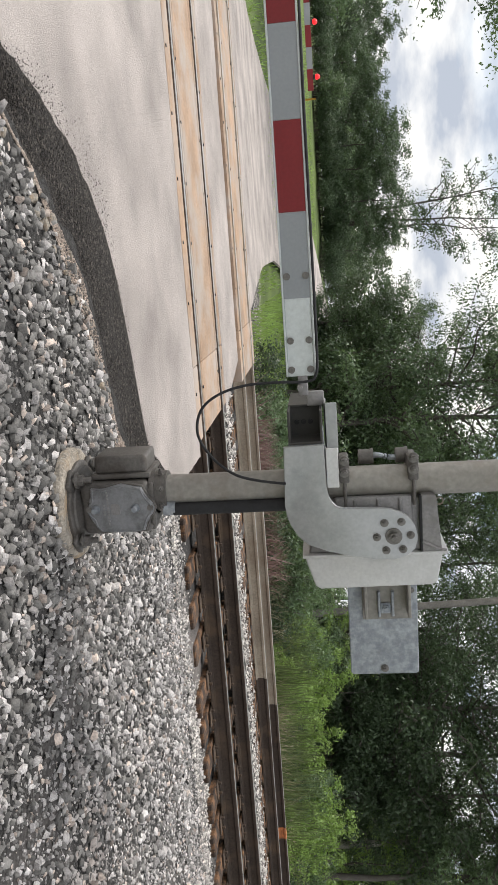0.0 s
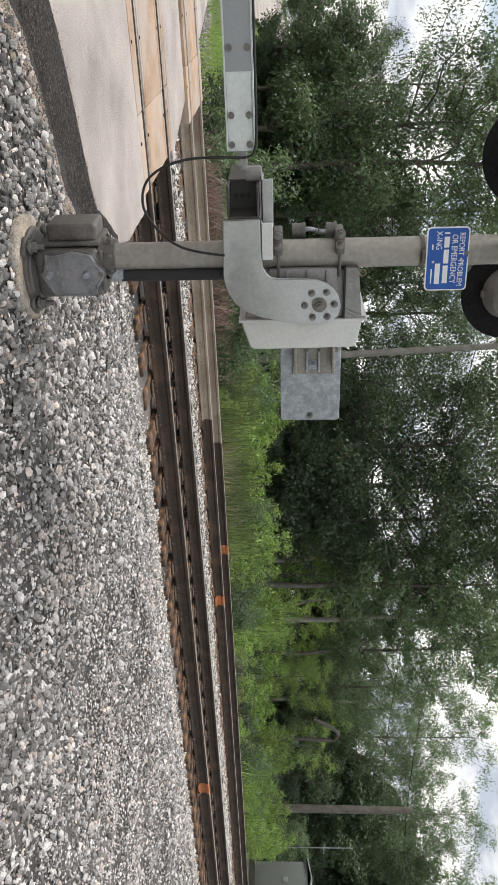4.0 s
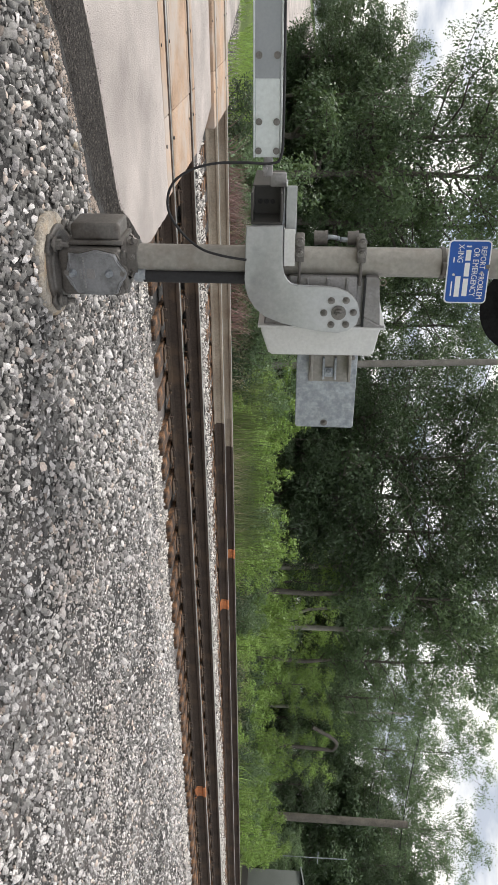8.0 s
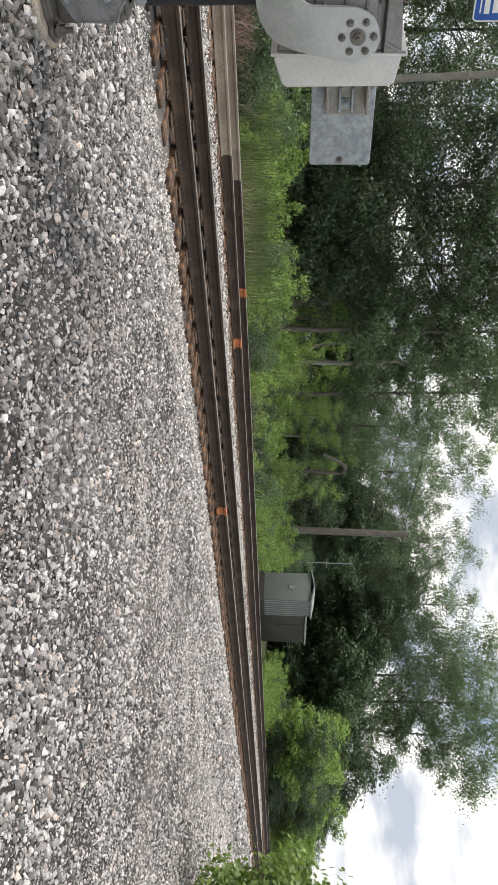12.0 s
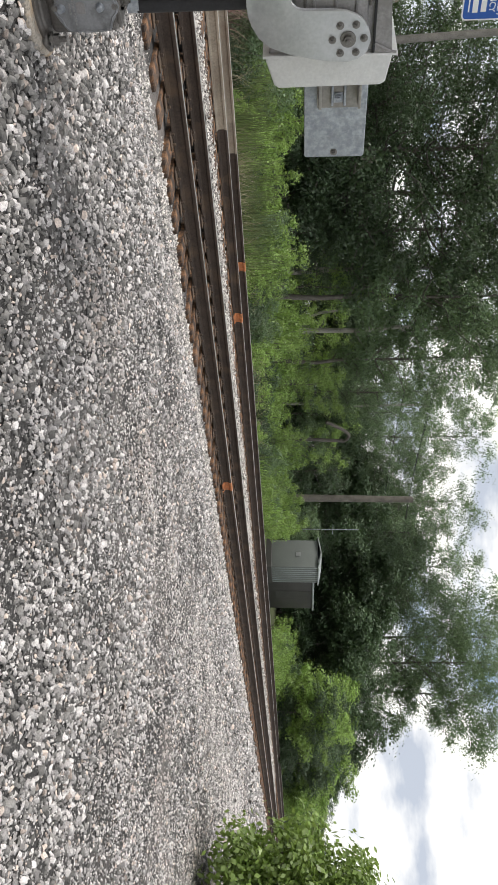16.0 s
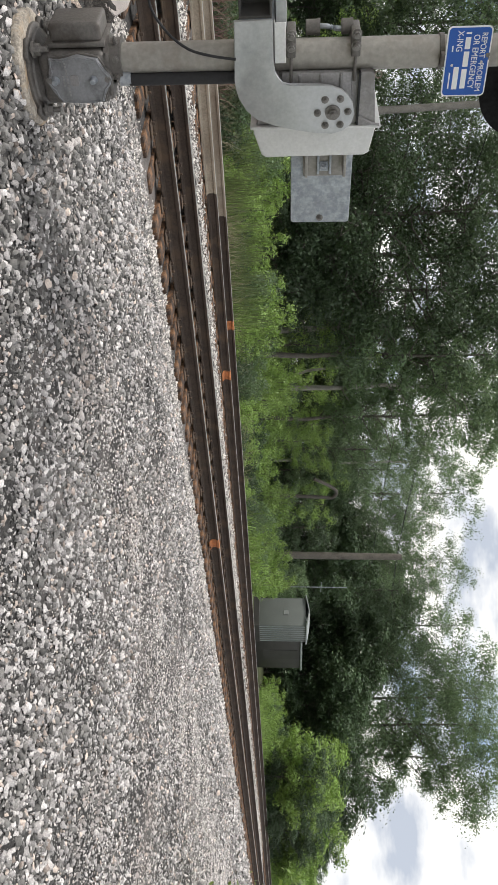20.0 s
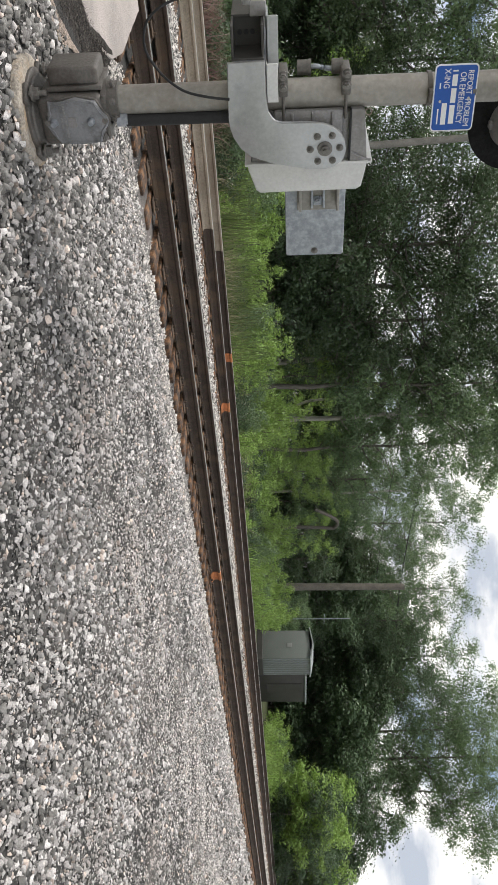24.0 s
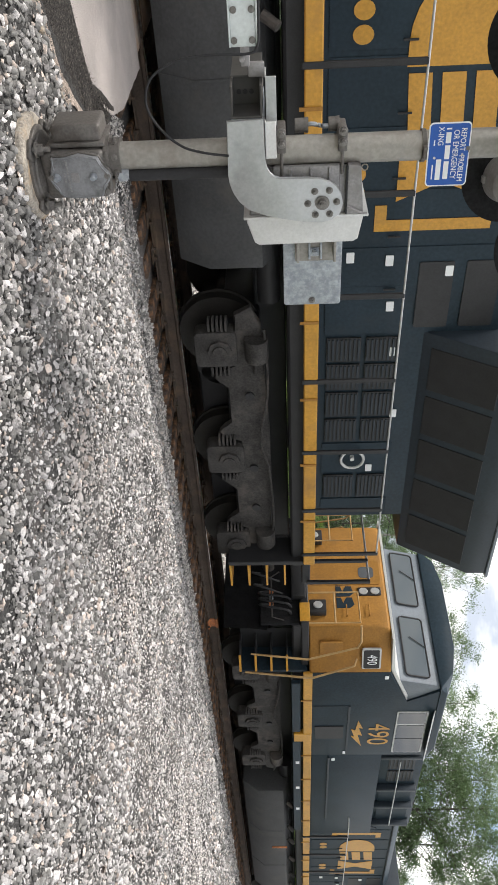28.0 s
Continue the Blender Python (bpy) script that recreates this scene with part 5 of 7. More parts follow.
def locomotive(number, lit, label):
    """x runs back from the joint of nose and cab; the seen side is y below zero; z is 0 on the rails."""
    r = thing("locomotive", pose(0, 0.7525, 0), label, "locomotive", "locomotives of the train")
    S = -1.55
    Y, N, K = M["yellow"], M["navy"], M["black_paint"]
    # frame
    part("underframe", boxed((-1.55, -1.42, 1.36), (16.9, 1.42, 1.66), 0.03, 1), M["black_paint"], r, "dark deck frame")
    for y0, y1 in ((S, S + 0.06), (-S - 0.06, -S)):
        part("side_sill", boxed((0.0, y0, 1.545), (16.7, y1, 1.715), 0.012, 1), M["stripe"], r, "yellow side sill")
    part("skirt", boxed((0.35, S + 0.01, 1.33), (2.15, S + 0.10, 1.495), 0.01, 1), N, r)
    part("skirt", boxed((2.55, S + 0.01, 1.33), (7.0, S + 0.10, 1.495), 0.01, 1), N, r)
    part("jacking_pad", boxed((2.2, S - 0.012, 1.36), (2.5, S + 0.1, 1.70), 0.01, 1), M["stripe"], r)
    for x in (3.4, 4.6, 5.7):
        side_plate("reflector", r, x, 1.39, x + 0.10, 1.47, S + 0.012, M["white"], label="small white reflector")
    for x in (0.9, 3.1, 4.2, 5.3, 6.4, 7.7, 8.9, 10.1, 11.3, 12.4, 13.5, 14.6, 15.7):
        side_plate("sill_rib", r, x, 1.50, x + 0.035, 1.715, S - 0.004, M["yellow"])
    part("centre_sill", boxed((-1.4, -0.55, 0.95), (17.2, 0.55, 1.34), 0.02, 1), K, r, "black centre sill")
    part("air_reservoir", rodded(((4.75, -0.9, 1.15), (12.5, -0.9, 1.15)), r=0.14, n=16), K, r, "long black air reservoir")
    # fuel tank
    tank = [(-1.34, 0.52), (-1.10, 0.17), (1.10, 0.17), (1.34, 0.52), (1.34, 1.10), (1.20, 1.20), (-1.20, 1.20), (-1.34, 1.10)]
    tk = part("fuel_tank", slabbed(tank, "x", 5.30, 11.85, 0.03, 2), M["tank"], r, "black fuel tank with chamfered edges")
    for x in (7.6, 9.9):
        part("tank_band", slabbed([(a * 1.006, (b - 0.77) * 1.008 + 0.77) for a, b in tank], "x", x, x + 0.03), M["tank"], tk)
    part("gauge", boxed((8.6, -1.365, 0.75), (8.66, -1.33, 1.15), 0.005, 1), M["rust"], tk)
    for x in (6.0, 7.4, 8.2, 9.4, 10.6, 11.4):
        part("pipe_bracket", rodded(((x, -1.30, 1.18), (x + 0.08, -1.38, 1.32)), r=0.05, n=10), M["truck"], r)
    # trucks
    truck(r, (0.55, 2.36, 4.10))
    truck(r, (13.02, 14.85, 16.60))
    # nose
    nose = [(-1.26, 1.66), (0.0, 1.66), (0.0, 3.12), (-0.55, 3.12), (-1.10, 3.12), (-1.20, 3.06), (-1.26, 2.90)]
    bm = bmesh.new()
    slab(bm, nose, "y", -1.44, 1.44, 0.05, 3)
    for v in bm.verts:
        k = (0.0 - v.co.x) / 1.32
        v.co.y *= 1.075 - 0.20 * max(0, k)
    ns = part("nose", bm, Y, r, "broad yellow nose")
    part("nose_door", slabbed(rounded(-0.28, 1.72, 0.34, 3.02, 0.06, 3), "x", -1.28, -1.255, 0.004, 1), Y, ns, "yellow nose door")
    part("door_window", slabbed(rounded(-0.12, 2.62, 0.16, 2.90, 0.07, 4), "x", -1.290, -1.278), M["glass"], ns)
    for y in (-0.92, 0.90):
        part("ditch_light_box", boxed((-1.56, y - 0.14, 1.68), (-1.30, y + 0.14, 1.98), 0.02, 2), K, r)
        lamp = bmesh.new()
        rod(lamp, (-1.565, y, 1.83), (-1.60, y, 1.83), 0.085, 0.075, n=24)
        part("ditch_light", lamp, M["lamp"] if lit and y > 0 else M["chrome"], r, "round ditch light")
    part("headlight_box", boxed((-1.30, -0.56, 2.58), (-1.25, -0.36, 3.00), 0.02, 2), K, ns)
    for z in (2.68, 2.89):
        lamp = bmesh.new()
        rod(lamp, (-1.295, -0.46, z), (-1.315, -0.46, z), 0.085, 0.075, n=24)
        part("headlight", lamp, M["lamp"] if lit else M["chrome"], ns, "round headlight")
    mark = [(-0.70, 2.18), (-0.45, 2.18), (-0.45, 2.26), (-0.58, 2.30), (-0.45, 2.36), (-0.45, 2.46), (-0.62, 2.50), (-0.70, 2.42)]
    for dy in (0.0, 0.28, 0.56):
        part("nose_emblem", slabbed([(a + dy - 0.15, b) for a, b in mark], "x", -1.272, -1.255), M["navy"], ns, "dark blue emblem shape", smooth=None)
    for z in (1.95, 2.35, 2.75):
        handrail(ns, [(-1.25, -1.05, z), (-1.33, -1.05, z), (-1.33, -0.80, z), (-1.25, -0.80, z)], Y, 0.011, "grab_iron")
    part("access_door", slabbed(rounded(-0.95, 1.85, -0.45, 2.25, 0.03, 3), "y", S + 0.10, S + 0.125, 0.003, 1), Y, ns)
    # front platform, plow, coupler, steps
    part("front_platform", boxed((-1.72, -1.40, 1.52), (-0.0, 1.40, 1.66), 0.02, 1), K, r)
    part("anticlimber", boxed((-1.86, -0.85, 1.36), (-1.62, 0.85, 1.62), 0.04, 2), K, r, "black front beam")
    for y0, y1 in ((-1.38, -0.95), (0.55, 1.38)):
        part("front_stripe", boxed((-1.745, y0, 1.50), (-1.715, y1, 1.68), 0.006, 1), M["stripe"], r, "yellow front stripe")
    plow = bmesh.new()
    ring = []
    for k in range(13):
        y = -1.45 + 2.9 * k / 12
        d = 0.34 * (1 - (abs(y) / 1.45) ** 1.6)
        ring.append([(-1.46 - d * 0.3, y, 0.92), (-1.56 - d * 0.3, y, 0.62), (-1.60 - d, y, 0.17)])
    vs = [[plow.verts.new(p) for p in row] for row in ring]
    for a, b in zip(vs, vs[1:]):
        for j in range(2):
            plow.faces.new((a[j], b[j], b[j + 1], a[j + 1]))
    bmesh.ops.solidify(plow, geom=plow.faces[:], thickness=0.04)
    part("plow", plow, M["soot"], r, "black pilot plow")
    part("pilot_plate", boxed((-1.60, -1.38, 0.80), (-1.52, 1.38, 1.50), 0.02, 1), M["soot"], r, "black pilot plate above the plow")
    handrail(r, [(-1.72, -1.35, 1.22), (-1.78, -1.30, 1.02), (-1.80, -0.35, 1.00), (-1.86, -0.25, 1.15)], M["truck"], 0.016, "uncoupling_lever")
    for k, y in enumerate((-1.15, -1.0, -0.85, 0.80, 0.95, 1.10)):
        handrail(r, curve([(-1.60, y, 1.35), (-1.80, y, 1.28), (-1.86, y + 0.05, 0.95 - 0.05 * (k % 3)), (-1.78, y + 0.14, 0.80), (-1.68, y + 0.2, 1.0)], 5), M["black"], 0.024, "air_hose")
        part("hose_coupling", boxed((-1.72, y + 0.17, 0.96), (-1.64, y + 0.24, 1.04), 0.01, 1), M["galv"] if k % 2 else M["rust"], r)
    bm = bmesh.new()
    rod(bm, (-1.5, 0, 0.95), (-2.05, 0, 0.95), 0.11, n=12)
    box(bm, (-2.22, -0.16, 0.78), (-1.98, 0.16, 1.10), 0.05, 2)
    part("coupler", bm, M["truck"], r, "rusty knuckle coupler")
    for y, z0 in ((-0.45, 1.15), (0.35, 1.1), (0.62, 1.2), (-0.75, 1.2)):
        handrail(r, curve([(-1.78, y, z0), (-2.0, y + 0.03, z0 - 0.3), (-1.98, y + 0.12, z0 - 0.5), (-1.82, y + 0.2, z0 - 0.35)], 5), K, 0.022, "brake_hose")
    lamp = bmesh.new()
    rod(lamp, (-1.87, 0.18, 1.22), (-1.90, 0.18, 1.22), 0.09, n=20)
    part("hose_head", lamp, M["red_lens"], r, "round red fitting")
    for side in (-1, 1):
        bm = bmesh.new()
        a, b = sorted((side * 1.50, side * 1.02))
        stair = part("step_well", boxed((-0.05, a, 0.42), (0.02, b, 1.62), 0.01, 1), N, r, "blue step side plate")
        part("step_well", boxed((-0.78, sorted((side * 1.02, side * 1.0))[0], 0.42), (-0.0, sorted((side * 1.02, side * 1.0))[1], 1.62), 0.005, 1), K, r)
        for k, z in enumerate((0.42, 0.70, 0.98, 1.26)):
            part("step", boxed((-0.62, a, z - 0.015), (-0.05, b, z + 0.015), 0.005, 1), K, stair)
            part("step_edge", boxed((-0.62, side * 1.51 - 0.012, z - 0.02), (-0.05, side * 1.51 + 0.012, z + 0.02), 0.004, 1), M["stripe"], stair, "yellow step edge")
        y = side * 1.50
        y2 = side * 1.63
        handrail(r, [(-0.66, y, 0.62), (-0.66, y2, 1.62), (-1.05, y2, 2.50), (-1.25, y2, 2.56), (-1.66, y2 * 0.9, 2.56)], M["rail_tan"], 0.02)
        handrail(r, [(0.0, y, 0.5), (0.0, y2, 1.70), (-0.42, y2, 2.45), (-0.50, side * 1.53, 2.50)], M["rail_tan"], 0.02)
        handrail(r, [(-1.66, y * 0.93, 1.66), (-1.66, y * 0.93, 2.55), (-1.66, y * 0.45, 2.55), (-1.66, y * 0.45, 1.66)], M["rail_tan"], 0.02)
        handrail(r, [(-1.66, y * 0.93, 2.12), (-1.66, y * 0.45, 2.12)], M["rail_tan"], 0.016)
    # cab
    cab = [(0.0, 1.715), (3.15, 1.715), (3.15, 4.10), (2.9, 4.22), (0.75, 4.22), (0.62, 4.10), (1.05, 3.49), (0.0, 3.12)]
    cb = part("cab", slabbed(cab, "y", S + 0.02, -S - 0.02, 0.02, 2), N, r, "dark blue cab")
    # pale material here paints the bright glare on the sloping roof
    ws = part("nose_roof", slabbed([(-1.14, 3.115), (0.0, 3.125), (1.05, 3.50), (0.85, 3.50), (0.0, 3.19), (-1.14, 3.16)], "y", -1.50, 1.50, 0.01, 1), M["cast_light"], r, "sloped nose roof, glare put into its pale grey")
    # windshield wall leans back under the roof
    wall = part("windshield_wall", slabbed([(0.33, 3.30), (1.15, 3.30), (1.15, 4.15), (0.58, 4.15)], "y", -1.49, 1.49, 0.03, 2), N if lit else M["grey_roof"], r, "windshield wall")
    lean = math.atan2(0.28, 0.95)
    for y0, y1 in ((-1.36, -0.16), (0.16, 1.36)):
        m = Matrix.Translation((0.312, 0, 3.30)) @ Matrix.Rotation(lean, 4, "Y") @ Matrix(((0, 0, -1, 0), (1, 0, 0, 0), (0, 1, 0, 0), (0, 0, 0, 1)))
        g = part("windshield", pane(bmesh.new(), rounded(y0, 0.16, y1, 0.60, 0.05, 3), m, 0.012), M["windshield"], wall, "tinted windshield pane", smooth=None)
        b2 = bmesh.new()
        pts = [m @ Vector((a, b, 0.012)) for a, b in rounded(y0 - 0.015, 0.145, y1 + 0.015, 0.615, 0.06, 3)]
        tube(b2, pts + [pts[0]], 0.016, 6)
        part("window_seal", b2, K, wall)
        b2 = bmesh.new()
        tube(b2, [m @ Vector(((y0 + y1) / 2, 0.60, 0.03)), m @ Vector(((y0 + y1) / 2 + 0.18, 0.30, 0.03))], 0.009, 6)
        part("wiper", b2, K, wall)
    part("cab_roof", slabbed([(-1.55, 4.08), (-1.25, 4.34), (-0.7, 4.45), (0.7, 4.45), (1.25, 4.34), (1.55, 4.08), (1.48, 4.06), (-1.48, 4.06)], "x", 0.50, 3.30, 0.02, 2), N, r, "dark curved cab roof")
    if lit:
        for y in (-0.92, 0.92):
            nb = part("number_board", boxed((0.40, y - 0.36, 4.00), (0.64, y + 0.36, 4.22), 0.02, 2), K, r, "black number board")
            lettering("number", number, 0.21, M["white"], nb, Matrix.Translation((0.392, y, 4.11)) @ Matrix(((0, 0, -1, 0), (-1, 0, 0, 0), (0, 1, 0, 0), (0, 0, 0, 1))), stretch=1.0)
    else:
        nb = part("number_board", slabbed(rounded(-0.80, 2.62, -0.16, 2.90, 0.03, 3), "y", S + 0.01, S + 0.07, 0.006, 1), K, r, "black number board in a pale frame")
        part("board_frame", slabbed(rounded(-0.83, 2.59, -0.13, 2.93, 0.04, 3), "y", S + 0.02, S + 0.06, 0.004, 1), M["chrome"], nb)
        lettering("number", number, 0.25, M["white"], nb, Matrix.Translation((-0.48, S + 0.006, 2.76)) @ Matrix.Rotation(radians(90), 4, "X"), stretch=0.95)
    # side windows, number and emblem on the cab side
    for x0, x1 in ((1.40, 1.82), (1.88, 2.38), (2.40, 2.96)):
        o = rounded(x0, 3.38, x1, 3.92, 0.02, 2)
        part("window_frame", slabbed(rounded(x0 - 0.03, 3.35, x1 + 0.03, 3.95, 0.03, 2), "y", S + 0.002, S + 0.03), M["chrome"], cb, "bright window frame", smooth=None)
        part("window", slabbed(o, "y", S - 0.006, S + 0.02), M["glass"], cb, "dark side window", smooth=None)
    part("sunshade", slabbed([(S - 0.16, 3.98), (S + 0.03, 4.06), (S + 0.03, 4.08), (S - 0.16, 4.0)], "x", 1.35, 3.0), M["cast_light"], cb, "pale awning over the windows")
    lettering("number", number, 0.60, M["stripe"], cb, Matrix.Translation((2.26, S + 0.012, 3.02)) @ Matrix.Rotation(radians(90), 4, "X"), stretch=0.95)
    bolt_o = [(1.72, 2.62), (2.02, 2.72), (1.98, 2.64), (2.30, 2.72), (2.25, 2.63), (2.72, 2.72), (2.32, 2.50), (2.36, 2.57), (2.06, 2.50), (2.10, 2.58)]
    part("lightning_emblem", slabbed(bolt_o, "y", S + 0.008, S + 0.02), M["stripe"], cb, "yellow lightning flash", smooth=None)
    side_plate("battery_grille", r, 1.92, 1.78, 2.40, 2.34, S + 0.012, K, 0.01, label="black square grille")
    side_plate("panel_seam", r, 1.15, 2.41, 3.10, 2.45, S + 0.008, M["navy_dark"])
    side_plate("panel_seam", r, 1.15, 1.74, 1.17, 2.45, S + 0.014, M["navy_dark"])
    for x, z in ((0.10, 3.02), (2.95, 2.36), (3.25, 2.14)):
        side_plate("label_plate", r, x, z, x + 0.10, z + 0.07, S + 0.010, M["white"], 0.008, label="small white label")
    # wide equipment cabinet behind the cab
    part("equipment_cabinet", boxed((3.16, S + 0.03, 1.72), (7.25, -S - 0.03, 3.18), 0.02, 2), N, r, "dark blue equipment cabinet")
    side_plate("cabinet_rail", r, 3.20, 2.06, 6.30, 2.10, S + 0.012, M["navy_dark"], t=0.03)
    upper = part("upper_cabinet", boxed((3.16, -1.30, 3.18), (7.25, 1.30, 4.16), 0.03, 2), N, r, "upper hood with grilles")
    for x0, x1 in ((3.75, 4.25), (4.35, 4.85)):
        grille(upper, x0, 3.42, x1, 3.98, -1.30, 7)
    for x0 in (5.2, 6.15):
        part("cabinet_door", slabbed(rounded(x0, 3.30, x0 + 0.8, 4.02, 0.02, 2), "y", -1.318, -1.295), N, upper)
    for x in (3.45, 5.0, 5.9, 6.9):
        part("duct", boxed((x, -1.45, 3.20), (x + 0.12, -1.28, 4.08), 0.02, 2), M["navy_dark"], upper)
    handrail(r, [(3.6, -1.46, 3.62), (6.9, -1.46, 3.62)], M["chrome"], 0.014)
    # narrow long hood
    hood = [(-0.95, 1.66), (0.95, 1.66), (0.95, 3.95), (0.70, 4.14), (-0.70, 4.14), (-0.95, 3.95)]
    part("long_hood", slabbed(hood, "x", 7.20, 16.3, 0.03, 2), N, r, "dark blue engine hood")
    for k in range(13):
        x = 7.9 + k * 0.66
        if x < 12.3:
            side_plate("hood_door", r, x, 1.80, x + 0.60, 3.86, -0.952, N, 0.02)
            part("door_handle", rodded(((x + 0.52, -0.99, 2.5), (x + 0.52, -0.99, 2.64)), r=0.012, n=8), K, r)
    part("roof_rail", boxed((7.2, -0.99, 3.90), (12.4, -0.93, 3.94), 0.005, 1), M["navy_dark"], r)
    logo_shapes(r, 8.72, 2.34, 11.66, 3.62, -0.966)
    # doors with grilles under the radiators
    for x0, x1, kind in ((12.35, 13.0, 0), (13.05, 13.4, 1), (13.45, 13.85, 1), (13.9, 14.3, 1), (14.35, 14.75, 1), (14.8, 15.35, 0), (15.4, 15.85, 1), (15.9, 16.25, 0)):
        if kind:
            grille(r, x0, 1.85, x1, 2.28, -0.96, 8)
            grille(r, x0, 2.34, x1, 2.76, -0.96, 8)
        else:
            side_plate("hood_door", r, x0, 1.82, x1, 2.80, -0.955, N, 0.02)
    for x, z in ((12.55, 2.55), (13.2, 2.62), (14.2, 2.72), (15.2, 2.45), (11.95, 2.5), (11.9, 2.05), (12.1, 3.2)):
        side_plate("label_plate", r, x, z, x + 0.13, z + 0.09, -0.972, M["white"], 0.01, label="small white label")
    bm = bmesh.new()
    tube(bm, [(15.05 + 0.16 * math.cos(k * math.pi / 10), -1.03, 2.25 + 0.16 * math.sin(k * math.pi / 10)) for k in range(21)], 0.02, 8)
    rod(bm, (15.05, -0.95, 2.25), (15.05, -1.03, 2.25), 0.03, n=12)
    part("brake_wheel", bm, M["cast_light"], r, "pale hand brake wheel")
    # radiator wings
    rad = [(-0.95, 3.05), (-1.52, 4.04), (-1.52, 4.34), (-1.15, 4.50), (1.15, 4.50), (1.52, 4.34), (1.52, 4.04), (0.95, 3.05)]
    rd = part("radiator_wing", slabbed(rad, "x", 13.0, 17.0, 0.03, 2), M["navy_dark"], r, "flared dark radiator wing")
    for z0, z1 in ((2.90, 3.30), (3.44, 3.84)):
        part("intake_screen", slabbed(rounded(12.05, z0, 12.92, z1, 0.02, 2), "y", -0.975, -0.945), K, r, "black air intake screen", smooth=None)
    for k in range(5):
        x = 13.2 + k * 0.75
        m = Matrix.Translation((x, -0.975, 3.09)) @ Matrix.Rotation(math.atan2(0.55, 0.95), 4, "X")
        part("screen", boxed((0, -0.012, 0.08), (0.64, 0.02, 0.98), 0.005, 1, m), K, rd, "black radiator screen")
    part("wing_lip", boxed((12.98, -1.55, 4.32), (17.05, -1.46, 4.37), 0.01, 1), M["grey_roof"], rd)
    # walkway handrail with posts
    posts = [7.38, 8.55, 9.75, 10.95, 12.1, 13.25, 14.4, 15.5, 16.45]
    for x in posts:
        part("stanchion", boxed((x - 0.03, S - 0.02, 1.52), (x + 0.03, S + 0.02, 2.65), 0.008, 1), K, r, "dark handrail post")
    handrail(r, curve([(6.3, S + 0.02, 2.63), (7.38, S, 2.65), (12, S, 2.64), (16.45, S, 2.63)], 4), M["chrome"], 0.013)
    handrail(r, [(7.35, -1.0, 3.0), (7.95, -1.05, 3.1), (8.2, -1.05, 3.45)], M["navy_dark"], 0.02, "conduit")
    # rear end
    part("rear_platform", boxed((16.3, -1.40, 1.52), (17.35, 1.40, 1.66), 0.02, 1), K, r)
    for y in (-1.45, -1.05, 0.4, 1.45):
        part("end_post", boxed((17.22, y - 0.025, 1.60), (17.28, y + 0.025, 2.60), 0.006, 1), K, r)
    handrail(r, [(17.25, -1.45, 2.58), (17.25, 1.45, 2.58)], M["chrome"], 0.019)
    for side in (-1, 1):
        a, b = sorted((side * 1.50, side * 1.02))
        for z in (0.42, 0.70, 0.98, 1.26):
            part("step", boxed((16.75, a, z - 0.015), (17.25, b, z + 0.015), 0.005, 1), M["stripe"], r, "yellow-edged rear step")
        part("step_well", boxed((16.68, a, 0.40), (16.76, b, 1.6), 0.01, 1), K, r)
    bm = bmesh.new()
    rod(bm, (17.0, 0, 0.95), (17.55, 0, 0.95), 0.11, n=12)
    part("coupler", bm, M["truck"], r, "rusty rear coupler")
    # the nose is short and narrows to the front
    for o in r.children_recursive:
        if o.type == "MESH":
            for v in o.data.vertices:
                v.co.z *= 0.968
                if v.co.x < 0:
                    v.co.y *= 1 - 0.14 * min(1, -v.co.x / 1.3)
                    v.co.x *= 0.62
    return r

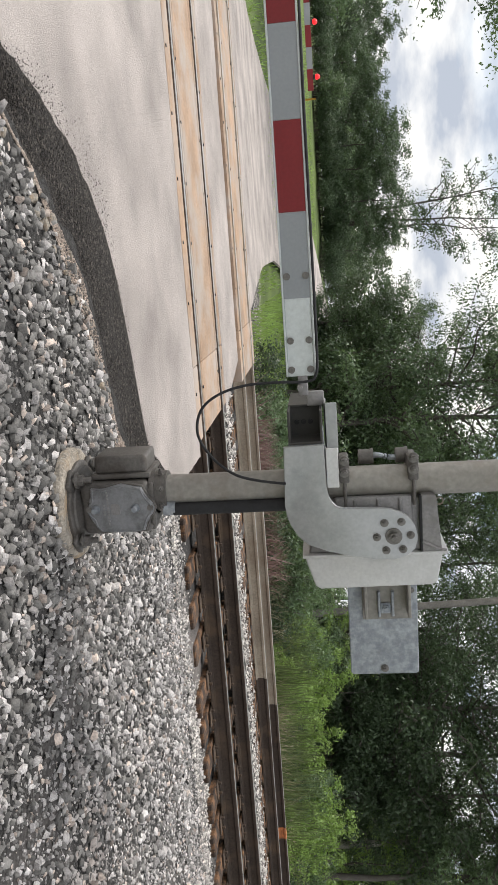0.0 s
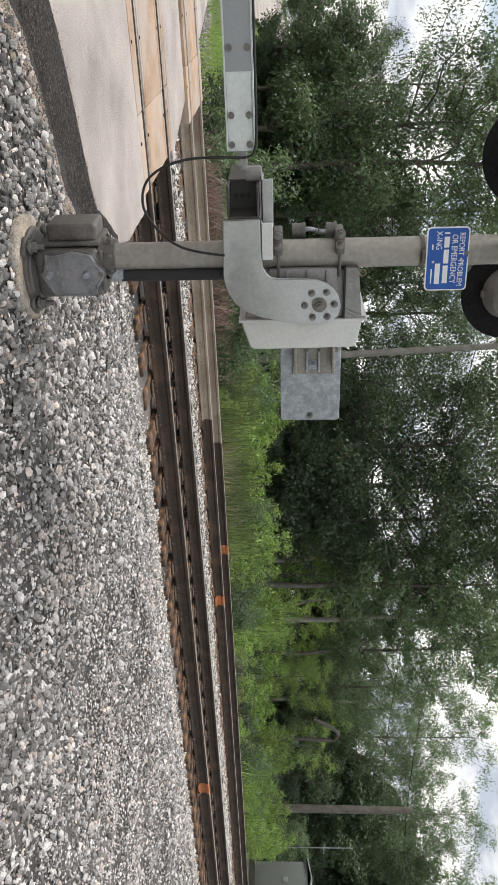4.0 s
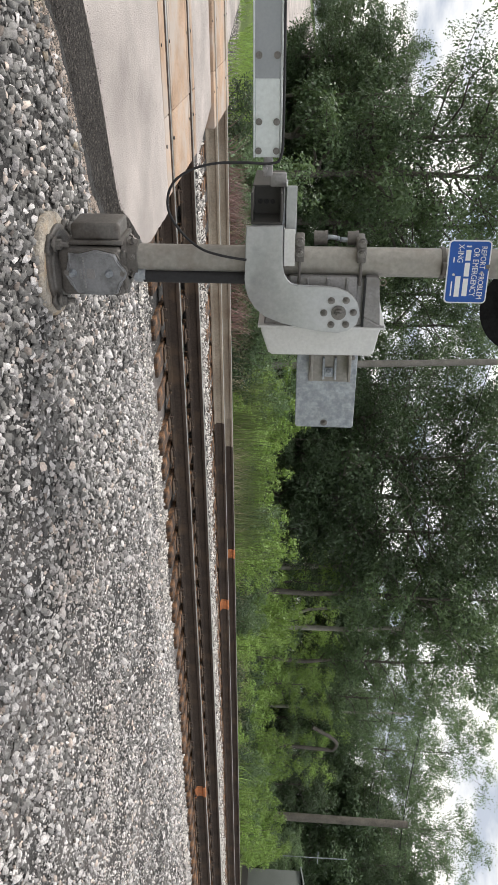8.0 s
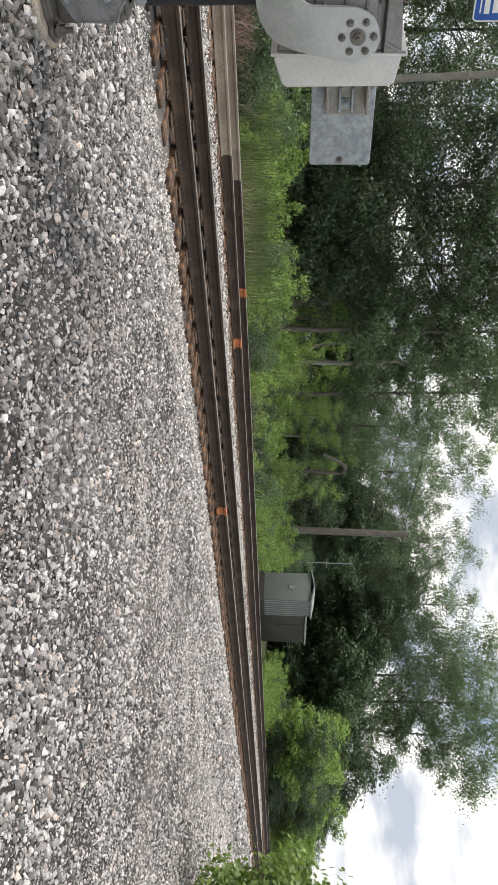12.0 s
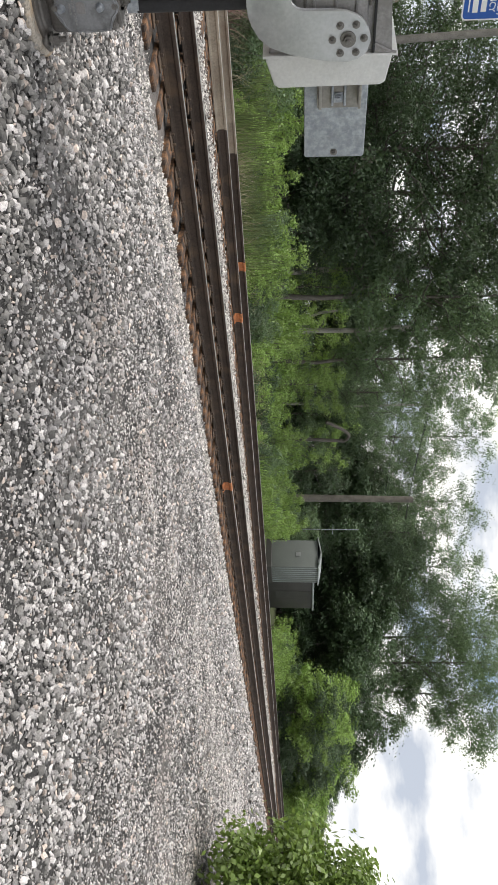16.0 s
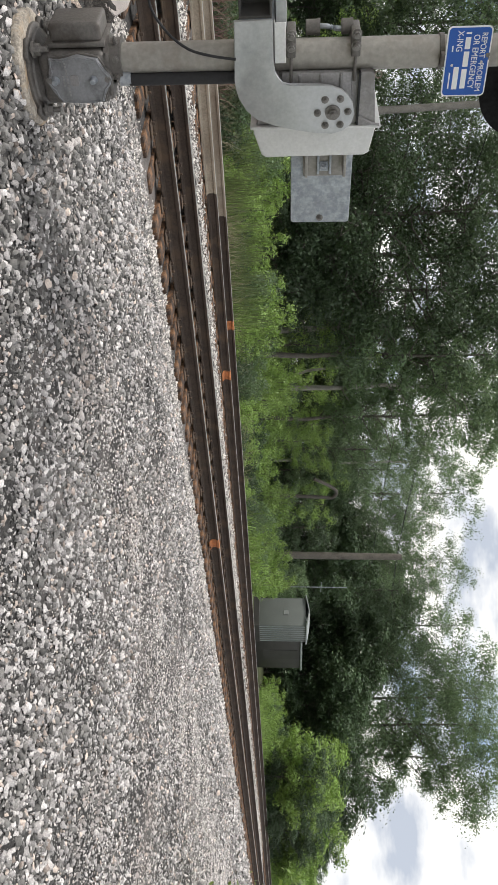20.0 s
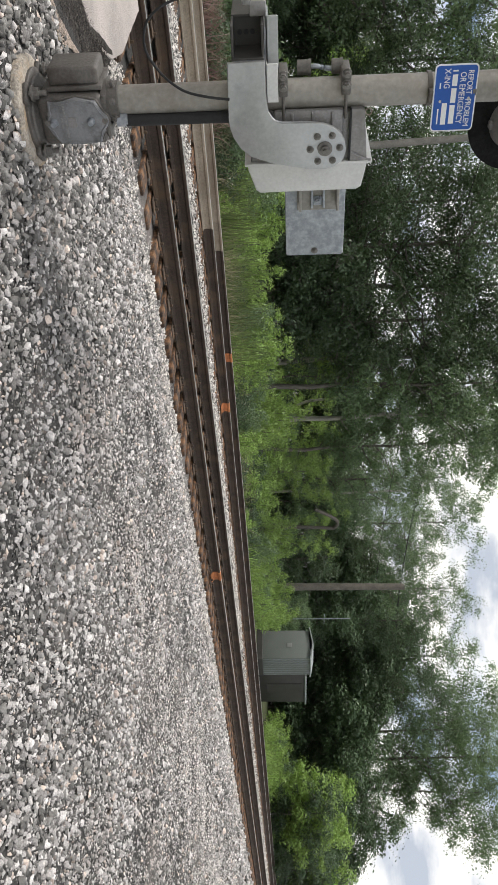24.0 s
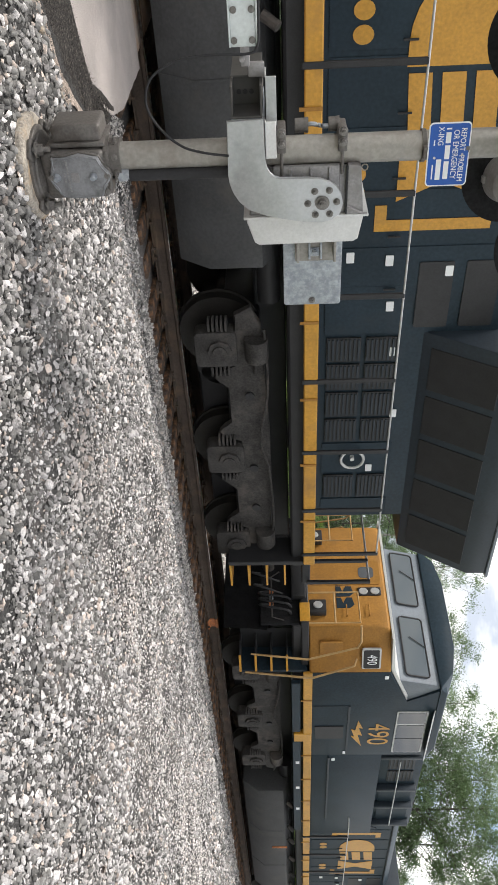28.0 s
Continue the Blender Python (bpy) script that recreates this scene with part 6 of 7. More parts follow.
# ---- loose stone ----
def stones(rng, xs, ys, zs, size, flat=1.0, m=4):
    """Broken angular stones: chips of four corners with a tilted top and slanting sides; m = 1 gives plain shards with one peak."""
    n = len(xs)
    k = 4
    ang = (np.arange(k) * 2 * np.pi / k)[None] + rng.uniform(-0.6, 0.6, (n, k))
    rad = rng.uniform(0.55, 1.15, (n, k))
    px, py = np.cos(ang) * rad, np.sin(ang) * rad * rng.uniform(0.45, 1.0, (n, 1))
    h = rng.uniform(0.16, 0.42, (n, 1)) * flat
    if m == 1:
        tx, ty, tz = rng.uniform(-0.5, 0.5, (n, 1)), rng.uniform(-0.5, 0.5, (n, 1)), h * 1.25
        tri = [(i, (i + 1) % k, k) for i in range(k)]
    else:
        q = rng.uniform(0.5, 0.95, (n, 1))
        tx, ty = px * q + rng.uniform(-0.25, 0.25, (n, 1)), py * q + rng.uniform(-0.25, 0.25, (n, 1))
        tz = h + rng.uniform(-0.5, 0.5, (n, 1)) * tx * 0.6 + rng.uniform(-0.5, 0.5, (n, 1)) * ty * 0.6
        tri = [(k, k + 1, k + 2), (k, k + 2, k + 3)] + [t for i in range(k) for t in ((i, (i + 1) % k, k + (i + 1) % k), (i, k + (i + 1) % k, k + i))]
    v = np.stack([np.concatenate([px, tx], 1), np.concatenate([py, ty], 1), np.concatenate([-h.repeat(k, 1), tz], 1)], -1) * (0.5 * size)[:, None, None]
    a, b = rng.uniform(0, 2 * np.pi, n), rng.normal(0, 0.38, n)
    ca, sa, cb, sb = np.cos(a)[:, None], np.sin(a)[:, None], np.cos(b)[:, None], np.sin(b)[:, None]
    y, z = v[:, :, 1] * cb - v[:, :, 2] * sb, v[:, :, 1] * sb + v[:, :, 2] * cb
    x, y = v[:, :, 0] * ca - y * sa, v[:, :, 0] * sa + y * ca
    v = np.stack([x + xs[:, None], y + ys[:, None], z + zs[:, None]], -1)
    count = v.shape[1]
    f = (np.array(tri)[None] + count * np.arange(n)[:, None, None]).reshape(-1, 3)
    return v.reshape(-1, 3), f


def heap(name, mat, lots, label, category):
    """One mesh of many stones, from lots of (x, y, z, size)."""
    rng = np.random.default_rng(77)
    vs, fs, count = [], [], 0
    for x, y, z, size in lots:
        v, f = stones(rng, x, y, z, size, 1.0, 4 if np.median(np.hypot(x + 1.3, y + 7.9)) < 6.6 else 1)
        vs.append(v)
        fs.append(f + count)
        count += len(v)
    tagged(new(name, soup(name, np.concatenate(vs), np.concatenate(fs), M[mat])), label, category, kind="stuff")


def make_gravel():
    rng = np.random.default_rng(11)
    ground_at = np.vectorize(ground_z)
    right_at = np.vectorize(road_right)
    shoulder_at = np.vectorize(shoulder_right)

    def worn(x, y):
        """How far a place lies in the worn lane of fine, packed stone along the tracks."""
        mid = -4.25 + 0.22 * np.sin(x * 0.8 + 0.5) - 0.05 * np.clip(x - 8, 0, 20)
        a = np.exp(-((y - mid) / (0.30 + 0.035 * np.clip(x, 0, 14))) ** 2) * np.clip((x - 1.6) / 2.5, 0, 1)
        return a + 0.55 * np.exp(-((y + 6.6) / 0.5) ** 2) * np.clip((x - 3) / 3, 0, 1)

    # fans of ground seen from the yard's corner: inner and outer radius, stones a square metre, their middle size
    lots, tan, slate = [], [], []
    for r0, r1, dense, mid in ((2.6, 4.6, 2700, 0.027), (4.6, 6.8, 2300, 0.028), (6.8, 9.5, 1600, 0.032), (9.5, 13.0, 1100, 0.037), (13.0, 20.0, 520, 0.052), (20.0, 38.0, 180, 0.085)):
        n = int(dense * (r1 * r1 - r0 * r0) * radians(104) / 2)
        r, a = np.sqrt(rng.uniform(r0 * r0, r1 * r1, n)), np.radians(rng.uniform(-12, 92, n))
        x, y = -1.3 + r * np.sin(a), -7.9 + r * np.cos(a)
        keep = (x > shoulder_at(y) + 0.02 + rng.normal(size=n) * 0.05) & ((x - 0.12) ** 2 + (y + 4.09) ** 2 > 0.25 ** 2) & (y < -0.62) & (x < 34)
        x, y = x[keep], y[keep]
        lane = worn(x, y)
        size = mid * np.exp(rng.normal(size=len(x)) * 0.46) * (1 - 0.45 * np.clip(lane, 0, 1))
        patch = np.sin(x * 2.3 + 1.3 * np.sin(y * 1.7)) * np.sin(y * 2.9 + x * 0.6)
        near = np.clip((1.2 - x) / 1.2, 0, 1)
        some = rng.uniform(size=len(x)) > 0.42 * near
        x, y, size, patch, lane, near = x[some], y[some], size[some], patch[some], lane[some], near[some]
        size = np.minimum(size * (1 + 0.25 * patch + 0.6 * near), mid * 2.6)
        z = ground_at(x, y) + size * rng.uniform(-0.12, 0.34, len(x))
        pick = rng.uniform(size=len(x))
        brown = pick < 0.07 + 0.10 * np.clip(lane, 0, 1)
        dark = ~brown & (pick > 0.62 + 0.25 * np.clip(lane, 0, 1) - 0.30 * np.clip((1.6 - x) / 1.5, 0, 1))
        grey = ~brown & ~dark
        for lot, mask in ((lots, grey), (tan, brown), (slate, dark)):
            if mask.any():
                lot.append((x[mask], y[mask], z[mask], size[mask]))
    # the rest of the yard, outside those fans
    for x0, x1, y0, y1, n, mid in ((-2.4, 3.0, -11.0, -4.9, 32000, 0.042), (3.0, 14.0, -11.0, -8.0, 20000, 0.055), (14.0, 34.0, -11.0, -8.0, 9000, 0.085)):
        x, y = rng.uniform(x0, x1, n), rng.uniform(y0, y1, n)
        keep = (x > shoulder_at(y) + 0.02) & ((np.hypot(x + 1.3, y + 7.9) < 2.65) | (y < -8.0))
        x, y = x[keep], y[keep]
        size = mid * rng.uniform(0.7, 1.5, len(x))
        lots.append((x, y, ground_at(x, y) + size * 0.1, size))
    heap("gravel", "stone", lots, "loose grey crushed stone covering the ground beside the tracks", "gravel")
    heap("slate_gravel", "slate", slate, "dark slate-grey broken stones among the lighter gravel", "gravel")
    heap("brown_gravel", "brown_stone", tan, "scattered tan and brown stones among the grey gravel", "gravel")
    # fine stone of the worn lane
    n = 90000
    x, y = rng.uniform(1.6, 22, n), rng.uniform(-7.4, -2.4, n)
    keep = rng.uniform(size=n) < worn(x, y)
    x, y = x[keep], y[keep]
    size = rng.uniform(0.012, 0.030, len(x)) * (1 + 0.05 * np.clip(x - 6, 0, 30))
    heap("fine_gravel", "fine_stone", [(x, y, ground_at(x, y) + 0.012, size)], "fine packed stone of a worn lane through the gravel", "gravel")
    # grit on the broken shoulder, thinning out over the pale paving, and sandy grit at its outer edge
    road_at = np.vectorize(road_z)
    for name, mat, n, a0, a1, s0, s1, label in (("shoulder_grit", "asphalt_dark", 36000, -0.45, 1.0, 0.004, 0.011, "dark asphalt crumbs on the broken shoulder"), ("sandy_grit", "sand", 16000, 0.88, 1.30, 0.006, 0.016, "tan sandy grit along the broken paving")):
        y = rng.uniform(-6.5, -2.0, n)
        q = rng.uniform(0, 1, n)
        t = a0 + (a1 - a0) * (q ** 0.45 if a0 < 0 else q * (0.55 + 0.45 * np.sin(y * 5.0)))
        wide = np.maximum(0.12, shoulder_at(y) - right_at(y))
        x = right_at(y) + wide * t
        c = np.clip(t, 0, 1)
        c = c * c * (3 - 2 * c)
        z = (road_at(y) + 0.004) * (1 - c) + (ground_at(x, y) + (0.012 if a0 > 0 else -0.006)) * c
        heap(name, mat, [(x, y, z, rng.uniform(s0, s1, n))], label, "gravel")
    lots = []
    for x0, x1, y0, y1, n in ((0.75, 18.0, 1.62, 3.78, 15000), (18.0, 45.0, 1.62, 3.78, 6000), (0.75, 24.0, -0.98, -0.30, 14000), (24.0, 60.0, -0.98, -0.30, 4000), (0.9, 20.0, 0.14, 1.36, 5000), (0.1, 20, 5.5, 7.4, 9000), (-1.0, 5.0, 7.4, 15.5, 9000)):
        x, y = rng.uniform(x0, x1, n), rng.uniform(y0, y1, n)
        if y0 > 1.5:
            keep = x > right_at(y) + 0.12
            x, y = x[keep], y[keep]
        size = rng.uniform(0.03, 0.075, len(x)) * (1 + 0.02 * np.clip(x - 12, 0, 40))
        z = np.where((y > 1.6) & (y < 3.8), -0.175 + 0.03 * np.exp(-((y - 2.7) / 0.6) ** 2), -0.27)
        z = np.where(y > 5.4, np.where(y < 6.4, -0.19, ground_at(x, y)), z)
        z = np.where(y < 0, -0.232 - 0.02 * np.clip((y + 0.9) / 0.6, 0, 1), z)
        lots.append((x, y, z + size * 0.1, size))
    heap("ballast", "tan_stone", lots, "pale broken ballast stone between the tracks and ties", "ballast")
    # bed under the stones, level with the ties; its near-black colour paints their shaded gaps
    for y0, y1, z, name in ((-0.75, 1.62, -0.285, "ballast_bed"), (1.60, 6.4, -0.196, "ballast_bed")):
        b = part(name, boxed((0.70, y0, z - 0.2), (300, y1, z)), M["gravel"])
        tagged(b, "packed ballast bed below the tracks, darkened for shade between stones", "ground", kind="structure")
    # a few larger pale stones by the paved edge
    for k in range(22):
        a = rng.uniform(-4.5, -3.0)
        x = shoulder_right(a) + rng.uniform(-0.05, 0.30)
        s = rng.uniform(0.035, 0.085)
        v, f = stones(rng, np.array([0.0]), np.array([0.0]), np.array([0.0]), np.array([s]), 1.3)
        o = new("loose_stone", soup("loose_stone", v, f, M["concrete"]))
        o.location = (x, a, ground_z(x, a) + s * 0.15)
        tagged(o, "pale loose stone beside the paved edge", "stone", "loose stones by the road")


make_gravel()


# ---- trees and plants ----
def limb(bm, a, b, r0, r1, bend, rng, n=5, sides=7):
    """A tapering, slightly crooked limb. Returns its points."""
    a, b = np.array(a, float), np.array(b, float)
    pts = [a + (b - a) * t + rng.normal(size=3) * bend * math.sin(math.pi * t) for t in np.linspace(0, 1, n)]
    rings = []
    for i, p in enumerate(pts):
        d = Vector(pts[min(i + 1, n - 1)] - pts[max(i - 1, 0)]).normalized()
        s = d.cross(Vector((0.31, 0.95, 0.05)))
        s.normalize()
        u = s.cross(d)
        r = r0 + (r1 - r0) * i / (n - 1)
        rings.append([bm.verts.new(Vector(p) + r * (math.cos(k * 2 * math.pi / sides) * s + math.sin(k * 2 * math.pi / sides) * u)) for k in range(sides)])
    for p, q in zip(rings, rings[1:]):
        for k in range(sides):
            bm.faces.new((p[k], p[(k + 1) % sides], q[(k + 1) % sides], q[k]))
    bm.faces.new(rings[-1])
    return pts


def tree_kind(seed, h, spread, first, nlimb, nleaf, size, mat, bark, clump=0.55, upright=0.5, twigs=3, label="", stems=((0, 0),)):
    """Tapered stems with limbs and twigs, and leaves in flat sprays along them."""
    rng = np.random.default_rng(seed)
    root = thing("tree", pose(0, 0, -200), label, "tree", "trees of the wood")
    bm = bmesh.new()
    trunks = [limb(bm, (sx * 0.1, sy * 0.1, -0.3), (rng.normal() * 0.25 + sx, rng.normal() * 0.25 + sy, h * (0.93 - 0.06 * k)), (0.0095 * h + 0.025) / len(stems) ** 0.5, 0.02, h * 0.006, rng, 9, 9) for k, (sx, sy) in enumerate(stems)]
    centres, weights = [], []
    for k in range(nlimb):
        trunk = trunks[k % len(trunks)]
        t = first + (0.97 - first) * (k + rng.uniform(0, 0.8)) / nlimb
        i = min(int(t * 8), 7)
        base = trunk[i] + (trunk[i + 1] - trunk[i]) * (t * 8 - i)
        a = rng.uniform(0, 2 * math.pi) if k % 2 else (k * 2.4) % (2 * math.pi)
        reach = spread * (0.45 + 0.75 * math.sin(math.pi * min(1, 0.18 + 0.82 * (1 - (t - first) / (1 - first)))) ** 0.8) * rng.uniform(0.6, 1.2)
        tip = base + np.array((math.cos(a) * reach, math.sin(a) * reach, reach * upright * rng.uniform(0.3, 1.3)))
        r0 = max(0.012, 0.006 * h * (1.05 - t))
        limb(bm, base, tip, r0, 0.008, reach * 0.07, rng, 5, 5)
        for j in range(twigs):
            s = rng.uniform(0.35, 1.0)
            q = base + (tip - base) * s
            out = q + rng.normal(size=3) * np.array((0.42, 0.42, 0.28)) * reach * 0.55
            if j < 3:
                limb(bm, q, out, r0 * 0.4, 0.005, reach * 0.04, rng, 3, 4)
            centres += [q * 0.4 + out * 0.6, out]
            weights += [0.5, 1.0]
        centres.append(tip)
        weights.append(1.0)
    part("trunk", bm, M[bark], root, "", smooth=60)
    v, f = clumps(centres, weights, clump * spread * 0.30, nleaf, size, rng)
    crown = new("crown", soup("crown", v, f, M[mat]))
    crown.parent = root
    return root


def bush_kind(seed, r, h, n, size, mat, label, droop=0.2, narrow=0.6, stems=16):
    rng = np.random.default_rng(seed)
    root = thing("bush", pose(0, 0, -200), label, "bush", "bushes along the tracks")
    bm = bmesh.new()
    tips = []
    for k in range(stems):
        a, q = rng.uniform(0, 2 * math.pi), math.sqrt(rng.uniform(0.02, 1))
        tip = np.array((math.cos(a) * q * r, math.sin(a) * q * r, h * (1.08 - 0.55 * q * q) * rng.uniform(0.75, 1.1)))
        limb(bm, tip * np.array((0.15, 0.15, 0)) - np.array((0, 0, 0.15)), tip, 0.018, 0.005, 0.06, rng, 4, 4)
        tips += [tip, tip * np.array((0.85, 0.85, 0.72)), tip * np.array((0.9, 0.9, 0.42))]
    part("stem", bm, M["bark"], root)
    v, f = clumps(tips, np.ones(len(tips)), 0.30 * r, n, size, rng, 0.75, droop, narrow)
    v[:, 2] = np.maximum(v[:, 2], 0.01)
    crown = new("foliage", soup("foliage", v, f, M[mat]))
    crown.parent = root
    return root


def plant(kind, x, y, s=1.0, turn=0.0, z=None, squash=1.0):
    if -8 < y < 20 and 1.68 < (x + 1.5) / (y + 8) < 2.25 and x > 20:
        return None  # the clearing in front of the hut
    if 11 < y < 60 and 0.43 < (x + 1.2) / (y + 7.8) < 0.51:
        return None  # the gap in the wood at the utility pole
    c = copy_thing(kind, pose(x, y, (ground_z(x, y) if z is None else z) - 0.05, 0, 0, turn) @ Matrix.Diagonal((s, s, s * squash, 1)))
    c.scale = (s, s, s * squash)
    return c


def stand(kind, tall, bearing, away, rise_angle, rng, wide=1.0):
    """Plants a tree by its bearing and distance from the yard's corner and the angle up to its top."""
    x, y = -1.3 + away * math.sin(radians(bearing)), -7.9 + away * math.cos(radians(bearing))
    g = ground_z(x, y)
    s = (math.tan(radians(rise_angle)) * away + 1.28 - g) / tall
    c = copy_thing(kind, pose(x, y, g - 0.05, 0, 0, rng.uniform(0, 360)))
    c.scale = (s * wide, s * wide, s)
    return c


def make_trees():
    rng = random.Random(21)
    broad = [tree_kind(31 + k, 14, sp, first, nl, 34000 if k == 2 else 25000, 0.125, mat, bark, clump=cl, upright=up, twigs=5, label=lab) for k, (sp, first, nl, mat, bark, cl, up, lab) in enumerate((
        (3.1, 0.14, 40, "leaf", "bark", 0.85, 0.5, "tall green deciduous tree at the edge of the wood"),
        (2.9, 0.30, 34, "leaf", "bark", 0.80, 0.6, "tall dark-leaved tree with a bare lower trunk"),
        (3.5, 0.10, 40, "leaf_dark", "bark", 0.9, 0.35, "broad leafy tree with low branches"),
        (2.6, 0.34, 26, "leaf", "bark_pale", 0.72, 0.6, "slender pale-barked tree with an open crown"),
        (3.6, 0.52, 30, "leaf", "bark", 0.78, 0.45, "tall tree with a high spreading crown on a bare trunk")))]
    thin = tree_kind(37, 14, 2.8, 0.30, 26, 9000, 0.13, "leaf", "bark", clump=0.7, upright=0.6, twigs=5, label="thin open tree with bare branches")
    far = [tree_kind(41 + k, 13, sp, first, 26, 9000, 0.30, mat, "bark", clump=1.0, upright=0.5, label=lab) for k, (sp, first, mat, lab) in enumerate((
        (3.6, 0.08, "leaf_dark", "dark full-crowned tree at the far side of the field"), (3.4, 0.05, "leaf", "green full-crowned tree at the far side of the field")))]
    sparse = tree_kind(51, 17, 3.0, 0.42, 36, 8000, 0.16, "leaf_dark", "bark", clump=0.5, upright=0.9, twigs=6, label="tall forked tree with bare limbs against the sky", stems=((-1.6, 0), (0.4, 0.5), (1.9, 0)))
    low = [tree_kind(71, 7, 2.4, 0.08, 22, 11000, 0.115, "leaf", "bark", clump=0.95, label="small leafy tree in the undergrowth"), tree_kind(72, 7, 2.2, 0.06, 20, 9000, 0.11, "leaf_light", "bark", clump=0.9, label="small bright green sapling in the undergrowth"), tree_kind(73, 7, 2.5, 0.05, 26, 12000, 0.16, "leaf_dark", "bark", clump=1.0, label="dense young tree with leaves darkened for shade")]
    hedge = tree_kind(75, 7, 2.7, 0.05, 24, 9000, 0.22, "leaf_light", "bark", clump=0.9, label="dense low tree towards the far end of the tracks")
    # the edge of the wood, from the road towards the hut
    for a, d, e, k, w in ((5.0, 33, 8.0, 2, 0.9), (7.4, 32, 15.0, 0, 0.7), (10.0, 30, 23.5, 2, 0.75), (12.4, 29, 25, 0, 0.85), (15.6, 31, 25, 0, 0.85), (18.4, 33, 14, 2, 0.8), (20.2, 36, 21, 1, 0.7),
                          (27.0, 33, 14.5, 0, 0.8), (29.4, 30, 17.5, 2, 0.9), (32.2, 29, 21, 2, 0.9), (35.0, 30, 22.5, 2, 0.85), (37.6, 31, 20.5, 2, 0.8), (40.4, 33, 20, 3, 0.95), (42.2, 31, 19.0, 1, 0.9), (44.6, 35, 18.5, 3, 0.95), (46.8, 37, 15.5, 1, 0.8),
                          (49.0, 42, 12.8, 0, 0.7), (50.6, 47, 9.8, 0, 0.65), (52.3, 50, 13.6, 1, 0.62), (54.2, 51, 11.0, 0, 0.6), (55.6, 54, 9.6, 1, 0.75), (57.0, 53, 13.0, 0, 0.58), (59.2, 56, 10.6, 2, 0.75), (61.6, 62, 12.9, 0, 0.85), (64.2, 60, 11.2, 2, 0.75), (66.6, 62, 14.4, 0, 0.8), (68.6, 64, 15.0, 4, 0.9), (70.2, 66, 13.4, 4, 0.8)):
        stand(broad[k], 14, a, d, e, rng, w)
    for a, d, e in ((22.5, 36, 19), (24.6, 40, 13), (48.4, 46, 10), (53.4, 55, 10), (72.0, 70, 7.0)):
        stand(thin, 14, a, d, e, rng, 0.8)
    # a second row, lower, that closes the wood behind
    for k in range(30):
        a = 9 + k * 2.15 + rng.uniform(-0.7, 0.7)
        if not 20.5 < a < 27:
            stand(broad[rng.choice((2, 0, 1))], 14, a, 39 + (0.5 if a < 55 else 1.0) * max(0, a - 35) + rng.uniform(-2, 5), rng.uniform(6.0, 9.0) if a < 46 else rng.uniform(4.5, 6.5), rng, 0.95)
    # dense young trees inside the wood, and behind the hut, their leaves darkened for shade
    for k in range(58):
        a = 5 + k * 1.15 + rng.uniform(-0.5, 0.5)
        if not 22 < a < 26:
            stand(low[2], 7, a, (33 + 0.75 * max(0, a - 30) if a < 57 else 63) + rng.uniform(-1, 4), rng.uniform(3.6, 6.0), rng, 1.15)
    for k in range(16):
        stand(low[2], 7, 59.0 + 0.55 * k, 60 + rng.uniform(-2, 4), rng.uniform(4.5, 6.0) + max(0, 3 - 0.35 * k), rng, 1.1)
    # far left beyond the field
    plant(sparse, -4.0, 60, 1.16, 20)
    for x, y, s in ((-7.5, 57, 0.95), (-5.2, 56, 1.0), (-3.4, 57, 0.8), (-9.5, 58, 0.92), (-11.6, 60, 0.85), (-1.6, 61, 0.66), (-14, 61, 0.75), (-16.5, 62, 0.7)):
        plant(low[2], x, y, s, rng.uniform(0, 360))
    for k in range(30):
        plant(far[rng.choice((0, 0, 1))], -62 + k * 2.1 + rng.uniform(-1, 1), 86 + rng.uniform(-5, 8) + 0.5 * k, rng.uniform(0.5, 0.72), rng.uniform(0, 360))
    for k in range(16):
        plant(low[2], -24 + k * 1.6 + rng.uniform(-0.6, 0.6), 72 + rng.uniform(-2, 4) + 0.6 * k, rng.uniform(0.5, 0.8), rng.uniform(0, 360))
    for k in range(7):
        plant(far[1], 1.5 + k * 3.2, 128 + rng.uniform(-6, 6) + k * 3, rng.uniform(0.6, 0.75), rng.uniform(0, 360))
    plant(broad[0], -12.5, 24, 1.15, 10)
    plant(broad[2], -17, 30, 1.2, 70)
    # dense low trees towards the far end of the tracks
    for k in range(60):
        q = k / 59
        a = 71 + 14 * q + rng.uniform(-0.3, 0.3)
        top = 4.9 - 2.9 * min(1, q * 1.9) - 0.5 * q
        stand(hedge if rng.uniform(0, 1) < 0.65 else low[2], 7, a, (60 if k % 2 else 48) + 110 * q * q + rng.uniform(-3, 6), top * rng.uniform(0.65, 1.05) if k % 2 else top * 0.6, rng, 1.1)
    for k in range(16):
        plant(far[1], 90 + k * 9 + rng.uniform(-2, 2), -9 - rng.uniform(0, 8), rng.uniform(0.5, 0.7), rng.uniform(0, 360))
    # undergrowth at the foot of the wood
    for k in range(50):
        x = 3 + k * 1.3 + rng.uniform(-0.8, 0.8)
        plant(low[rng.choice((0, 1, 2, 0))], x, 13.2 + rng.uniform(0, 5.0) + 0.03 * x + 8.0 * smooth(8.0, 4.5, x), rng.uniform(0.32, 0.66), rng.uniform(0, 360))
    for k in broad + low + far + [sparse, hedge, thin]:
        for o in (*k.children_recursive, k):
            bpy.data.objects.remove(o)


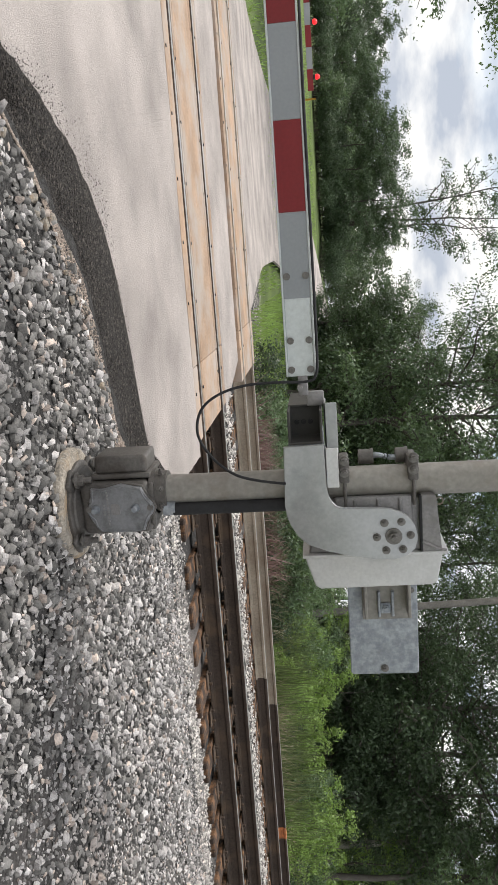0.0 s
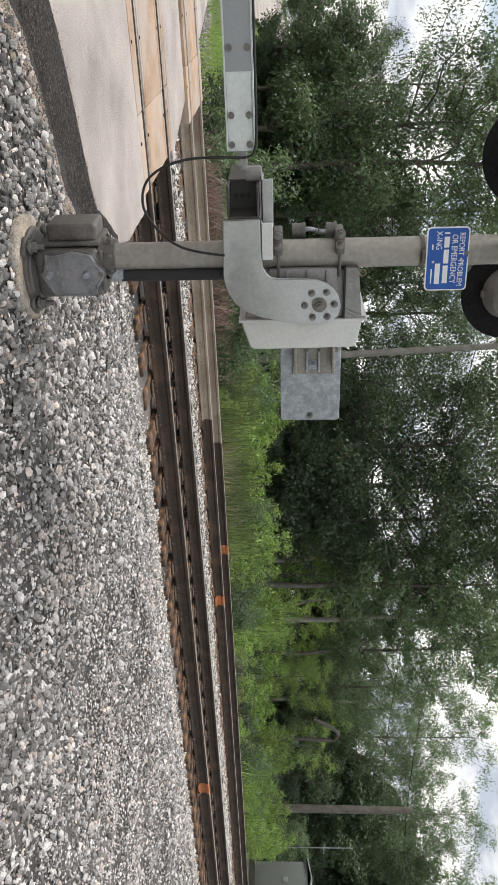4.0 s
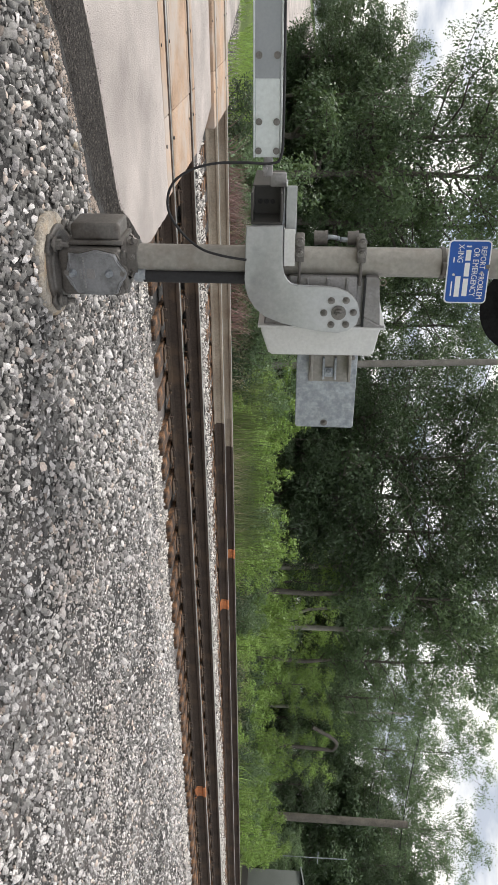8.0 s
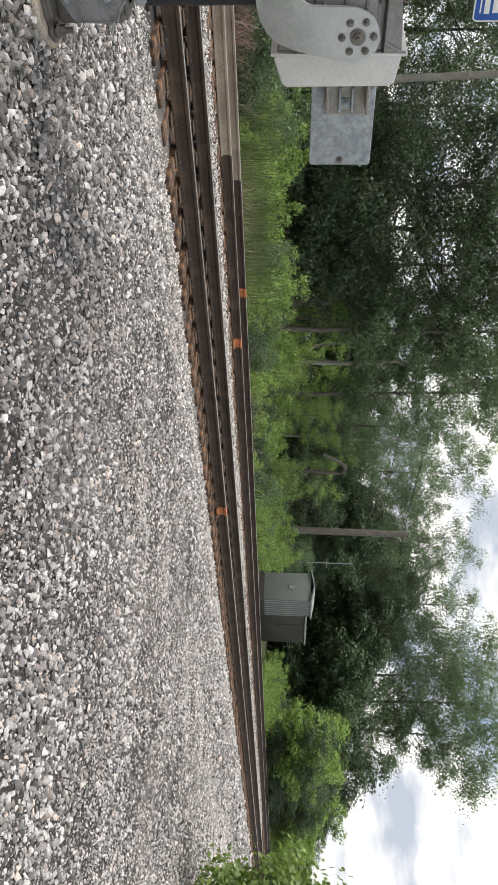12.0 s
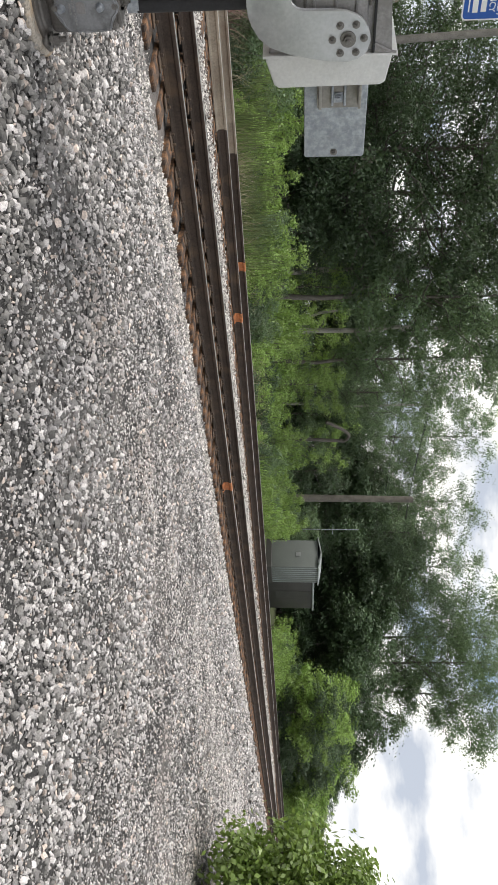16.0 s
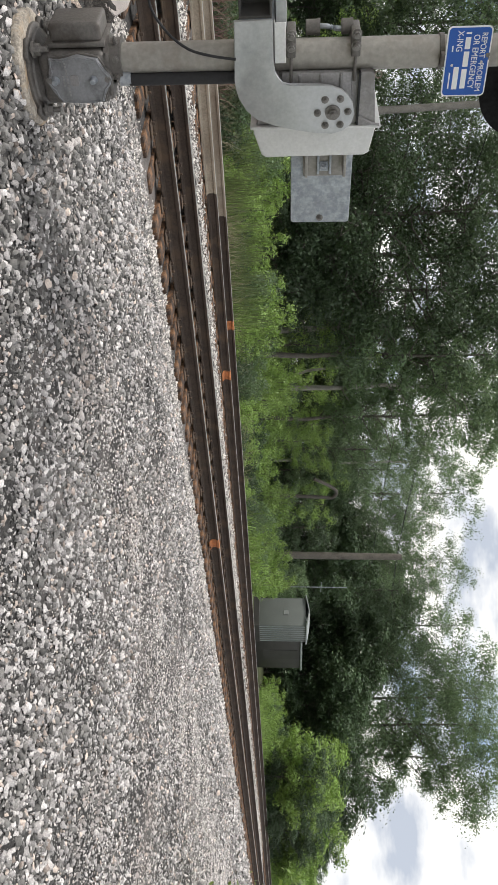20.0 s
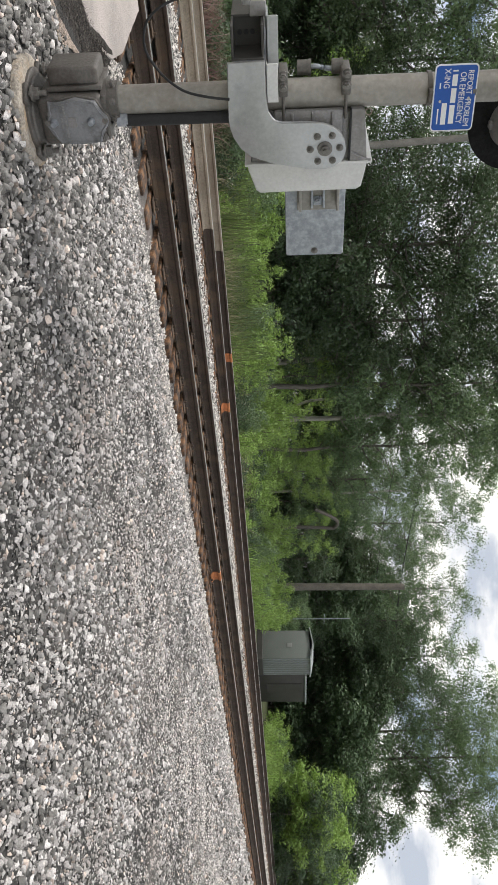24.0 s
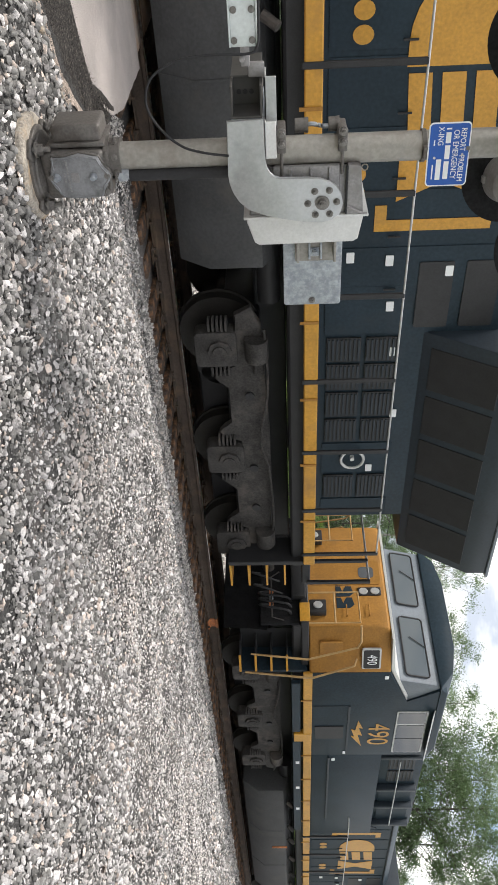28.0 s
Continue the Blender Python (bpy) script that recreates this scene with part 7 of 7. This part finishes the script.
def make_bushes():
    rng = random.Random(8)
    kinds = [bush_kind(81, 0.9, 1.5, 4200, 0.07, "leaf", "green leafy shrub beside the far track"),
             bush_kind(82, 0.8, 1.6, 4000, 0.07, "leaf_light", "bright green shrub beside the far track"),
             bush_kind(83, 0.7, 1.5, 2600, 0.11, "leaf_light", "bright green sumac with drooping leaves", 0.6, 0.25),
             bush_kind(84, 1.0, 1.2, 4200, 0.07, "leaf_dark", "dark green bramble at the wood edge")]
    for k in range(250):
        x = 2.0 + k * 0.28 + rng.uniform(-0.4, 0.4)
        y = 7.4 + 4.6 * rng.uniform(0, 1) ** 1.1
        if 7.5 < x < 11.5:
            y += 1.4
        # dark brambles mixed in paint the shaded gaps between bright shrubs
        kind = rng.choice((1, 0, 2, 3, 1, 2, 1)) if x > 7 else rng.choice((3, 0, 0))
        plant(kinds[kind], x, y, rng.uniform(0.36, 0.60) + 0.13 * (y - 7.4), rng.uniform(0, 360), squash=rng.uniform(0.7, 1.25))
    # hedge foot along the field
    for k in range(34):
        plant(kinds[rng.choice((0, 3, 3))], -26 + k * 0.78, 53.5 + rng.uniform(-1.0, 2.5) + 0.25 * max(0, k - 24), rng.uniform(1.1, 1.7), rng.uniform(0, 360))
    for k in range(36):
        plant(kinds[rng.choice((0, 3, 3))], -52 + k * 1.55, 71 + rng.uniform(-2, 6), rng.uniform(1.5, 2.3), rng.uniform(0, 360))
    # the bramble close to the far rail, and shrubs past the road
    for x, y, s in ((3.6, 7.8, 0.7), (4.4, 7.9, 0.85), (5.2, 7.8, 0.95), (6.0, 8.1, 0.9), (6.7, 8.3, 0.8), (5.0, 8.8, 1.1), (6.2, 9.2, 1.2)):
        plant(kinds[3 if s < 0.9 else 0], x, y, s, rng.uniform(0, 360))
    for k in range(6, 14):
        plant(kinds[rng.choice((0, 3, 1))], 3.2 + 0.24 * k + rng.uniform(0, 0.8), 12.5 + k * 1.5, rng.uniform(0.6, 1.0), rng.uniform(0, 360))
    for k in kinds:
        for o in (*k.children_recursive, k):
            bpy.data.objects.remove(o)
    # the big shrubs beside the camera's side of the tracks
    shrub = bush_kind(91, 1.35, 2.35, 60000, 0.075, "shrub_leaf", "large dense yellow-green shrub at the end of the gravel yard", 0.5, 0.75, 60)
    shrub.matrix_basis = pose(10.3, -7.1, ground_z(10, -7.3))
    small = bush_kind(92, 1.0, 1.2, 16000, 0.055, "shrub_leaf", "low yellow-green shrub at the edge of the gravel")
    small.matrix_basis = pose(8.7, -7.85, ground_z(8.7, -7.6))
    for x, y, s in ((2.55, -7.75, 0.17), (3.6, -7.68, 0.17), (5.9, -7.8, 0.4), (7.4, -7.7, 0.6)):
        w = bush_kind(95 + int(x * 10), 0.35 * s / 0.5, 0.30 * s / 0.5, 900, 0.04, "leaf_light", "small yellow-green weed growing through the gravel")
        w.matrix_basis = pose(x, y, ground_z(x, y))
    second = bush_kind(93, 1.7, 3.0, 16000, 0.085, "leaf", "large dense green shrub behind the first", 0.3, 0.6, 30)
    second.matrix_basis = pose(13.4, -7.9, ground_z(13, -7.6))


def blades(rng, x, y, z, h, w, lean):
    """A thin bent blade of two quads at each place."""
    n = len(x)
    a = rng.uniform(0, 2 * np.pi, n)
    dx, dy = np.cos(a) * w, np.sin(a) * w
    b = rng.uniform(0, 2 * np.pi, n)
    lx, ly = np.cos(b) * lean * h, np.sin(b) * lean * h
    v = np.stack([
        np.stack([x - dx, y - dy, z], -1), np.stack([x + dx, y + dy, z], -1),
        np.stack([x + dx * 0.8 + lx * 0.35, y + dy * 0.8 + ly * 0.35, z + h * 0.6], -1), np.stack([x - dx * 0.8 + lx * 0.35, y - dy * 0.8 + ly * 0.35, z + h * 0.6], -1),
        np.stack([x + dx * 0.1 + lx, y + dy * 0.1 + ly, z + h], -1), np.stack([x - dx * 0.1 + lx, y - dy * 0.1 + ly, z + h], -1)], 1).reshape(-1, 3)
    f = (np.array([(0, 1, 2, 3), (3, 2, 4, 5)])[None] + 6 * np.arange(n)[:, None, None]).reshape(-1, 4)
    return v, f


def make_grass():
    rng = np.random.default_rng(5)
    ground_at = np.vectorize(ground_z)

    def field(name, mat, n, x0, x1, y0, y1, h0, h1, w, lean, label, near=None):
        x, y = rng.uniform(x0, x1, n), y0 + (y1 - y0) * rng.uniform(0, 1, n)
        if near:
            c = np.array(near)[rng.integers(0, len(near), n)]
            x, y = c[:, 0] + rng.normal(size=n) * c[:, 2], c[:, 1] + rng.normal(size=n) * 0.35
        keep = x > np.vectorize(road_right)(y) + 0.15 if x0 > -3 else np.ones(n, bool)
        x, y = x[keep], y[keep]
        open_ground = (x > 18) & ((x + 1.5) / (y + 8) > 1.66) & ((x + 1.5) / (y + 8) < 2.3)
        x, y = x[~open_ground], y[~open_ground]
        h = rng.uniform(h0, h1, len(x))
        v, f = blades(rng, x, y, ground_at(x, y) - 0.03, h, w, lean)
        tagged(new(name, soup(name, v, f, M[mat])), label, "grass", kind="stuff")

    field("tall_grass", "grass", 3000, 1.0, 40, 6.9, 8.6, 0.15, 0.45, 0.007, 0.45, "tall green grass and weeds beside the far track")
    field("far_grass", "leaf_light", 6000, 20, 75, 7.2, 12, 0.4, 1.0, 0.018, 0.4, "rank grass along the far track")
    field("reeds", "grass", 1000, 0, 1, 0, 1, 0.6, 1.6, 0.008, 0.12, "tall upright dark green reeds", [(8.3, 8.3, 1.0), (9.8, 8.2, 1.1), (11.2, 8.3, 0.9), (7.4, 8.4, 0.5)])
    field("dry_grass", "straw", 1500, 0, 1, 0, 1, 0.3, 0.9, 0.005, 0.5, "dry straw-coloured grass stalks", [(4.4, 7.6, 0.6), (5.8, 7.5, 0.7), (9.0, 7.5, 0.9), (12.5, 8.0, 0.6), (16, 7.9, 1.2), (23, 8.3, 2.0)])
    field("brown_weeds", "weed", 1300, 0, 1, 0, 1, 0.25, 0.85, 0.012, 0.5, "brown and pinkish seeding weeds beside the far track", [(2.6, 7.7, 0.4), (3.1, 7.9, 0.4), (3.8, 7.5, 0.5), (4.8, 7.3, 0.3)])
    field("verge_grass", "leaf_light", 9000, 0.2, 7, 11.5, 30, 0.10, 0.34, 0.010, 0.5, "short bright grass on the road verge")
    field("field_grass", "leaf_light", 9000, -16, 0.0, 14, 48, 0.06, 0.2, 0.02, 0.5, "mown field grass beyond the crossing", None)


make_trees()
make_bushes()
make_grass()

# ---- smaller things along the line ----
def hut():
    """The railway's instrument hut beside the far track, with a darker cabinet joined to it."""
    g = -0.30
    h = thing("signal_hut", pose(34.9, 11.5, g), "pale grey metal signal hut with a shallow roof", "hut")
    part("wall_panel", boxed((0, 0, 0.02), (1.7, 1.6, 2.46), 0.03, 2), M["hut_dark"], h)
    part("roof", slabbed([(-0.12, 2.44), (0.8, 2.60), (1.72, 2.44), (1.72, 2.50), (0.8, 2.66), (-0.12, 2.50)], "x", -0.12, 1.82), M["hut"], h)
    part("base", boxed((-0.05, -0.05, -0.40), (1.75, 1.65, 0.03), 0.02, 1), M["hut_door"], h)
    part("vent", boxed((-0.03, 0.62, 1.30), (0.0, 0.86, 1.54), 0.005, 1), M["arm_plate"], h, "small pale vent")
    for x in np.arange(0.1, 1.7, 0.22):
        part("rib", boxed((x, -0.025, 0.04), (x + 0.05, 0.0, 2.44), 0.005, 1), M["hut"], h)
    c = thing("signal_cabinet", pose(36.75, 11.55, g), "dark brown equipment cabinet beside the hut", "cabinet")
    part("wall_panel", boxed((0, 0, -0.25), (3.2, 2.0, 2.18), 0.03, 2), M["hut_door"], c)
    part("roof", boxed((-0.06, -0.1, 2.18), (3.3, 2.1, 2.28), 0.03, 2), M["hut"], c, "pale flat roof")
    part("door", boxed((1.0, -0.03, 0.15), (2.0, 0.0, 2.05), 0.01, 1), M["hut_door"], c)
    part("roof_unit", rodded(((0.5, 0.6, 2.27), (0.5, 0.6, 2.55)), r=0.17, n=16), M["white"], c, "white round roof vent")
    a = thing("antenna_mast", pose(35.6, 14.2, -0.6), "thin antenna mast behind the hut", "antenna")
    part("pole", rodded(((0, 0, 0), (0, 0, 5.0)), r=0.025, n=8), M["galv"], a)
    part("crossbar", rodded(((-0.5, 0, 3.6), (0.5, 0, 3.6)), r=0.015, n=6), M["galv"], a)


def poles():
    p = thing("utility_pole", pose(30.3, 12.8, ground_z(30.3, 12.8)), "dark wooden pole stump at the wood edge", "pole")
    bm = bmesh.new()
    rod(bm, (0, 0, -0.3), (0.1, 0.0, 7.2), 0.19, 0.15, n=14)
    part("shaft", bm, M["bark"], p)
    q = thing("utility_pole", pose(10.1, 16.0, ground_z(10.1, 16)), "tall grey weathered utility pole with wires", "pole")
    bm = bmesh.new()
    rod(bm, (0.2, 0, -0.3), (-0.25, 0.0, 9.7), 0.13, 0.10, n=14)
    part("shaft", bm, M["pole"], q)
    part("crossarm", boxed((-1.2, -0.06, 9.0), (0.8, 0.06, 9.14), 0.01, 1), M["pole"], q)
    w = thing("overhead_wire", pose(9.9, 16.0, 8.9), "thin dark overhead wires from the pole", "wire")
    for dx, dz in ((-1.2, 0.3), (0.5, 0.3), (-0.2, -1.2)):
        pts = [(dx + t * 46, t * 5, dz - 5.2 * t * (1 - t)) for t in np.linspace(0, 1, 15)]
        part("wire", tube(bmesh.new(), pts, 0.014, 5), M["black"], w)
    n = thing("dead_tree", pose(25.9, 13.0, ground_z(25.9, 13)), "broken dead tree with a bent pale trunk", "tree")
    bm = bmesh.new()
    tube(bm, curve([(-1.2, 0, 2.9), (-0.7, 0, 3.6), (-0.3, 0, 3.9), (0.1, 0, 3.75), (0.1, 0, 3.4), (0.0, 0, 1.8), (0.0, 0, -0.2)], 5), 0.075, 8)
    part("trunk", bm, M["bark"], n)
    for x, y, h, lean in ((22.6, 18.5, 8.5, 0.5), (24.4, 19.0, 4.2, -0.5), (33.0, 21.0, 9.0, 0.3)):
        t = thing("bare_trunk", pose(x, y, ground_z(x, y)), "slim pale bare trunk at the wood edge", "tree", "bare trunks")
        bm = bmesh.new()
        limb(bm, (0, 0, -0.2), (lean, 0.1, h), 0.10, 0.05, 0.12, np.random.default_rng(int(x * 10)), 7, 8)
        part("trunk", bm, M["bark_pale"], t)


def rust_marks():
    for x, y, top, label in ((9.75, 5.405, TOP2, "orange rust splash on the far rail"), (9.83, 3.90, TOP2, "orange rust splash on the far rail"), (10.3, 0.0, 0.0, "orange rust splash on the near rail")):
        bm = bmesh.new()
        slab(bm, [(y - 0.080, top - 0.172), (y - 0.078, top - 0.155), (y - 0.030, top - 0.138), (y - 0.016, top - 0.12), (y - 0.015, top - 0.055), (y - 0.041, top - 0.036), (y - 0.041, top - 0.004), (y - 0.030, top + 0.0045), (y + 0.02, top + 0.0045), (y + 0.02, top - 0.17)], "x", x - 0.12, x + 0.12)
        o = part("rail_joint", bm, M["rust"])
        tagged(o, label, "rail joint", "rust marks on the rails")


def far_gate():
    """The gate that closes the road on the far side of the tracks."""
    f = thing("far_crossing_gate", pose(-12.2, 9.3, -0.2), "lowered red and white gate beyond the tracks", "crossing gate", "crossing signals")
    part("mast", rodded(((0, 0, 0), (0, 0, 4.4)), r=0.07, n=20), M["mast"], f)
    part("housing", boxed((-0.5, -0.2, 1.1), (0.0, 0.3, 1.7), 0.03, 2), M["cast_light"], f)
    x, red = 8.0, True
    while x > 0.3:
        e = max(0.3, x - 0.40)
        part("red_stripe" if red else "white_stripe", boxed((e + 0.001, -0.05, 1.365), (x - 0.001, -0.02, 1.48), 0.002, 1), M["red_tape" if red else "white_tape"], f)
        x, red = e, not red
    for x, k in ((7.75, True), (6.75, True), (4.6, True)):
        part("arm_light_bracket", boxed((x - 0.04, -0.08, 1.48), (x + 0.04, 0.0, 1.52), 0.004, 1), M["black_paint"], f)
        bm = bmesh.new()
        bmesh.ops.create_uvsphere(bm, u_segments=16, v_segments=10, radius=0.055, matrix=Matrix.Translation((x, -0.04, 1.56)))
        part("lens", bm, M["red_glow"] if k else M["red_lens"], f, "red arm light")


def roadside():
    b = thing("mailbox", pose(3.2, 26, ground_z(3.2, 26)), "small pale box on a post by the verge", "box")
    part("post", boxed((-0.05, -0.05, -0.1), (0.05, 0.05, 0.9), 0.005, 1), M["pole"], b)
    part("body", boxed((-0.2, -0.15, 0.9), (0.2, 0.15, 1.3), 0.04, 2), M["straw"], b)
    s = thing("marker_post", pose(-9.8, 40, ground_z(-9.8, 40)), "thin yellow marker post in the field", "post")
    part("post", boxed((-0.05, -0.03, 0), (0.05, 0.03, 0.9), 0.005, 1), M["stripe"], s)
    n = thing("notice_post", pose(-1.6, 62, ground_z(-1.6, 62)), "small white notice on a thin post by the road", "sign")
    part("post", boxed((-0.03, -0.03, 0), (0.03, 0.03, 1.0), 0.004, 1), M["pole"], n)
    part("panel", boxed((-0.18, -0.02, 0.8), (0.18, 0.0, 1.1), 0.004, 1), M["white"], n)
    c = thing("wooden_crate", pose(0.4, 70, ground_z(0.4, 70)), "tan wooden crate beside the road", "crate")
    part("body", boxed((-0.5, -0.4, 0), (0.5, 0.4, 0.9), 0.02, 1), M["pole"], c)
    part("lid", boxed((-0.54, -0.44, 0.9), (0.54, 0.44, 0.98), 0.02, 1), M["pole"], c)


hut()
poles()
rust_marks()
far_gate()
roadside()

# ---- what moves ----
TRAIN = [locomotive("3427", True, "dark blue diesel locomotive with yellow nose and lit headlights"), locomotive("490", False, "second dark blue diesel locomotive with yellow nose, lights off")]


def motions():
    """The train runs in from the east at a steady pace."""
    for i, loco in enumerate(TRAIN):
        rows = []
        for t in (0.0, 14.0, 25.0, 26.0, 27.0, 28.0):
            rows.append((t, pose(2.44 - 19.1 * (t - 27.4) + 19.75 * i, 0.7525, 0)))
        walk(loco, rows)


motions()
